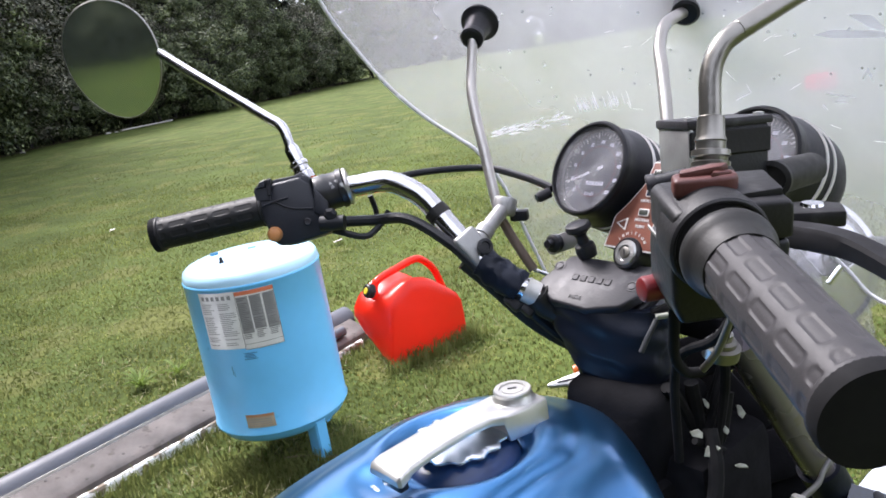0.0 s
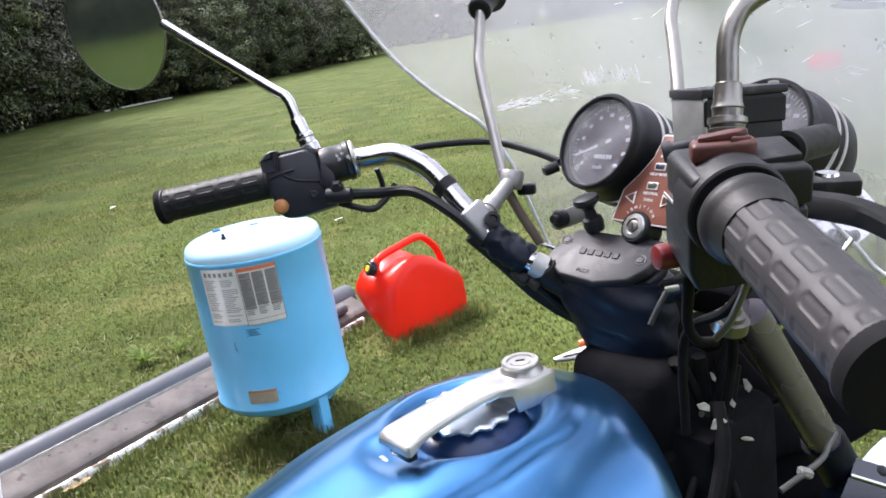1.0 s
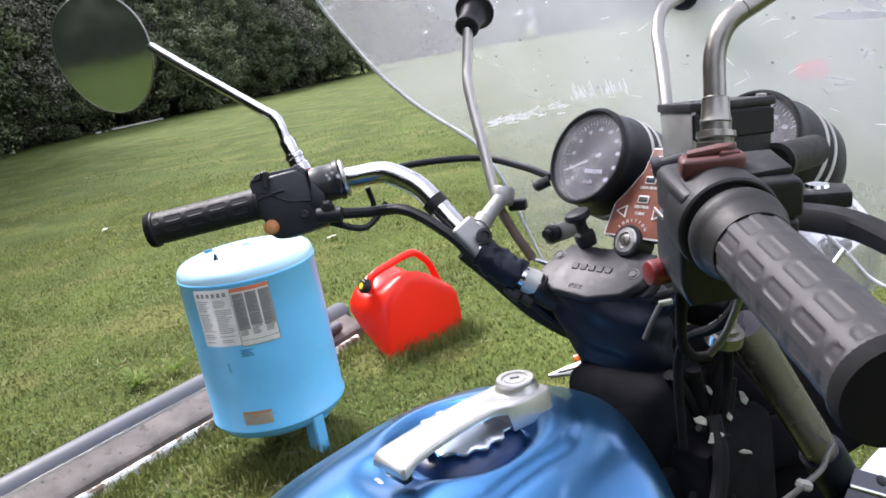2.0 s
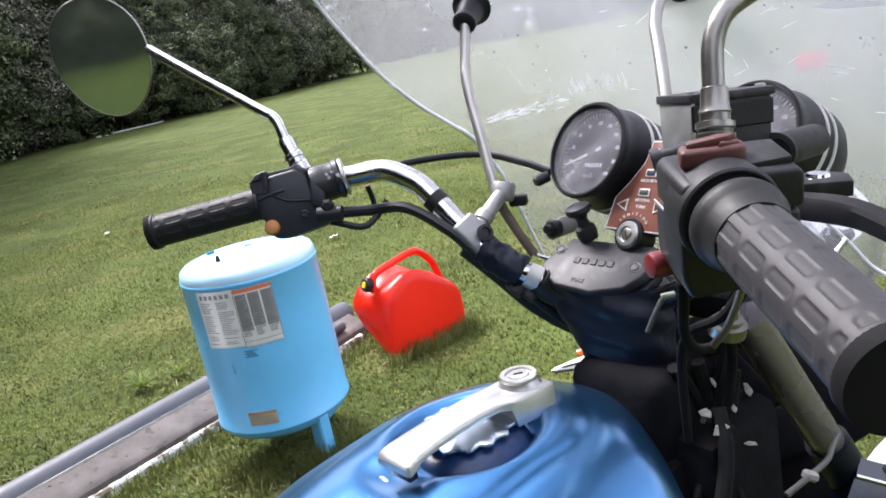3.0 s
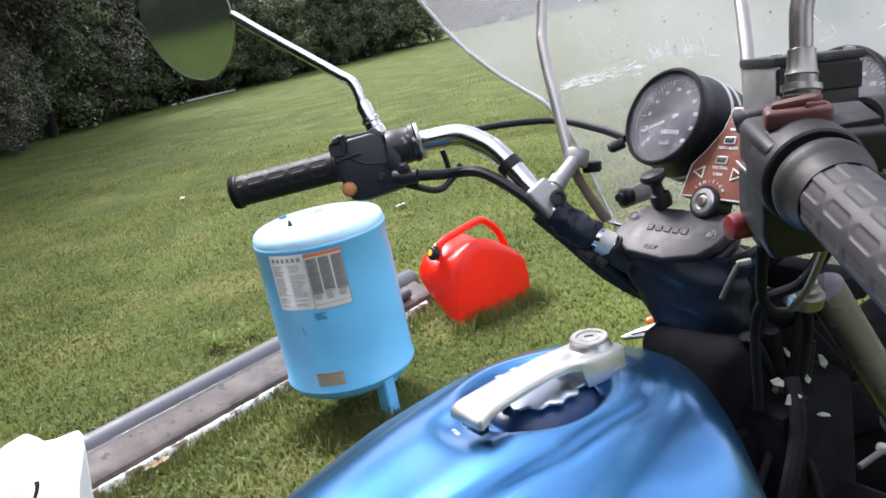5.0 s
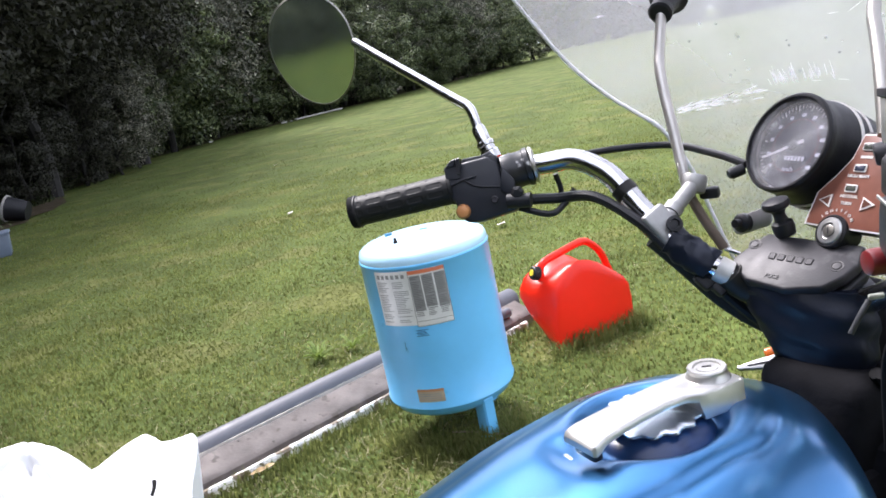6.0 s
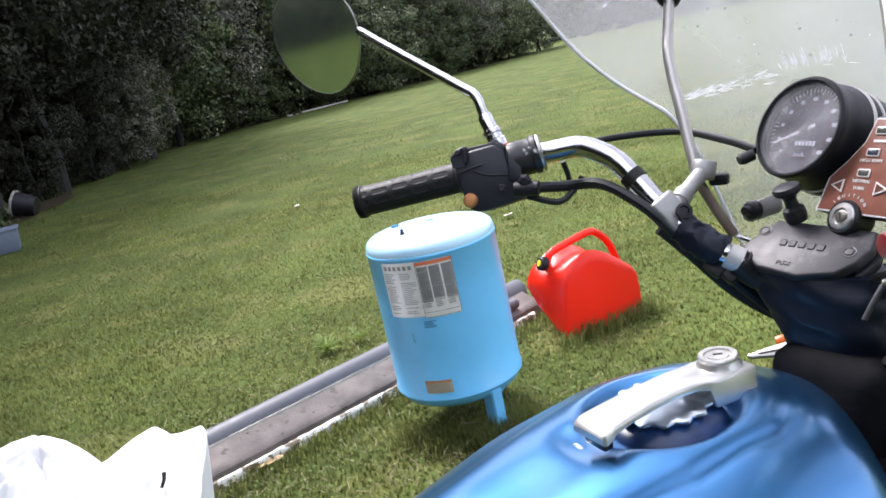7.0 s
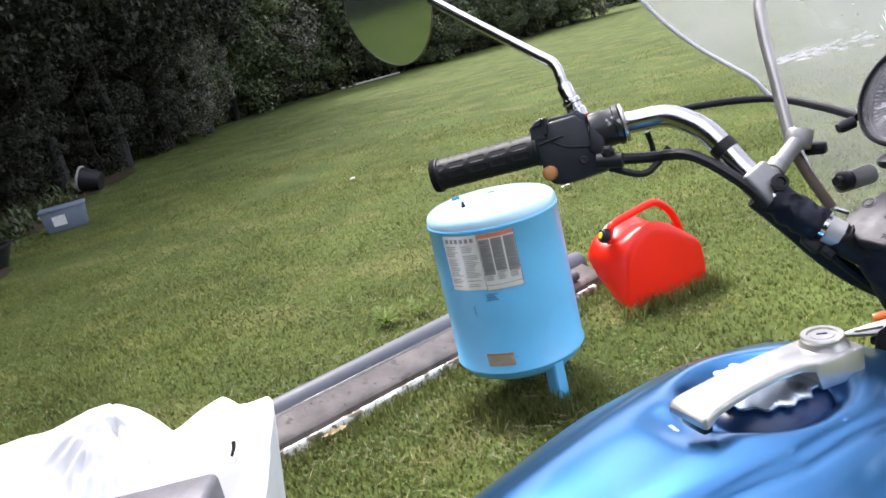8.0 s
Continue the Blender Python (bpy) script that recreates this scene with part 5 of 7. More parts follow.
# left mirror
mir = part("left_mirror", tube([(-0.128, 0.876, 1.062), (-0.135, 0.882, 1.085), (-0.1395, 0.885, 1.098), (-0.146, 0.892, 1.12), (-0.165, 0.905, 1.134), (-0.24, 0.962, 1.183), (-0.300, 1.010, 1.223)], 0.0058, 18, 8), BAR_CHROME, bike, "bright metal mirror stem")
part("stem_nut", lathe([(0.0115, -0.004), (0.0115, 0.005), (0.0095, 0.007), (0.0095, 0.012), (0.0105, 0.013), (0.0105, 0.017), (0.0082, 0.019), (0.0082, 0.034), (0.0062, 0.038)], frame_of((-0.129, 0.877, 1.064), (-0.3, 0.25, 0.95)), 20), CHROME, mir)
MN = frame_of(Vector((-0.357, 1.011, 1.224)), (0.19, -0.98, -0.058), (1, 0, 0.1))


def mirror_ring(k, z):
    out = []
    for i in range(48):
        a = 2 * math.pi * i / 48
        x = 0.0545 * math.cos(a) * (1 + 0.10 * math.sin(a))
        y = 0.0715 * math.sin(a)
        out.append(MN @ Vector((x * k, y * k, z)))
    return out


part("mirror_shell", loft([mirror_ring(0.35, -0.022), mirror_ring(0.75, -0.016), mirror_ring(0.95, -0.008), mirror_ring(1.01, 0.0), mirror_ring(1.01, 0.003), mirror_ring(0.992, 0.0042), mirror_ring(0.98, 0.003)]), STEEL, mir, "chrome mirror back and rim")
part("mirror_glass", loft([mirror_ring(0.982, 0.0012), mirror_ring(0.982, 0.0036)]), MIRROR, mir, "oval mirror glass", smooth=False)

DROP = clear_mat("water_drop", 0.0, (0.75, 0.77, 0.8), 0.05)
# windshield: a curved clear pane
def shield_x(y, z):
    return 0.26 - 0.6 * (y - 0.0) ** 2 - 0.35 * (z - 0.95)


def windshield():
    left = [(0.84, 0.268), (0.91, 0.272), (0.983, 0.276), (1.037, 0.292), (1.06, 0.312), (1.091, 0.341), (1.134, 0.369), (1.186, 0.389), (1.254, 0.406), (1.34, 0.398), (1.41, 0.34), (1.45, 0.24), (1.465, 0.12)]
    right = [(0.855, -0.19), (0.862, -0.235), (0.89, -0.275), (0.94, -0.305), (1.0, -0.335), (1.06, -0.35), (1.134, -0.365), (1.186, -0.38), (1.254, -0.39), (1.34, -0.38), (1.41, -0.33), (1.45, -0.23), (1.465, -0.12)]
    zs = np.linspace(0.80, 1.465, 70)
    bm = bmesh.new()
    rows = []
    for z in zs:
        lo = float(np.interp(z, [p[0] for p in left], [p[1] for p in left]))
        ro = float(np.interp(z, [p[0] for p in right], [p[1] for p in right]))
        if z < 0.84:
            lo = 0.268 - (0.84 - z) * 2.0
        if z < 0.90:
            ro = -0.155 - (z - 0.855) * 1.8 if z > 0.855 else -0.150
        row = []
        for j in range(61):
            y = lo + (ro - lo) * j / 60
            row.append(bm.verts.new(SW(shield_x(y, z), y, z)))
        rows.append(row)
    for a, b in zip(rows, rows[1:]):
        for j in range(60):
            bm.faces.new((a[j], a[j + 1], b[j + 1], b[j]))
    pane = part("windshield", bm, SHIELD, bike, "clear scuffed acrylic windshield with scratches and drops")
    sol = pane.modifiers.new("thick", "SOLIDIFY")
    sol.thickness = 0.004
    edge = [SW(shield_x(y, z), y, z) for z, y in left]
    part("windshield_edge", tube(edge, 0.0026, 8, 6), SHIELD_EDGE, pane, "polished bright pane edge")
    low = [SW(shield_x(y, z), y, z) for y, z in ((-0.10, 0.93), (-0.132, 0.892), (-0.156, 0.862), (-0.2, 0.853), (-0.242, 0.866), (-0.285, 0.90), (-0.32, 0.97), (-0.345, 1.05))]
    part("windshield_edge", tube(low, 0.0022, 8, 6), SHIELD_EDGE, pane)
    # scratches, pale marks and drops on the rider's side
    rnd = random.Random(12)
    at = lambda y, z: SW(shield_x(y, z) - 0.006, y, z)

    def scratch(y0, z0, y1, z1, r, bend=0.0):
        d = Vector((y1 - y0, z1 - z0)).normalized()
        bm = bmesh.new()
        rows = []
        for u, k in ((0, 0.5), (0.3, 1.1), (0.6, 0.8), (1, 0.3)):
            y, z = y0 + (y1 - y0) * u, z0 + (z1 - z0) * u + bend * 4 * u * (1 - u)
            rows.append((bm.verts.new(at(y - d.y * r * k, z + d.x * r * k)), bm.verts.new(at(y + d.y * r * k, z - d.x * r * k))))
        for a, b in zip(rows, rows[1:]):
            bm.faces.new((a[0], a[1], b[1], b[0]))
        part("scratch", bm, SCRATCH, pane, smooth=False)

    for i in range(44):
        u = rnd.random()
        y0 = 0.262 - 0.105 * u
        z0 = 1.059 + 0.013 * u + 0.007 * (rnd.random() - 0.5) * (1 + u)
        ln = 0.006 + 0.016 * rnd.random()
        scratch(y0, z0, y0 - ln, z0 + ln * (0.12 + 0.5 * (rnd.random() - 0.4)), 0.0004 + 0.0006 * rnd.random(), 0.002 * (rnd.random() - 0.5))
    for i in range(34):
        y0, z0 = 0.138 - 0.075 * rnd.random(), 1.078 + 0.006 * rnd.random()
        ln = 0.005 + 0.014 * rnd.random()
        scratch(y0, z0, y0 + 0.004 * (rnd.random() - 0.3), z0 + ln, 0.0003 + 0.0006 * rnd.random(), 0.0)
    for y0, z0, y1, z1, r in ((-0.054, 1.110, -0.062, 1.099, 0.0006), (-0.057, 1.080, -0.075, 1.087, 0.0007), (-0.075, 1.087, -0.072, 1.096, 0.0006), (-0.148, 1.083, -0.175, 1.078, 0.0008), (-0.144, 1.072, -0.148, 1.067, 0.0007), (-0.155, 1.075, -0.169, 1.074, 0.0010), (-0.191, 1.104, -0.184, 1.094, 0.0012), (-0.19, 1.102, -0.193, 1.092, 0.0010)):
        scratch(y0, z0, y1, z1, r)
    for i in range(26):
        y0, z0 = 0.1 - 0.38 * rnd.random(), 0.98 + 0.2 * rnd.random()
        ln = 0.006 + 0.014 * rnd.random()
        scratch(y0, z0, y0 - ln, z0 + ln * (rnd.random() - 0.5), 0.00028)
    # two long pale marks near the middle of the pane
    for shape in ([(-0.147, 1.136), (-0.164, 1.1385), (-0.200, 1.1345), (-0.235, 1.1275), (-0.200, 1.1285), (-0.166, 1.131)], [(-0.180, 1.150), (-0.200, 1.147), (-0.206, 1.139), (-0.214, 1.1315), (-0.196, 1.1375)]):
        bm = bmesh.new()
        bm.faces.new([bm.verts.new(at(y, z)) for y, z in shape])
        part("scuff", bm, SCRATCH, pane, "long pale mark on the acrylic", smooth=False)
    for i in range(64):
        y0, z0 = 0.26 - 0.50 * rnd.random(), 1.085 + 0.12 * rnd.random()
        r = (0.0007 if i % 3 else 0.0009) + 0.0010 * rnd.random()
        part("drop", lathe([(r, 0), (r * 0.8, r * 0.6), (r * 0.4, r * 0.85), (0, r * 0.9)], frame_of(SW(shield_x(y0, z0) - 0.0045, y0, z0), SF.to_3x3() @ Vector((-1, 0, 0.3))), 10), SCRATCH if i % 3 else DROP, pane)


windshield()


def shield_stay(name, cup_at, base, mids, arm=None):
    """A bent steel rod from the bar clamp to a rubber cup on the pane."""
    n = (SF.to_3x3() @ Vector((-1, -0.42, -0.58))).normalized()
    rod = part(name, tube([base, *mids, cup_at + n * 0.035], 0.0058, 14, 8), SATIN, bike, "bent satin steel windshield stay")
    part("rubber_cup", lathe([(0.0, 0.0), (0.020, 0.001), (0.0225, 0.004), (0.0225, 0.007), (0.017, 0.010), (0.0145, 0.014), (0.0125, 0.032), (0.0135, 0.033), (0.0135, 0.040), (0.011, 0.042), (0.0, 0.042)], frame_of(cup_at, n), 28), BLACK, rod, "black rubber cup against the pane")
    return rod


cupL = Vector((0.0906, 0.9695, 1.1991))
shield_stay("windshield_stay", cupL, Vector((0.0745, 0.8450, 0.9950)), [(0.0715, 0.8616, 1.031), (0.0690, 0.8787, 1.0647), (0.0665, 0.8960, 1.0951), (0.0660, 0.9116, 1.1227), (0.0690, 0.9238, 1.1415)])
cupR = Vector((0.292, 0.843, 1.1898))
shield_stay("windshield_stay", cupR, Vector((0.2177, 0.691, 1.0511)), [(0.2262, 0.7201, 1.0940), (0.2330, 0.7471, 1.1253), (0.2381, 0.7680, 1.1454), (0.2515, 0.7908, 1.1639)])
# clamp of the left stay, on the bar
CD = (Vector((0.069, 0.774, 0.945)) - Vector((0.026, 0.807, 0.992))).normalized()
cl = rbox((0.038, 0.027, 0.030), frame_of((0.040, 0.796, 0.975), Vector((0.3, -1, 0.5)), CD), 0.0042, 3)
clamp = part("stay_clamp", cl, DULL, bike, "grey cast clamp on the handlebar")
part("stay_arm", tube([(0.044, 0.80, 0.978), (0.062, 0.818, 0.992), (0.081, 0.842, 1.004)], 0.0080, 18, 5), DULL, clamp)
part("arm_collar", tube([(0.052, 0.808, 0.985), (0.058, 0.814, 0.990)], 0.0098, 18, 3), DULL, clamp)
part("arm_eye", lathe([(0.0115, -0.009), (0.0125, -0.007), (0.0125, 0.007), (0.0115, 0.009)], frame_of((0.081, 0.844, 1.004), (0.3, 0.3, 0.9)), 22), DULL, clamp)
part("hex_bolt", lathe([(0.0076, 0), (0.0082, 0.0015), (0.0080, 0.0040), (0.0048, 0.0046), (0.0042, 0.002), (0.0, 0.002)], frame_of((0.0525, 0.780, 0.980), Vector((0.3, -1, 0.5))), 20), BLACK, clamp, "black socket screw")
part("wing_nut", rbox((0.02, 0.012, 0.012), frame_of((0.096, 0.852, 0.990), (0, 0, 1), (1, -0.4, 0.2)), 0.003, 2), BLACK, clamp)
part("lower_arm", tube([(0.074, 0.85, 0.995), (0.086, 0.842, 0.966), (0.102, 0.833, 0.933)], 0.0052, 14, 4), mat("brown_sleeve", (0.15, 0.112, 0.085), 0.6, 0.0, 0.2, 40), clamp, "brown sleeved lower arm")
part("arm_tip", tube([(0.102, 0.833, 0.933), (0.116, 0.83, 0.926)], 0.0022, 10, 2), CHROME, clamp)
# lower mounting screw in the pane
SCR = SW(shield_x(0.228, 0.899) - 0.006, 0.228, 0.899)
sb = frame_of(SCR, SF.to_3x3() @ Vector((-1, 0, 0.2)))
tab = part("mounting_tab", prism(rounded(0.062, 0.024, 0.011, 6), 0.003, sb @ pose(0.010, 0, 0, 0, 0, 8), 0.001), DULL, bike, "grey windshield mounting tab")
part("mounting_screw", lathe([(0.0125, 0.0), (0.0125, 0.008), (0.009, 0.011), (0.006, 0.0115), (0.0055, 0.02), (0, 0.02)], sb @ Matrix.Translation((0, 0, 0.003)), 20), BLACK, tab)

# gauges
GN = Vector((-0.715, -0.481, 0.507)).normalized()


def gauge(name, centre, label, numbers, reading):
    m = frame_of(centre, GN, Vector((GN.y, -GN.x, 0)) * -1)
    r = 0.0505
    g = part(name, lathe([(0.0, -0.088), (0.036, -0.088), (0.047, -0.078), (0.0525, -0.066), (0.0535, -0.050), (0.0530, -0.026), (0.0500, -0.012), (0.0495, -0.002), (r, 0.0), (r, 0.006), (0.0485, 0.0085), (0.0465, 0.0085), (0.0455, 0.004), (0.0445, -0.006), (0.0, -0.006)], m, 56), BLACK, bike, label)
    for z in (-0.031, -0.044):
        part("trim_ring", lathe([(0.051, -0.0017), (0.0546, -0.0015), (0.0546, 0.0015), (0.051, 0.0017), (0.051, -0.0017)], m @ Matrix.Translation((0, 0, z)), 56), WHITE_MARK, g, "white trim line")
    part("dial", lathe([(0.044, -0.0058), (0.044, -0.005), (0.0, -0.005)], m, 56), DIAL, g, "dark dial face")
    bm = bmesh.new()
    for i in range(45):
        a = radians(222 - 264 * i / 44)
        ln = 0.006 if i % 4 == 0 else 0.0035
        rbox((ln, 0.0009 if i % 4 == 0 else 0.0006, 0.0004), m @ pose((0.042 - ln / 2) * math.cos(a), (0.042 - ln / 2) * math.sin(a), -0.0046, 0, 0, math.degrees(a)), 0, 1, bm)
    part("tick_scale", bm, WHITE_MARK, g, smooth=False)
    for i in range(11):
        a = radians(222 - 264 * i / 10)
        rb = rbox((0.0055 if i > 4 else 0.004, 0.0036, 0.0004), m @ pose(0.0315 * math.cos(a), 0.0315 * math.sin(a), -0.0046), 0, 1)
        part("numeral_bar", rb, mat("dim_numerals", (0.60, 0.60, 0.64), 0.6) if "dim_numerals" not in bpy.data.materials else bpy.data.materials["dim_numerals"], g, smooth=False)
    part("odometer", rbox((0.026, 0.0062, 0.0008), m @ pose(0.004, -0.013, -0.0044), 0.0003, 1), BLACK, g)
    for i in range(6):
        part("odometer_digit", rbox((0.0032, 0.0046, 0.0006), m @ pose(-0.006 + 0.0042 * i, -0.013, -0.0038), 0.0002, 1), bpy.data.materials["dim_numerals"], g)
    lettering("unit_text", numbers, 0.0065, m @ pose(0.0, -0.024, -0.0046), bpy.data.materials["dim_numerals"], g)
    ring = part("zone_ring", lathe([(0.0265, 0), (0.0275, 0), (0.0275, 0.0003), (0.0265, 0.0003), (0.0265, 0)], m @ Matrix.Translation((0, 0, -0.0047)), 56), mat("dim_red", (0.12, 0.03, 0.035), 0.6) if "dim_red" not in bpy.data.materials else bpy.data.materials["dim_red"], g)
    a = radians(reading)
    nd = prism([(-0.012, 0.0017), (0.036, 0.0008), (0.037, 0.0), (0.036, -0.0008), (-0.012, -0.0017)], 0.0008, m @ pose(0, 0, -0.0025, 0, 0, math.degrees(a)), 0)
    part("inner_ring", lathe([(0.0440, -0.0052), (0.0456, -0.003), (0.0462, 0.003), (0.0446, -0.003), (0.0440, -0.0052)], m, 56), STEEL, g, "bright inner dial ring")
    part("needle", nd, WHITE_MARK, g, "white needle", smooth=False)
    part("needle_hub", lathe([(0.005, -0.004), (0.005, -0.0008), (0.0035, 0.0), (0, 0)], m, 20), BLACK, g)
    gl = part("glass", lathe([(0.0458, 0.0048), (0.0458, 0.0056), (0.02, 0.0066), (0.0, 0.0068)], m, 56), GLASS, g, "scratched gauge glass with sky reflection put into its haze")
    gl.visible_shadow = False
    return g


speedo = gauge("speedometer", Vector((0.1735, 0.8205, 1.0325)), "round black speedometer with dark dial", "km/h", 203)
part("cable_nut", lathe([(0.006, 0), (0.006, 0.012), (0.0045, 0.016), (0, 0.016)], frame_of((0.131, 0.85, 1.01), (-1, -0.3, -0.2)), 12), BLACK, speedo)
gauge("tachometer", Vector((0.2985, 0.7255, 1.0350)), "round black tachometer with dark dial", "r/min", 215)

# indicator panel between the gauges
IGN = Vector((0.185, 0.746, 0.961))
PM = Matrix((Vector((-GN.y, GN.x, 0)).normalized() * -1, GN.cross(Vector((-GN.y, GN.x, 0)).normalized() * -1), GN)).transposed().to_4x4()
PM.translation = IGN
if (PM.to_3x3() @ Vector((0, 1, 0))).z < 0:
    PM = PM @ pose(0, 0, 0, 0, 0, 180)
shape = [(-0.0345, 0.004), (-0.0305, 0.0355), (-0.017, 0.051), (-0.004, 0.070), (0.001, 0.0925), (0.05, 0.0925), (0.056, 0.07), (0.069, 0.051), (0.082, 0.0355), (0.086, 0.004), (0.066, 0.002), (0.05, 0.004), (0.0, 0.004)]
base = part("indicator_panel", prism([(x * 1.04 - 0.001, y * 1.03) for x, y in shape], 0.018, PM @ Matrix.Translation((0, 0, -0.022)), 0.002), BLACK, bike, "black indicator console between the gauges")
part("white_border", prism(shape, 0.002, PM @ Matrix.Translation((0, 0, -0.004)), 0.0006), WHITE_MARK, base)
part("brown_face", prism([(0.0255 + (x - 0.0255) * 0.965, 0.047 + (y - 0.047) * 0.965) for x, y in shape], 0.0024, PM @ Matrix.Translation((0, 0, -0.004)), 0.0004), PANEL_BROWN, base, "reddish-brown indicator face")
for (x, y), txt in (((0.0110, 0.0805), "OIL"), ((0.0085, 0.0605), "HIGH BEAM"), ((0.0055, 0.0415), "NEUTRAL")):
    part("lamp_border", prism(rounded(0.0125, 0.0072, 0.001, 3), 0.0012, PM @ pose(x, y, -0.0014), 0.0003), WHITE_MARK, base)
    part("lamp_window", prism(rounded(0.0105, 0.0054, 0.0008, 3), 0.0016, PM @ pose(x, y, -0.0014), 0.0003), mat("lamp_" + txt[:3].lower(), (0.03, 0.035, 0.06) if txt[0] == "H" else (0.05, 0.055, 0.045), 0.25), base)
    if txt != "OIL":
        lettering("lamp_text", txt, 0.0042, PM @ pose(x, y - 0.0075, -0.0012), WHITE_MARK, base)
    else:
        part("text_bar", rbox((0.012, 0.0024, 0.0004), PM @ pose(x, y - 0.0095, -0.0012), 0, 1), WHITE_MARK, base)
for s, x in ((1, -0.0175), (-1, 0.0270)):
    tri = [(-0.007 * s, 0), (0.006 * s, 0.0062), (0.006 * s, -0.0062)]
    part("arrow_border", prism(tri if s < 0 else tri[::-1], 0.0012, PM @ pose(x, 0.0285, -0.0014), 0), WHITE_MARK, base, smooth=False)
    part("arrow_window", prism([(a * 0.68 + 0.0006 * s, b * 0.68) for a, b in (tri if s < 0 else tri[::-1])], 0.0016, PM @ pose(x, 0.0285, -0.0014), 0), mat("dark_amber", (0.10, 0.035, 0.02), 0.3) if s > 0 else bpy.data.materials["dark_amber"], base, smooth=False)
lettering("lamp_text", "TURN", 0.0042, PM @ pose(0.0045, 0.0275, -0.0012), WHITE_MARK, base)
for i, ch in enumerate("IGNITION"):
    a = radians(140 - 100 * i / 7)
    lettering("ignition_letter", ch, 0.0042, PM @ pose(0.0 + 0.0205 * math.cos(a), 0.0 + 0.0205 * math.sin(a), -0.0012, 0, 0, math.degrees(a) - 90), WHITE_MARK, base)
ig = part("ignition_switch", lathe([(0.016, -0.02), (0.016, 0.001), (0.0145, 0.003), (0.0135, 0.003), (0.013, 0.0015), (0.0, 0.0015)], PM, 36), BLACK, bike, "round ignition switch")
part("switch_ring", lathe([(0.0128, 0.001), (0.0128, 0.003), (0.0115, 0.0042), (0.0078, 0.0045), (0.0072, 0.0030), (0.0, 0.0030)], PM, 36), ALU, ig, "bright metal key ring")
part("key_slot", lathe([(0.0055, 0.0028), (0.0055, 0.0042), (0.004, 0.0046), (0, 0.0046)], PM, 24), STEEL, ig)
part("slot", rbox((0.0012, 0.006, 0.0006), PM @ pose(0, 0, 0.0046, 0, 0, 20), 0, 1), BLACK, ig)
part("choke_knob", lathe([(0.0095, 0.0), (0.0105, 0.008), (0.0095, 0.013), (0.0062, 0.015), (0.0056, 0.022), (0.0075, 0.026), (0.012, 0.029), (0.0132, 0.032), (0.012, 0.0355), (0.008, 0.037), (0.0, 0.0372)], frame_of((0.153, 0.778, 0.955), (-0.22, -0.05, 1)), 28), BLACK, bike, "black choke knob")

# fuse cover
FN = Vector((-0.278, -0.421, 0.863)).normalized()
FO = Vector((0.1505, 0.746, 0.9415))
fx = (Vector((0.182, 0.719, 0.938)) - Vector((0.119, 0.773, 0.945))).normalized()
FM = frame_of(FO, FN, fx)
outline = [(-0.0365, 0.0255), (0.055, 0.0255), (0.058, 0.004), (0.052, -0.012), (0.039, -0.0275), (0.008, -0.0375), (-0.031, -0.034), (-0.0545, -0.018), (-0.054, -0.008)]
cover = part("fuse_cover", prism(outline[::-1], 0.012, FM @ Matrix.Translation((0, 0, -0.012)), 0.003, None, 3), WORN, bike, "dusty black plastic fuse cover")
part("cover_lip", prism([(x * 1.05, y * 1.06 - 0.001) for x, y in outline[::-1]], 0.010, FM @ Matrix.Translation((0, 0, -0.024)), 0.003, None, 2), BLACK, cover)
for x, y in ((-0.0415, 0.009), (0.0415, -0.002)):
    part("cover_screw", lathe([(0.0062, -0.0003), (0.006, 0.0005), (0.0048, 0.0004), (0.0045, -0.001), (0.0038, -0.001), (0.0036, 0.0008), (0, 0.001)], FM @ Matrix.Translation((x, y, 0)), 20), WORN, cover, "cross-head screw")
bm = bmesh.new()
for i in range(5):
    rbox((0.0066, 0.0075, 0.0012), FM @ pose(-0.0185 + 0.0088 * i, -0.002, 0.0002), 0.0008, 1, bm)
part("raised_badge", bm, WORN, cover, "worn raised badge bars")
lettering("fuse_text", "FUSE", 0.0065, FM @ pose(-0.008, -0.0255, 0.0003), BLACK, cover)
# vinyl boot below the cover
secs = []
rnd = random.Random(9)
for z, k, dx, dy in [(lambda q: (-0.02 - 0.095 * q, float(np.interp(q, (0, 0.16, 0.32, 0.48, 0.63, 0.8, 1.0), (1.06, 1.08, 1.02, 0.96, 0.86, 0.75, 0.64))), 0.030 * q, 0.02 * q))(i / 22) for i in range(23)]:
    ring = []
    for i in range(64):
        a = 2 * math.pi * i / 64
        rx, ry = 0.058, 0.036
        p = 2.6
        c, s = math.cos(a), math.sin(a)
        x = rx * (abs(c) ** (2 / p)) * (1 if c > 0 else -1)
        y = ry * (abs(s) ** (2 / p)) * (1 if s > 0 else -1)
        w = 1 + 0.07 * noise.noise((x * 45, y * 45, z * 60)) + 0.05 * (1 - abs(noise.noise((x * 22, y * 22, z * 75 + 3)))) * math.sin(z * 210 + 3 * a)
        ring.append(FO + fx * (x * k * w + dx) + Vector((FN.x, FN.y, 0)).normalized() * (-(y * k * w) * 1.0 - 0.012 + dy) * -1 * -1 + Vector((0, 0, z)))
    secs.append(ring)
boot = part("cable_boot", loft(secs), BOOT, bike, "wrinkled dark vinyl cable boot", angle=1.2)

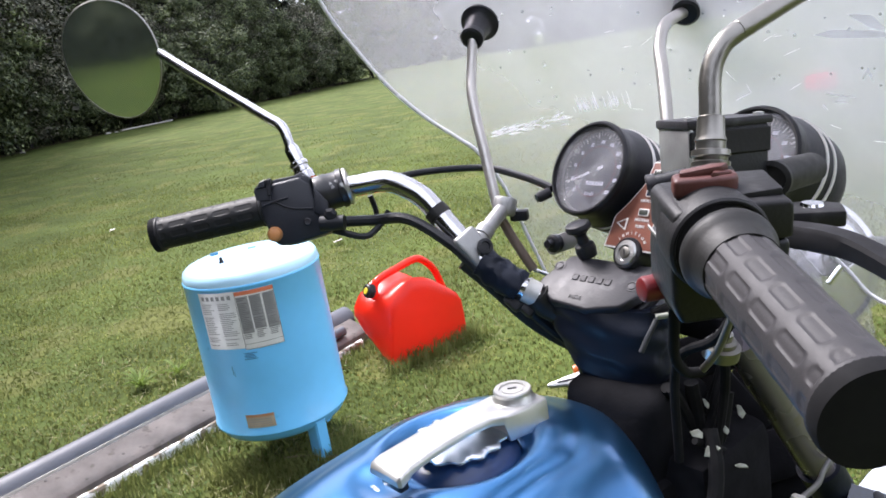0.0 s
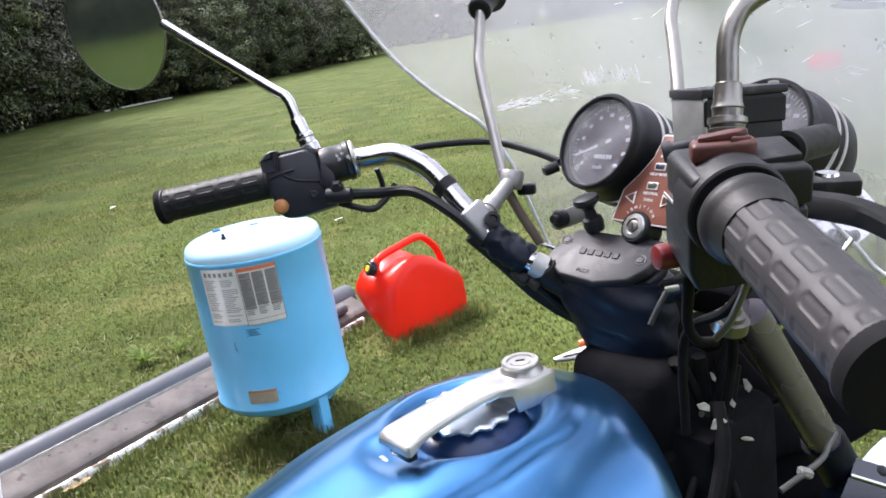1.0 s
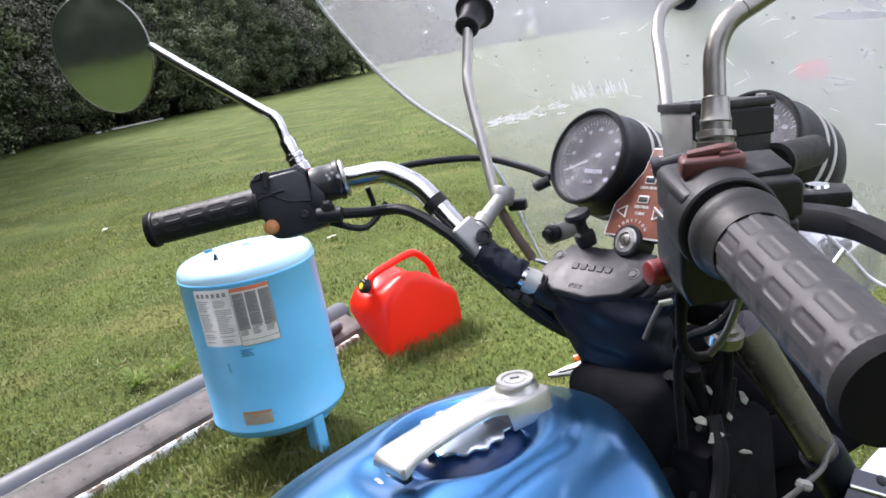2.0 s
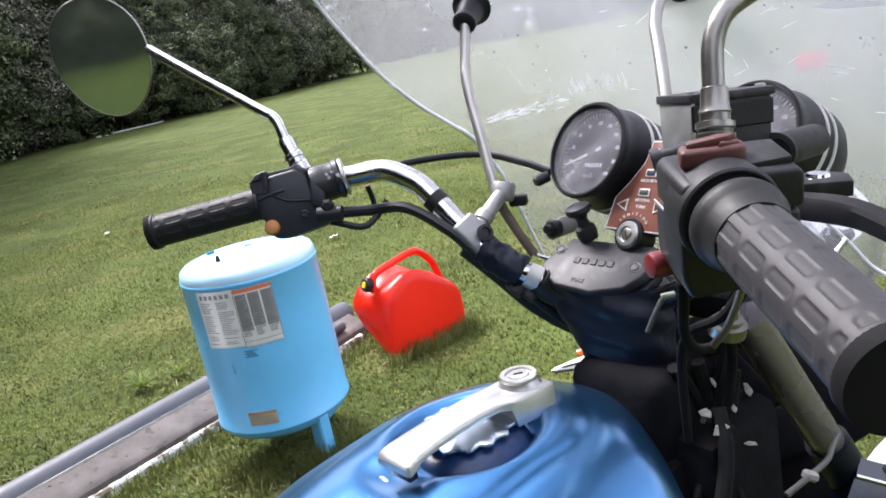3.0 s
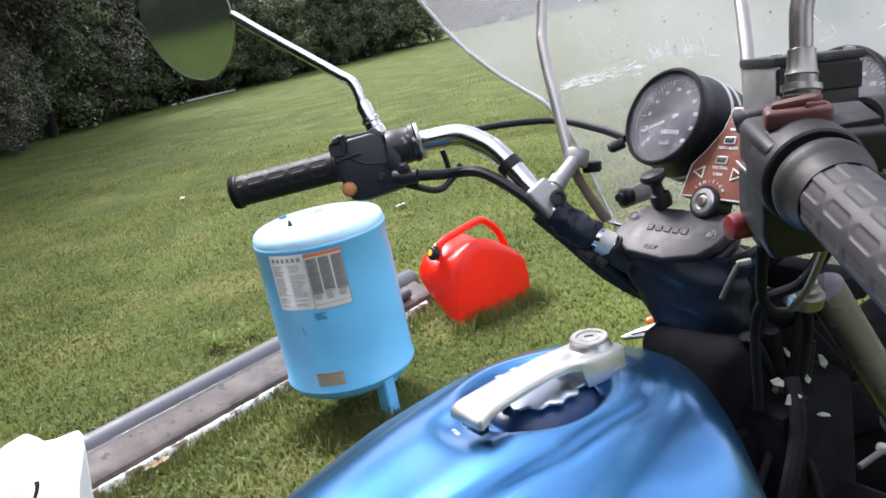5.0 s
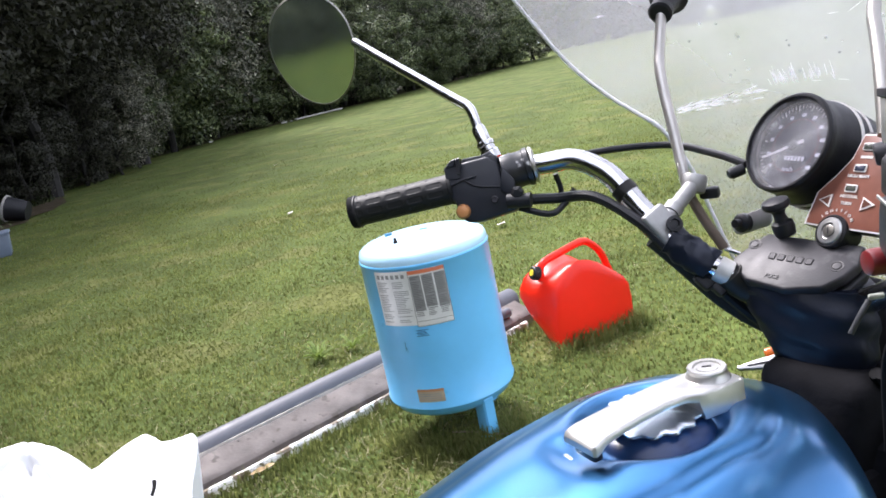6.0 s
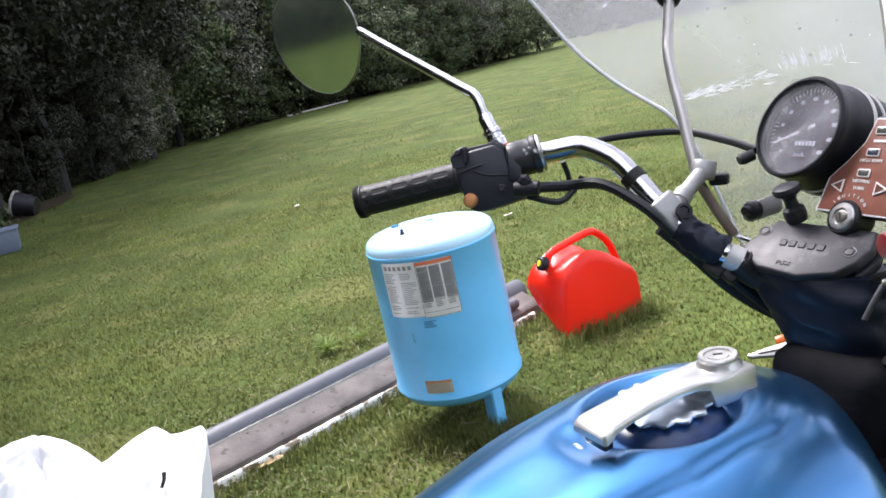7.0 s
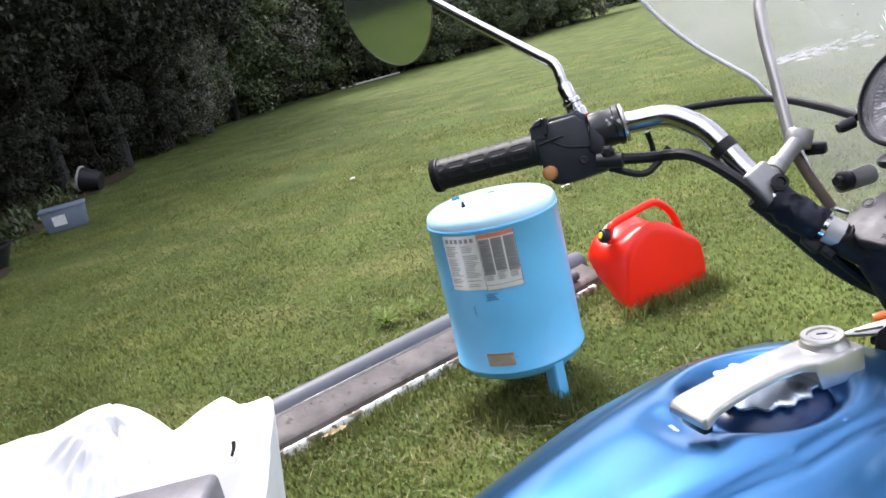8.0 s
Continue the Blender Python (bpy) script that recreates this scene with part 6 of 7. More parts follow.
# right controls, laid out along the throttle grip: x across, y ahead, z up
GD = (R_END - R_IN).normalized()
gx = (-GD).cross(Vector((0, 0, 1))).normalized()
RH = Matrix((gx, -GD, gx.cross(-GD))).transposed().to_4x4()
RH.translation = R_IN
RG = frame_of(R_IN, GD)
fl = lathe([(0.0140, -0.0105), (0.0195, -0.0095), (0.0210, -0.0075), (0.0216, -0.0045), (0.0212, -0.0015), (0.0198, 0.0004), (0.0188, 0.0030), (0.0180, 0.0070), (0.0172, 0.0120)], RG, 64)
part("throttle_flange", fl, RUBBER, bike, "round black throttle flange")
upper = prism([(-0.0200, -0.003), (-0.0200, 0.0150), (-0.0165, 0.0180), (0.004, 0.0180), (0.0325, 0.0160), (0.0345, 0.0130), (0.0345, -0.003)][::-1], 0.0405, RH @ pose(0, 0.0575, 0, 90), 0.0022, None, 3)
rh = part("right_switch_housing", upper, WORN_SHELL, bike, "worn black right switch housing")
lower = prism([(-0.0205, -0.0036), (0.0335, -0.0036), (0.0335, -0.020), (0.022, -0.034), (0.006, -0.041), (-0.0175, -0.041), (-0.0215, -0.030), (-0.0215, -0.012)], 0.0395, RH @ pose(0, 0.0570, 0, 90), 0.003, None, 3)
low = part("lower_shell", lower, BLACK, rh, "black lower half of the switch housing")
part("shell_lip", rbox((0.0010, 0.034, 0.0022), RH @ pose(-0.0207, 0.040, -0.0042, 0, 0, 2), 0.0004, 1), DULL, low, "pale seam edge")
barrel = lathe([(0.0165, -0.036), (0.0232, -0.036), (0.0236, -0.0165), (0.0232, -0.0140), (0.0222, -0.0130), (0.0212, -0.0130), (0.0204, -0.0145), (0.0150, -0.0140)], RG, 64)
part("throttle_drum", barrel, WORN_SHELL, rh, "round collar of the switch housing")
# raised pad to the right of the drum
part("housing_pad", prism([(0.005, 0.024), (0.032, 0.024), (0.0335, 0.050), (0.012, 0.055), (0.005, 0.050)], 0.0045, RH @ Matrix.Translation((0, 0, 0.0150)), 0.0012, None, 2), WORN_SHELL, rh)
KM = RH @ pose(0.0000, 0.0360, 0.0215, -4, 3, 0)
part("kill_switch", prism([(-0.0160, -0.0065), (0.0105, -0.0075), (0.0150, -0.0040), (0.0155, 0.0040), (0.0060, 0.0080), (-0.0135, 0.0065)], 0.0095, KM @ Matrix.Translation((0, 0, -0.004)), 0.0024, None, 3), RED_SWITCH, rh, "faded red kill switch rocker")
part("kill_switch_ridge", prism([(-0.013, -0.0030), (0.006, -0.0042), (0.011, -0.0010), (0.004, 0.0030), (-0.011, 0.0024)], 0.0042, KM @ pose(0.001, 0.001, 0.0048, 0, -6, 0), 0.0014, None, 2), RED_SWITCH, rh)
part("kill_switch_ridge", prism([(0.001, -0.0058), (0.0118, -0.0040), (0.0125, 0.0), (0.005, 0.0008)], 0.0035, KM @ pose(0.000, 0.0, 0.0042, 0, 5, 0), 0.0012, None, 2), RED_SWITCH, rh)
part("starter_button", lathe([(0.0070, -0.006), (0.0070, 0.004), (0.0062, 0.0058), (0.0050, 0.0064), (0, 0.0064)], frame_of(Vector((0.1295, 0.420, 1.0385)), (-1, -0.25, 0.05)), 24), RED_BUTTON, rh, "dark red starter button")
st = part("switch_stub", tube([(0.1395, 0.4358, 1.0895), (0.1560, 0.4315, 1.0922)], 0.0046, 14, 3), BLACK, rh)
part("stub_cap", lathe([(0.0058, -0.001), (0.0058, 0.003), (0.005, 0.004), (0, 0.004)], frame_of((0.1395, 0.4358, 1.0895), (-1, 0.2, -0.15)), 16), WORN, st)
# cable guide under the housing and the bent throttle cable pipes
part("cable_guide", rbox((0.027, 0.012, 0.008), RH @ pose(-0.002, 0.050, -0.0455, 0, 6, 0), 0.002, 2), mat("dusty_bracket", (0.030, 0.028, 0.026), 0.6, 0.2, 0.3, 60), rh, "dusty cable guide plate")
part("throttle_pipe", tube([(0.172, 0.412, 1.034), (0.169, 0.4174, 1.018), (0.1645, 0.4313, 0.9928), (0.158, 0.4395, 0.9790)], 0.0021, 12, 6), STEEL, rh, "bent metal throttle cable pipe")
part("throttle_pipe", tube([(0.1385, 0.412, 1.030), (0.1384, 0.4167, 1.0178), (0.1410, 0.4312, 0.9939), (0.1480, 0.4380, 0.9800), (0.1590, 0.4410, 0.9770)], 0.0030, 12, 6), DEAD_BLACK, rh)
# brake reservoir
RFL, RFR, RBL = Vector((0.1818, 0.5141, 1.1088)), Vector((0.2407, 0.5292, 1.1029)), Vector((0.1757, 0.5598, 1.1062))
bx = (RFR - RFL).normalized()
bz = bx.cross(RBL - RFL).normalized()
BM = Matrix((bx, bz.cross(bx), bz)).transposed().to_4x4()
BM.translation = RFL
body = prism([(0.002, 0.001), (0.059, 0.001), (0.059, 0.043), (0.006, 0.043)], 0.056, BM @ Matrix.Translation((0, 0, -0.061)), 0.0016, None, 2)
res = part("brake_reservoir", body, BLACK, bike, "square black brake fluid reservoir")
part("reservoir_lid", prism([(0.0, -0.001), (0.061, -0.001), (0.061, 0.045), (0.004, 0.045)], 0.0055, BM @ Matrix.Translation((0, 0, -0.0055)), 0.0012, None, 2), WORN, res, "worn grey reservoir lid")
part("lid_skirt", rbox((0.0575, 0.003, 0.016), BM @ pose(0.031, 0.0005, -0.015), 0.001, 1), WORN_SHELL, res)
# grey plate over the black side, its colour carrying the light there
part("lit_side_plate", prism([(0, 0), (0.043, 0), (0.041, -0.030), (0.020, -0.043), (0.0, -0.034)], 0.0035, BM @ pose(0.0015, 0.0005, -0.003, 0, 0, 85) @ pose(0, 0, 0, 90), 0.001), DULL, res, "grey plate for the lit side of the reservoir")
for x, y in ((0.006, 0.006), (0.055, 0.006)):
    part("lid_screw", lathe([(0.0035, 0), (0.0033, 0.0016), (0.0012, 0.002), (0, 0.0014)], BM @ Matrix.Translation((x, y, 0)), 14), DULL, res)
part("master_cylinder", tube([(0.2385, 0.529, 1.0610), (0.262, 0.553, 1.0575), (0.2845, 0.577, 1.0535)], 0.0112, 22, 3), RUBBER, res, "black rubber master cylinder boot")
part("cylinder_mouth", lathe([(0.0118, -0.002), (0.0126, 0.0), (0.0126, 0.004), (0.0095, 0.005), (0.0085, 0.001), (0, 0.001)], frame_of((0.2385, 0.529, 1.061), (-0.6, -0.75, 0.05)), 22), RUBBER, res)
# brake lever: a flat blade that widens from the pivot block
blade = [(0.2180, 0.4860, 1.0400, 0.0070), (0.2265, 0.4680, 1.0400, 0.0080), (0.2345, 0.4490, 1.0405, 0.0080), (0.2425, 0.4324, 1.0385, 0.0070), (0.2488, 0.4102, 1.0335, 0.0062), (0.2522, 0.3950, 1.0290, 0.0058), (0.2562, 0.3662, 1.0240, 0.0060), (0.2610, 0.340, 1.0185, 0.0062), (0.2660, 0.300, 1.012, 0.0062), (0.2690, 0.272, 1.009, 0.0064)]
secs = []
path = smooth_path([Vector(p[:3]) for p in blade], 5)
for i, p in enumerate(path):
    d = (path[min(i + 1, len(path) - 1)] - path[max(i - 1, 0)]).normalized()
    sd = d.cross(Vector((0, 0, 1))).normalized()
    up = sd.cross(d)
    hh = float(np.interp(i / (len(path) - 1) * (len(blade) - 1), range(len(blade)), [q[3] for q in blade]))
    secs.append([p + sd * x + up * z for x, z in ((0.0058, -hh * 0.8), (0.0064, -hh * 0.5), (0.0064, hh * 0.50), (0.0050, hh * 0.85), (-0.0042, hh * 0.92), (-0.0058, hh * 0.7), (-0.0064, -hh * 0.5), (-0.0056, -hh * 0.8))])
lv = part("brake_lever", loft(secs), mat("lever_black", (0.012, 0.012, 0.014), 0.58, 0.0, 0.3, 50, spec=0.22, bump=0.05), bike, "black front brake lever", angle=0.5)
part("lever_block", prism([(-0.025, -0.010), (0.020, -0.014), (0.0235, 0.004), (0.012, 0.014), (-0.025, 0.014)], 0.010, frame_of((0.2375, 0.4860, 1.0415), (0.05, -0.05, 1), (1, -0.12, -0.25)), 0.0018, None, 2), WORN_SHELL, lv, "worn black pivot block")
part("pivot_bolt", lathe([(0.0066, 0), (0.0070, 0.0012), (0.0062, 0.0030), (0.0020, 0.0036), (0, 0.0030)], frame_of((0.2441, 0.4875, 1.0500), (0.1, -0.05, 1)), 20), CHROME, lv, "bright pivot bolt")
rmir = part("right_mirror", tube([(0.1712, 0.443, 1.0914), (0.1757, 0.4502, 1.1182), (0.1794, 0.4559, 1.1393), (0.1866, 0.4595, 1.1525), (0.1973, 0.4634, 1.1590), (0.2125, 0.4692, 1.1645), (0.33, 0.52, 1.207), (0.42, 0.56, 1.25)], 0.0058, 18, 8), STEEL, bike, "bent steel mirror stem")
SN = Vector((0.0042, 0.0067, 0.0250)).normalized()
part("stem_nut", lathe([(0.0100, -0.0085), (0.0102, -0.0055), (0.0088, -0.0048), (0.0090, -0.0030), (0.0102, -0.0022), (0.0100, 0.0008), (0.0078, 0.0014), (0.0078, 0.0052), (0.0084, 0.0060), (0.0074, 0.0090), (0.0070, 0.0185), (0.0060, 0.0192)], frame_of((0.1730, 0.4452, 1.1000), SN), 24), STEEL, rmir, "stepped steel stem nut")
part("stem_boot", lathe([(0.0118, -0.024), (0.0118, -0.010), (0.0106, -0.008)], frame_of((0.1730, 0.4452, 1.1000), SN), 20), RUBBER, rmir)
rg = frame_of((0.46, 0.59, 1.28), (-0.3, -0.95, 0), (1, 0, 0))
part("mirror_shell", lathe([(0.02, -0.02), (0.05, -0.012), (0.058, 0), (0.056, 0.003), (0, 0.003)], rg, 32), CHROME, rmir, "chrome mirror head")

# headlight in front of the gauges, steering stem nut and small fittings
HL = frame_of((0.4542, 0.9957, 0.8352), SF.to_3x3() @ Vector((1, 0, -0.05)))
hl = part("headlight", lathe([(0.0, -0.085), (0.045, -0.080), (0.075, -0.055), (0.086, -0.02), (0.087, 0.0), (0.092, 0.002), (0.094, 0.012), (0.090, 0.022), (0.084, 0.024)], HL, 48), CHROME, bike, "chrome headlight shell")
part("lens", lathe([(0.084, 0.020), (0.06, 0.030), (0.03, 0.035), (0, 0.036)], HL, 48), GLASS, hl, "clear headlight lens")
part("steering_nut", lathe([(0.015, -0.010), (0.015, 0.0), (0.011, 0.001), (0.011, 0.005), (0.007, 0.006), (0.007, 0.012), (0.004, 0.014), (0, 0.014)], frame_of((0.2310, 0.630, 0.9060), (0.15, -0.25, 1)), 28), STEEL, bike, "bright steering stem nut")
part("hose_clip", tube([(0.3093, 0.6101, 0.9534), (0.3211, 0.6132, 0.9642)], 0.0022, 12, 2), CHROME, bike, "bright chrome hose clip")
tab = part("boot_tab", rbox((0.011, 0.004, 0.0045), frame_of((0.1790, 0.606, 0.9485), (0, -0.4, 1), (1, 0, 0.1)), 0.001, 1), TAB, bike, "small grey latch tab")
part("tab_rod", tube([(0.1581, 0.5992, 0.9238), (0.1660, 0.6020, 0.936), (0.1740, 0.6055, 0.9463)], 0.0022, 10, 3), mat("dull_rod", (0.025, 0.028, 0.034), 0.5, 0.2), tab)

# cables
def cable(pts, r, name="cable", m=None):
    return part(name, tube(pts, r, 10, 7), m or BLACK, bike)


cable([(-0.105, 0.825, 1.02), (-0.06, 0.835, 1.013), (-0.02, 0.815, 1.012), (0.02, 0.79, 0.985), (0.045, 0.78, 0.955), (0.075, 0.772, 0.925), (0.105, 0.776, 0.888), (0.14, 0.778, 0.85)], 0.0058)
cable([(-0.10, 0.82, 1.012), (-0.07, 0.822, 1.0), (-0.055, 0.83, 1.005), (-0.04, 0.835, 1.02)], 0.0035)
cable([(-0.06, 0.86, 1.035), (-0.057, 0.862, 1.018), (-0.058, 0.86, 1.004)], 0.003)
cable([(-0.075, 0.90, 1.035), (-0.02, 0.955, 1.037), (0.065, 0.965, 1.03), (0.11, 0.90, 1.022), (0.135, 0.85, 1.014)], 0.0042)
cable([(0.030, 0.79, 0.965), (0.058, 0.79, 0.932), (0.088, 0.785, 0.896), (0.118, 0.782, 0.870), (0.15, 0.778, 0.85)], 0.0080, "wiring_sleeve")
cable([(0.082, 0.789, 0.897), (0.094, 0.785, 0.884), (0.106, 0.78, 0.872)], 0.0022)
wrap = tube([(0.050, 0.786, 0.963), (0.066, 0.775, 0.948), (0.083, 0.768, 0.936)], 0.0160, 30, 12)
for v in wrap.verts:  # crinkled layers
    v.co += Vector((noise.noise(v.co * 95), noise.noise(v.co * 95 + Vector((5, 0, 0))), noise.noise(v.co * 130 + Vector((0, 7, 0))))) * 0.0034
part("tape_wrap", wrap, BOOT, bike, "black tape wrapped round the bar")
part("tape_wrap", tube([(0.096, 0.764, 0.928), (0.11, 0.765, 0.912), (0.15, 0.755, 0.893)], 0.0142, 16, 4), RUBBER, bike, "black tape wrapped round the bar")
for p in ((0.078, 0.768, 0.936), (0.074, 0.768, 0.923), (0.086, 0.766, 0.916)):
    part("cable_tie", rbox((0.016, 0.012, 0.02), frame_of(p, CD), 0.004, 2), BLACK, bike)
part("bar_band", tube([(0.008, 0.819, 1.017), (0.014, 0.815, 1.009)], 0.0128, 18, 2), RUBBER, bike, "black rubber band round the bar")
part("bar_clamp", tube([(0.086, 0.7665, 0.9345), (0.097, 0.764, 0.927)], 0.0129, 18, 2), mat("silver_tape", (0.46, 0.46, 0.45), 0.45, 0.25, 0.2, 60), bike, "dull grey bar clip")

# front fork, wheel, engine, stand
FD = Vector((0.079, 0.041, -0.158)).normalized()
forkR = Vector((0.278, 0.702, 0.862))
off = SF.to_3x3() @ Vector((0, 0.17, 0))
for k, o in enumerate((Vector(), off)):
    a = forkR + o - FD * 0.02
    f = part("fork_leg", tube([a, a + FD * 0.17, a + FD * 0.22], 0.0175, 24, 3), FORK, bike, "worn chrome fork tube")
    part("fork_slider", tube([a + FD * 0.195, a + FD * 0.26, a + FD * 0.62], 0.022, 20, 3), BOOT, f, "dark painted fork slider")
yoke = bmesh.new()
rbox((0.06, 0.20, 0.028), frame_of(forkR + off / 2 + Vector((0.03, 0.05, 0.0)), (0.25, 0.1, 1), SF.to_3x3() @ Vector((1, 0, 0))), 0.008, 2, yoke)
part("fork_yoke", yoke, ENGINE, bike)
axle = forkR + off / 2 + FD * 0.62 + Vector((0.0, -0.05, 0))
axle.z = 0.275
fwd = SF.to_3x3() @ Vector((1, 0, 0))
side = SF.to_3x3() @ Vector((0, 1, 0))
wm = frame_of(axle + fwd * 0.05, side)
wheel = part("front_wheel", lathe([(0.18, -0.04), (0.205, -0.045), (0.24, -0.048), (0.265, -0.035), (0.278, -0.012), (0.278, 0.012), (0.265, 0.035), (0.24, 0.048), (0.205, 0.045), (0.18, 0.04), (0.18, -0.04)], wm, 56), RUBBER, bike, "black front tyre")
part("rim", lathe([(0.17, -0.03), (0.204, -0.036), (0.204, 0.036), (0.17, 0.03), (0.17, -0.03)], wm, 48), ALU, wheel)
part("hub", lathe([(0.0, -0.06), (0.05, -0.055), (0.045, 0.0), (0.05, 0.055), (0, 0.06)], wm, 24), ALU, wheel)
for i in range(5):
    a = 2 * math.pi * i / 5
    part("spoke", rbox((0.16, 0.03, 0.02), wm @ pose(0.12 * math.cos(a), 0.12 * math.sin(a), 0, 0, 0, math.degrees(a)), 0.005, 1), ALU, wheel)
bm = bmesh.new()
rows = []
for i in range(24):
    a = radians(20 + 150 * i / 23)
    rows.append([bm.verts.new(wm @ Vector((0.302 * math.cos(a) * (1 - 0.06 * (abs(y) / 0.075) ** 2), -0.302 * math.sin(a) * (1 - 0.06 * (abs(y) / 0.075) ** 2) * (-1 if (wm.to_3x3() @ Vector((0, 1, 0))).z > 0 else 1), y))) for y in np.linspace(-0.036, 0.050, 13)])
for p, q in zip(rows, rows[1:]):
    for k in range(12):
        bm.faces.new((p[k], p[k + 1], q[k + 1], q[k]))
fen = part("front_fender", bm, CHROME, bike, "polished chrome front fender")
fen.modifiers.new("thick", "SOLIDIFY").thickness = 0.003
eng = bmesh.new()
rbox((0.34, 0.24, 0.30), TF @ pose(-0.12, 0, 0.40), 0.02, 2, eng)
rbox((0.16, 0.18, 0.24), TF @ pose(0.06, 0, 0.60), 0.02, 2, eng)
engine = part("engine", eng, ENGINE, bike, "black engine block with shade put into its colour")
# blocks added to fill the shaded space behind the fork
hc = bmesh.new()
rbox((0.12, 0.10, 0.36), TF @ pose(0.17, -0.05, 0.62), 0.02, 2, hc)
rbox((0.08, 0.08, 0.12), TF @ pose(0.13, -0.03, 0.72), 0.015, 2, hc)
part("dark_filler_block", hc, ENGINE, bike, "dark filler block for the shade behind the fork")
frm = tube([TW(0.16, -0.03, 0.80), TW(0.12, -0.05, 0.70), TW(0.16, -0.09, 0.50), TW(0.10, -0.09, 0.28), TW(-0.3, -0.09, 0.26)], 0.016, 12, 5)
part("frame_tube", frm, ENGINE, bike)
frm = tube([TW(0.16, 0.03, 0.80), TW(0.12, 0.05, 0.70), TW(0.16, 0.09, 0.50), TW(0.10, 0.09, 0.28), TW(-0.3, 0.09, 0.26)], 0.016, 12, 5)
part("frame_tube", frm, ENGINE, bike)
rnd = random.Random(31)
sight = Vector((0.27, 0.82, -0.47)).normalized()
# dark plates added square to the view, closing the shaded gaps
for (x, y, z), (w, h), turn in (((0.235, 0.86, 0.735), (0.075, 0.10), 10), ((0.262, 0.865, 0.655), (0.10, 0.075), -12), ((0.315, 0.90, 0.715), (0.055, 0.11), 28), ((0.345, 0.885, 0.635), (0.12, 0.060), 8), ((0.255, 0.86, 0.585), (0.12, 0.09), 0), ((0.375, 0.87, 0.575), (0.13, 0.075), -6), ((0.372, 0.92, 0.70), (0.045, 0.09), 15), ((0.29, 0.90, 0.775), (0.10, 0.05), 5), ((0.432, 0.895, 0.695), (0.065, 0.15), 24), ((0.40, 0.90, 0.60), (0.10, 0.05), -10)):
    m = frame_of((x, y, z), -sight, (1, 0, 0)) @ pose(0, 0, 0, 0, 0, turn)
    part("dark_filler_plate", rbox((w, h, 0.022), m, 0.006, 2), ENGINE, bike)
# random dark tubes added to break up the filled-in shade
rnd = random.Random(17)
for i in range(13):
    y0 = -0.11 + 0.05 * rnd.random()
    a0 = TW(0.10 + 0.10 * rnd.random(), y0 + 0.02, 0.86 - 0.05 * rnd.random())
    a1 = TW(0.08 + 0.012 * i, y0 - 0.01 + 0.05 * rnd.random(), 0.76 - 0.05 * rnd.random())
    a2 = TW(0.04 + 0.018 * i, y0 + 0.06 * rnd.random(), 0.62)
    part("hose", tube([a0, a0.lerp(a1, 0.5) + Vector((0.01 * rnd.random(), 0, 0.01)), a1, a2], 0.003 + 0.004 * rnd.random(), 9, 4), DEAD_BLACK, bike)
# box added where lit grass showed in a dark gap
part("neck_filler", rbox((0.10, 0.11, 0.10), TF @ pose(0.145, -0.005, 0.80, 0, 8, 0), 0.02, 3), ENGINE, bike, "black filler box for the dark gap at the steering neck")
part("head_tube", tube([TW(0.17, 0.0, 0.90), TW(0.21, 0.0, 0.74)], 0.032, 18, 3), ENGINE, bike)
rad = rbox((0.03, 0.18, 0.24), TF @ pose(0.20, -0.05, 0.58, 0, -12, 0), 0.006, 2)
radi = part("radiator", rad, ENGINE, bike, "black radiator")
for i in range(9):
    part("radiator_slat", rbox((0.006, 0.17, 0.010), TF @ pose(0.182 - 0.006 * (i - 4) * 0.9, -0.05, 0.58 - 0.026 * (i - 4), 0, -12, 0), 0.002, 1), BLACK, radi)
for s in (-1, 1):
    part("stand_leg", tube([TW(-0.2, 0.08 * s, 0.30), TW(-0.22, 0.13 * s, 0.12), TW(-0.22, 0.16 * s, 0.0)], 0.014, 12, 3), ENGINE, bike)
cable([TW(0.15, -0.02, 0.84), TW(0.14, -0.10, 0.74), TW(0.12, -0.12, 0.62)], 0.004, "cable", DEAD_BLACK)
cable([(0.20, 0.43, 1.05), (0.215, 0.52, 0.99), (0.23, 0.62, 0.92), (0.24, 0.66, 0.85), (0.22, 0.66, 0.75)], 0.0045, "cable", DEAD_BLACK)
cable([(0.205, 0.45, 1.04), (0.205, 0.55, 0.95), (0.19, 0.62, 0.90), (0.19, 0.64, 0.80)], 0.0040, "cable", DEAD_BLACK)
zip_c = [Vector((0.3555, 0.718, 0.7295)), Vector((0.339, 0.696, 0.733)), Vector((0.314, 0.654, 0.748)), Vector((0.279, 0.610, 0.766)), Vector((0.253, 0.597, 0.761))]
part("grey_cable", tube(zip_c, 0.0027, 10, 6), mat("grey_cable", (0.060, 0.058, 0.058), 0.5), bike, "thin grey cable tied to the fork")
part("tie", rbox((0.012, 0.010, 0.008), frame_of(zip_c[3], (0.4, 0.2, 0.9)), 0.002, 1), mat("tie_grey", (0.25, 0.245, 0.23), 0.5), bike)
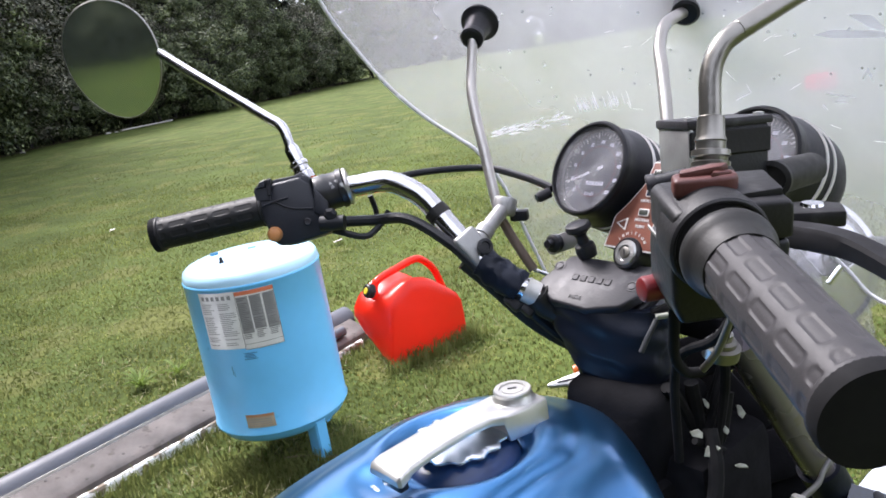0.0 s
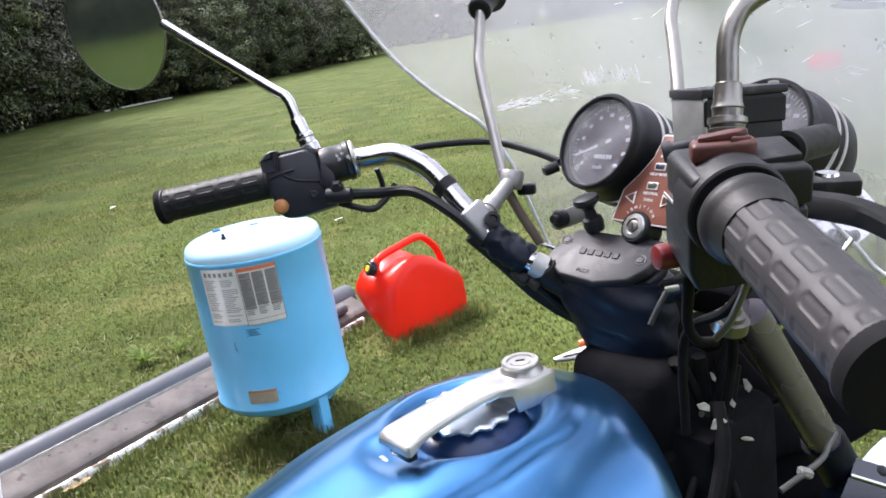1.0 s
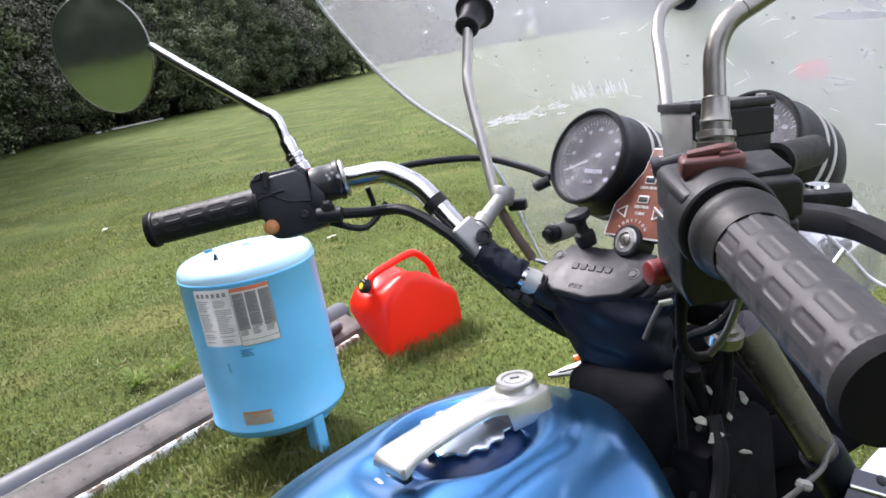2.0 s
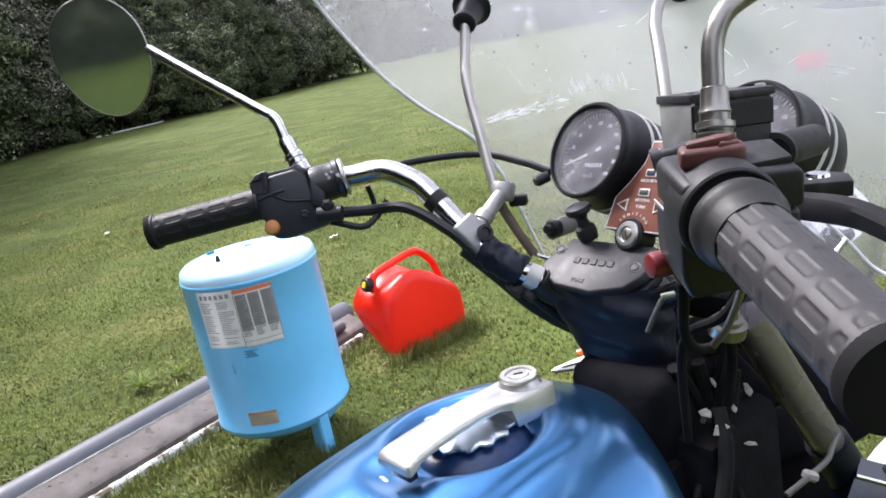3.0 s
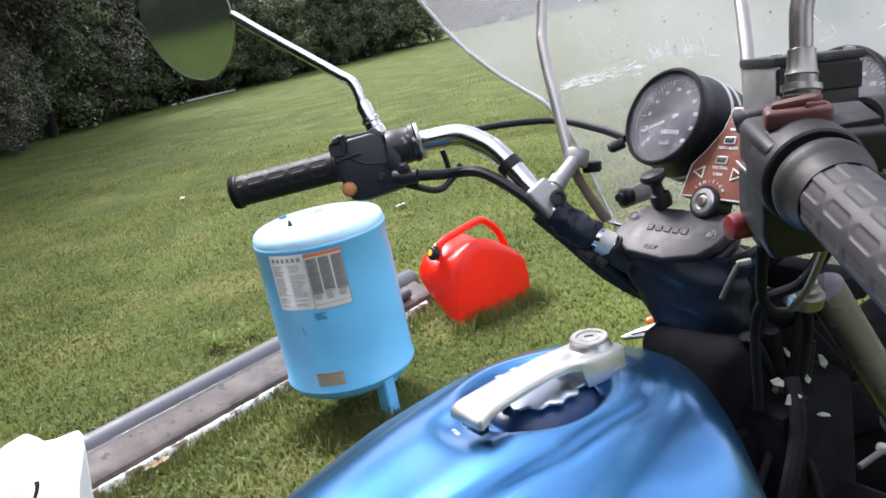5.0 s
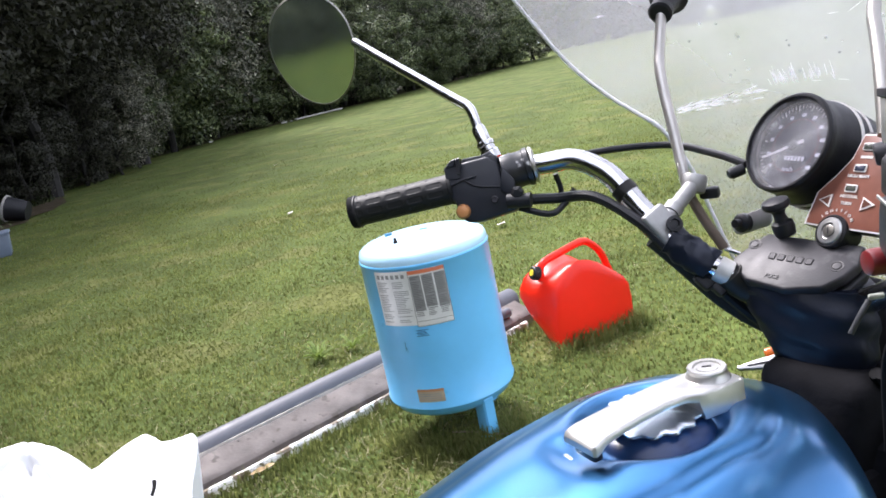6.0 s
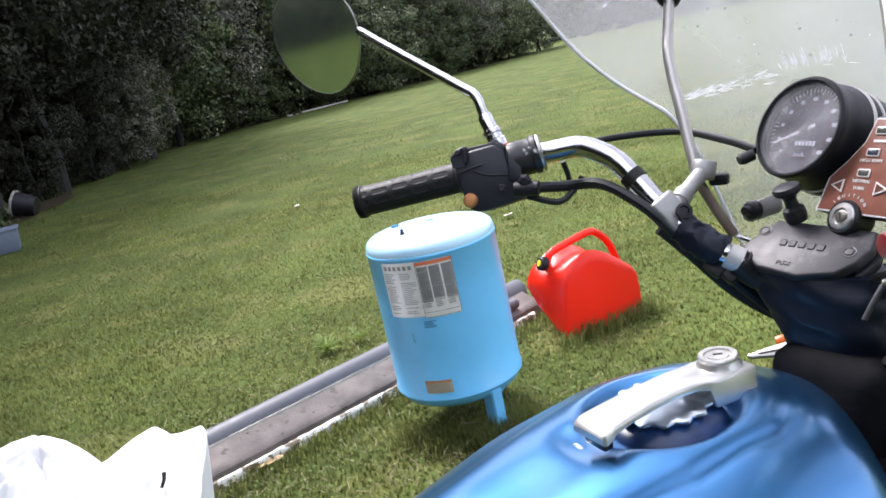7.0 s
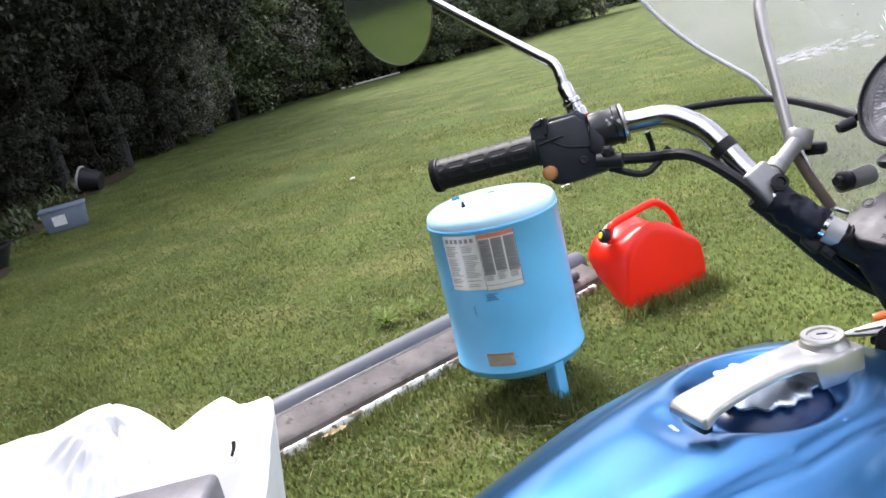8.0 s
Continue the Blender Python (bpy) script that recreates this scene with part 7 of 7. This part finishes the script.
# pale chips added in place of gaps that show bright lawn among the dark parts
for (x, y, z), (w, h), turn in (((0.205, 0.646, 0.820), (0.012, 0.008), -35), ((0.213, 0.636, 0.808), (0.016, 0.009), 20), ((0.260, 0.695, 0.808), (0.007, 0.014), 15), ((0.2345, 0.662, 0.811), (0.005, 0.010), 20), ((0.222, 0.671, 0.834), (0.004, 0.010), 20), ((0.241, 0.646, 0.783), (0.012, 0.004), -15)):
    m = frame_of((x + 0.004, y, z), -sight, (1, 0, 0)) @ pose(0, 0, 0, 0, 0, turn)
    part("gap_chip", prism([(-w * 0.5, -h * 0.15), (-w * 0.2, -h * 0.5), (w * 0.5, -h * 0.25), (w * 0.35, h * 0.35), (-w * 0.1, h * 0.5)], 0.005, m, 0.0005, None, 1), TAB, bike, "pale chip standing in for bright lawn through a gap")
# glossy dark shroud with a chrome edge, low beside the fender
e0, e1 = Vector((0.3717, 0.7209, 0.6783)), Vector((0.4941, 0.7019, 0.6243))
g0, g1 = Vector((0.3842, 0.7358, 0.6876)), Vector((0.5039, 0.7170, 0.6341))
shroud_up = (e1 - e0).cross(g0 - e0).normalized()
bm = bmesh.new()
loft([[a, b, b - shroud_up * 0.004, b - shroud_up * 0.05, a + (a - b) * 1.6 - shroud_up * 0.05, a + (a - b) * 1.4 - shroud_up * 0.010, a - shroud_up * 0.002] for a, b in ((e0, g0), (e0.lerp(e1, 0.05), g0.lerp(g1, 0.05)), (e0.lerp(e1, 0.5), g0.lerp(g1, 0.5)), (e1, g1))], bm)
bmesh.ops.recalc_face_normals(bm, faces=bm.faces)
shroud = part("lower_shroud", bm, NAVY_GLOSS, bike, "glossy blue-black shroud beside the fender", angle=0.4)
part("shroud_edge", tube([e0, (e0 + e1) / 2, e1], 0.0020, 10, 3), CHROME, shroud, "chrome edge strip")
part("shroud_cap", lathe([(0.0, -0.004), (0.0055, -0.004), (0.0058, 0.0005), (0.0045, 0.0015), (0.0, 0.0018)], frame_of(e0.lerp(e1, 0.22).lerp(g0.lerp(g1, 0.22), 0.75), shroud_up), 18), BLACK, shroud)
# bright strip added as the highlight on the glossy shroud
part("shroud_highlight", rbox((0.034, 0.007, 0.003), frame_of(e0.lerp(e1, 0.40).lerp(g0.lerp(g1, 0.40), 0.45), shroud_up, e1 - e0), 0.001, 1), CHROME, shroud, "chrome strip standing in for a highlight on the shroud")
# turn signals
T0, T1, T2 = Vector((0.478, 0.869, 0.890)), Vector((0.523, 0.8637, 0.8751)), Vector((0.5795, 0.8634, 0.8793))
st = part("turn_signal", lathe([(0.0, 0.0), (0.0120, 0.0), (0.0120, 0.012), (0.0140, 0.014), (0.0140, 0.020), (0.0115, 0.022), (0.0140, 0.026), (0.0140, 0.032), (0.0125, 0.034), (0.0150, 0.038), (0.0150, 0.050), (0.0, 0.050)], frame_of(T0, T1 - T0), 24), BLACK, bike, "ribbed black rubber turn signal stalk")
part("signal_shell", lathe([(0.0, -0.002), (0.0150, -0.002), (0.0185, 0.004), (0.0195, 0.018), (0.0195, 0.040), (0.0185, 0.043), (0.0205, 0.046), (0.0205, 0.060), (0.0150, 0.068), (0.0, 0.070)], frame_of(T1, T2 - T1), 28), WORN, st, "dusty black signal housing")
SA, SB = Vector((0.104, 0.824, 0.814)), Vector((0.162, 0.846, 0.778))
sg = frame_of((SA + SB) / 2, Vector((-0.1, -0.5, 0.85)), SB - SA)
mount = part("reflector_mount", prism([(-0.034, 0.0020), (-0.030, -0.0015), (0.024, -0.0085), (0.062, -0.014), (0.066, 0.0150), (0.020, 0.0125), (-0.010, 0.0080)], 0.006, sg @ Matrix.Translation((0, 0, -0.002)), 0.0018, None, 2), LEVER, bike, "pale tapered side reflector mount")
part("mount_slot", prism([(-0.022, 0.0018), (-0.020, 0.0000), (0.004, 0.0000), (0.006, 0.0028)], 0.0012, sg @ Matrix.Translation((0, 0, 0.0036)), 0.0003, None, 1), BLACK, mount)
# black block added for the dark gap between mount and tank
part("mount_gap_filler", prism([(-0.010, -0.004), (0.030, -0.016), (0.066, -0.018), (0.064, 0.010), (0.0, 0.006)], 0.014, sg @ Matrix.Translation((0, 0, -0.018)), 0.003, None, 2), BLACK, mount)
part("amber_reflector", rbox((0.046, 0.010, 0.009), sg @ pose(0.022, 0.0185, -0.001, 0, 0, 6), 0.003, 2), AMBER_LENS, mount, "amber reflector lens")

# seat and rear wheel behind the tank
secs = []
for x, w, zt in ((-0.43, 0.10, 0.765), (-0.47, 0.125, 0.785), (-0.56, 0.145, 0.785), (-0.70, 0.155, 0.790), (-0.76, 0.155, 0.815), (-0.95, 0.14, 0.835), (-1.06, 0.11, 0.835), (-1.09, 0.08, 0.82)):
    secs.append([TW(x, y * w, zt + z) for y, z in ((-0.95, -0.09), (-1, -0.05), (-0.93, -0.018), (-0.7, -0.004), (0, 0.0), (0.7, -0.004), (0.93, -0.018), (1, -0.05), (0.95, -0.09), (0, -0.095))])
seat = part("seat", loft(secs), RUBBER, bike, "black vinyl seat", angle=1.2)
rw = frame_of(TW(-0.98, 0, 0.285), TF.to_3x3() @ Vector((0, 1, 0)))
rear = part("rear_wheel", lathe([(0.18, -0.05), (0.21, -0.058), (0.25, -0.06), (0.275, -0.045), (0.29, -0.015), (0.29, 0.015), (0.275, 0.045), (0.25, 0.06), (0.21, 0.058), (0.18, 0.05), (0.18, -0.05)], rw, 56), RUBBER, bike, "black rear tyre")
part("rim", lathe([(0.17, -0.04), (0.206, -0.046), (0.206, 0.046), (0.17, 0.04), (0.17, -0.04)], rw, 48), ALU, rear)
part("hub", lathe([(0.0, -0.07), (0.06, -0.065), (0.05, 0.0), (0.06, 0.065), (0, 0.07)], rw, 24), ALU, rear)
for i in range(5):
    a = 2 * math.pi * i / 5
    part("spoke", rbox((0.16, 0.03, 0.022), rw @ pose(0.12 * math.cos(a), 0.12 * math.sin(a), 0, 0, 0, math.degrees(a)), 0.005, 1), ALU, rear)
for s in (-1, 1):
    part("frame_tube", tube([TW(-0.30, 0.09 * s, 0.70), TW(-0.60, 0.11 * s, 0.69), TW(-1.0, 0.10 * s, 0.72)], 0.014, 12, 4), ENGINE, bike)
    part("rear_shock", tube([TW(-0.80, 0.12 * s, 0.68), TW(-0.93, 0.12 * s, 0.36)], 0.026, 16, 2, None, False), CHROME, bike, "chrome rear shock")
    part("swing_arm", tube([TW(-0.35, 0.10 * s, 0.34), TW(-0.98, 0.10 * s, 0.285)], 0.02, 12, 2, None, False), ENGINE, bike)

# ---- far things at the wood's edge ----
def storage_bin():
    o = Vector((-7.35, 7.6, 0))
    t = thing("storage_bin", o, "blue-grey plastic storage bin with a white label", "bin")
    m = Matrix.Translation(o) @ pose(0, 0, 0, 0, 0, 40)
    bm = bmesh.new()
    own = rbox((0.46, 0.34, 0.27), m @ Matrix.Translation((0, 0, 0.13)), 0.02, 2, bm, 1.12)
    part("tub", own, BIN, t)
    part("rim", rbox((0.54, 0.41, 0.03), m @ Matrix.Translation((0, 0, 0.265)), 0.01, 2), BIN, t)
    part("label", rbox((0.15, 0.004, 0.12), m @ pose(-0.06, -0.188, 0.13, 6, 0, 0), 0.001, 1), LABEL_SILVER, t, "white paper label")


storage_bin()

def tub():
    o = Vector((-6.75, 5.75, 0))
    t = thing("planter_tub", o, "black plastic tub with a pale rim", "tub")
    m = Matrix.Translation(o)
    part("shell", lathe([(0.0, 0.0), (0.22, 0.0), (0.30, 0.20), (0.32, 0.21), (0.32, 0.225), (0.29, 0.225), (0.21, 0.03), (0, 0.03)], m, 32), BLACK, t)
    part("soil", lathe([(0.27, 0.17), (0.15, 0.19), (0, 0.2)], m, 24), BARK, t)


tub()


def tilted_bucket():
    o = Vector((-9.9, 11.1, -0.05))
    t = thing("bucket", o, "dark tipped plastic bucket with a pale rim", "bucket")
    m = Matrix.Translation(o + Vector((0, 0, 0.25))) @ pose(0, 0, 0, 70, 0, -70) @ Matrix.Diagonal((0.8, 0.8, 0.8, 1)) @ Matrix.Translation((0, 0, -0.2))
    part("shell", lathe([(0.0, 0.0), (0.20, 0.0), (0.26, 0.42), (0.25, 0.42), (0.19, 0.03), (0, 0.03)], m, 28), BLACK, t)
    part("rim", lathe([(0.255, 0.41), (0.285, 0.41), (0.285, 0.45), (0.255, 0.45), (0.255, 0.41)], m, 28), LITTER, t, "pale rim")


tilted_bucket()
sh = rbox((0.05, 1.6, 1.7), pose(-9.9, 8.6, 0.84, 0, 0, 38), 0.01, 1)
tagged(part("grey_panel", sh, SHED), "weathered grey panel standing at the wood's edge", "panel")
ln = rbox((2.7, 0.16, 0.07), Matrix.Translation((-12.55, 32.65, 0.045)) @ pose(0, 0, 0, 0, 0, 62), 0.02, 2)
tagged(part("fallen_board", ln, LITTER), "pale weathered board lying at the wood's edge", "board")
for p, s in (((-13.5, 30.9, 0.04), 0.22), ((-13.2, 31.0, 0.05), 0.14), ((-14.6, 26.5, 0.04), 0.16)):
    bb = prism([(-0.5 * s, -0.3 * s), (0.45 * s, -0.35 * s), (0.55 * s, 0.2 * s), (0.1 * s, 0.42 * s), (-0.45 * s, 0.25 * s)], 0.3 * s, Matrix.Translation(p) @ pose(0, 0, -0.04, 0, 0, 200 * s), 0.04 * s)
    tagged(part("stone", bb, LITTER), "pale stone lying at the wood's edge", "stone", group="stones by the wood")
for p in ((-0.861, 5.226), (-5.88, 12.69), (2.8, 4.67), (-3.3, 7.2)):
    bb = prism([(-0.035, -0.02), (0.03, -0.025), (0.04, 0.012), (-0.01, 0.028)], 0.006, pose(p[0], p[1], 0.018, 8, 5, 40 * p[1]), 0.002)
    tagged(part("litter_scrap", bb, WHITE_WOOD), "small pale scrap of litter on the lawn", "litter", group="scraps on the lawn")
rd = rbox((0.32, 0.22, 0.18), pose(4.47, 9.5, 0.09, 0, 0, 15), 0.04, 2)
tagged(part("red_crate", rd, CAN_RED), "red plastic crate far off on the lawn", "crate")
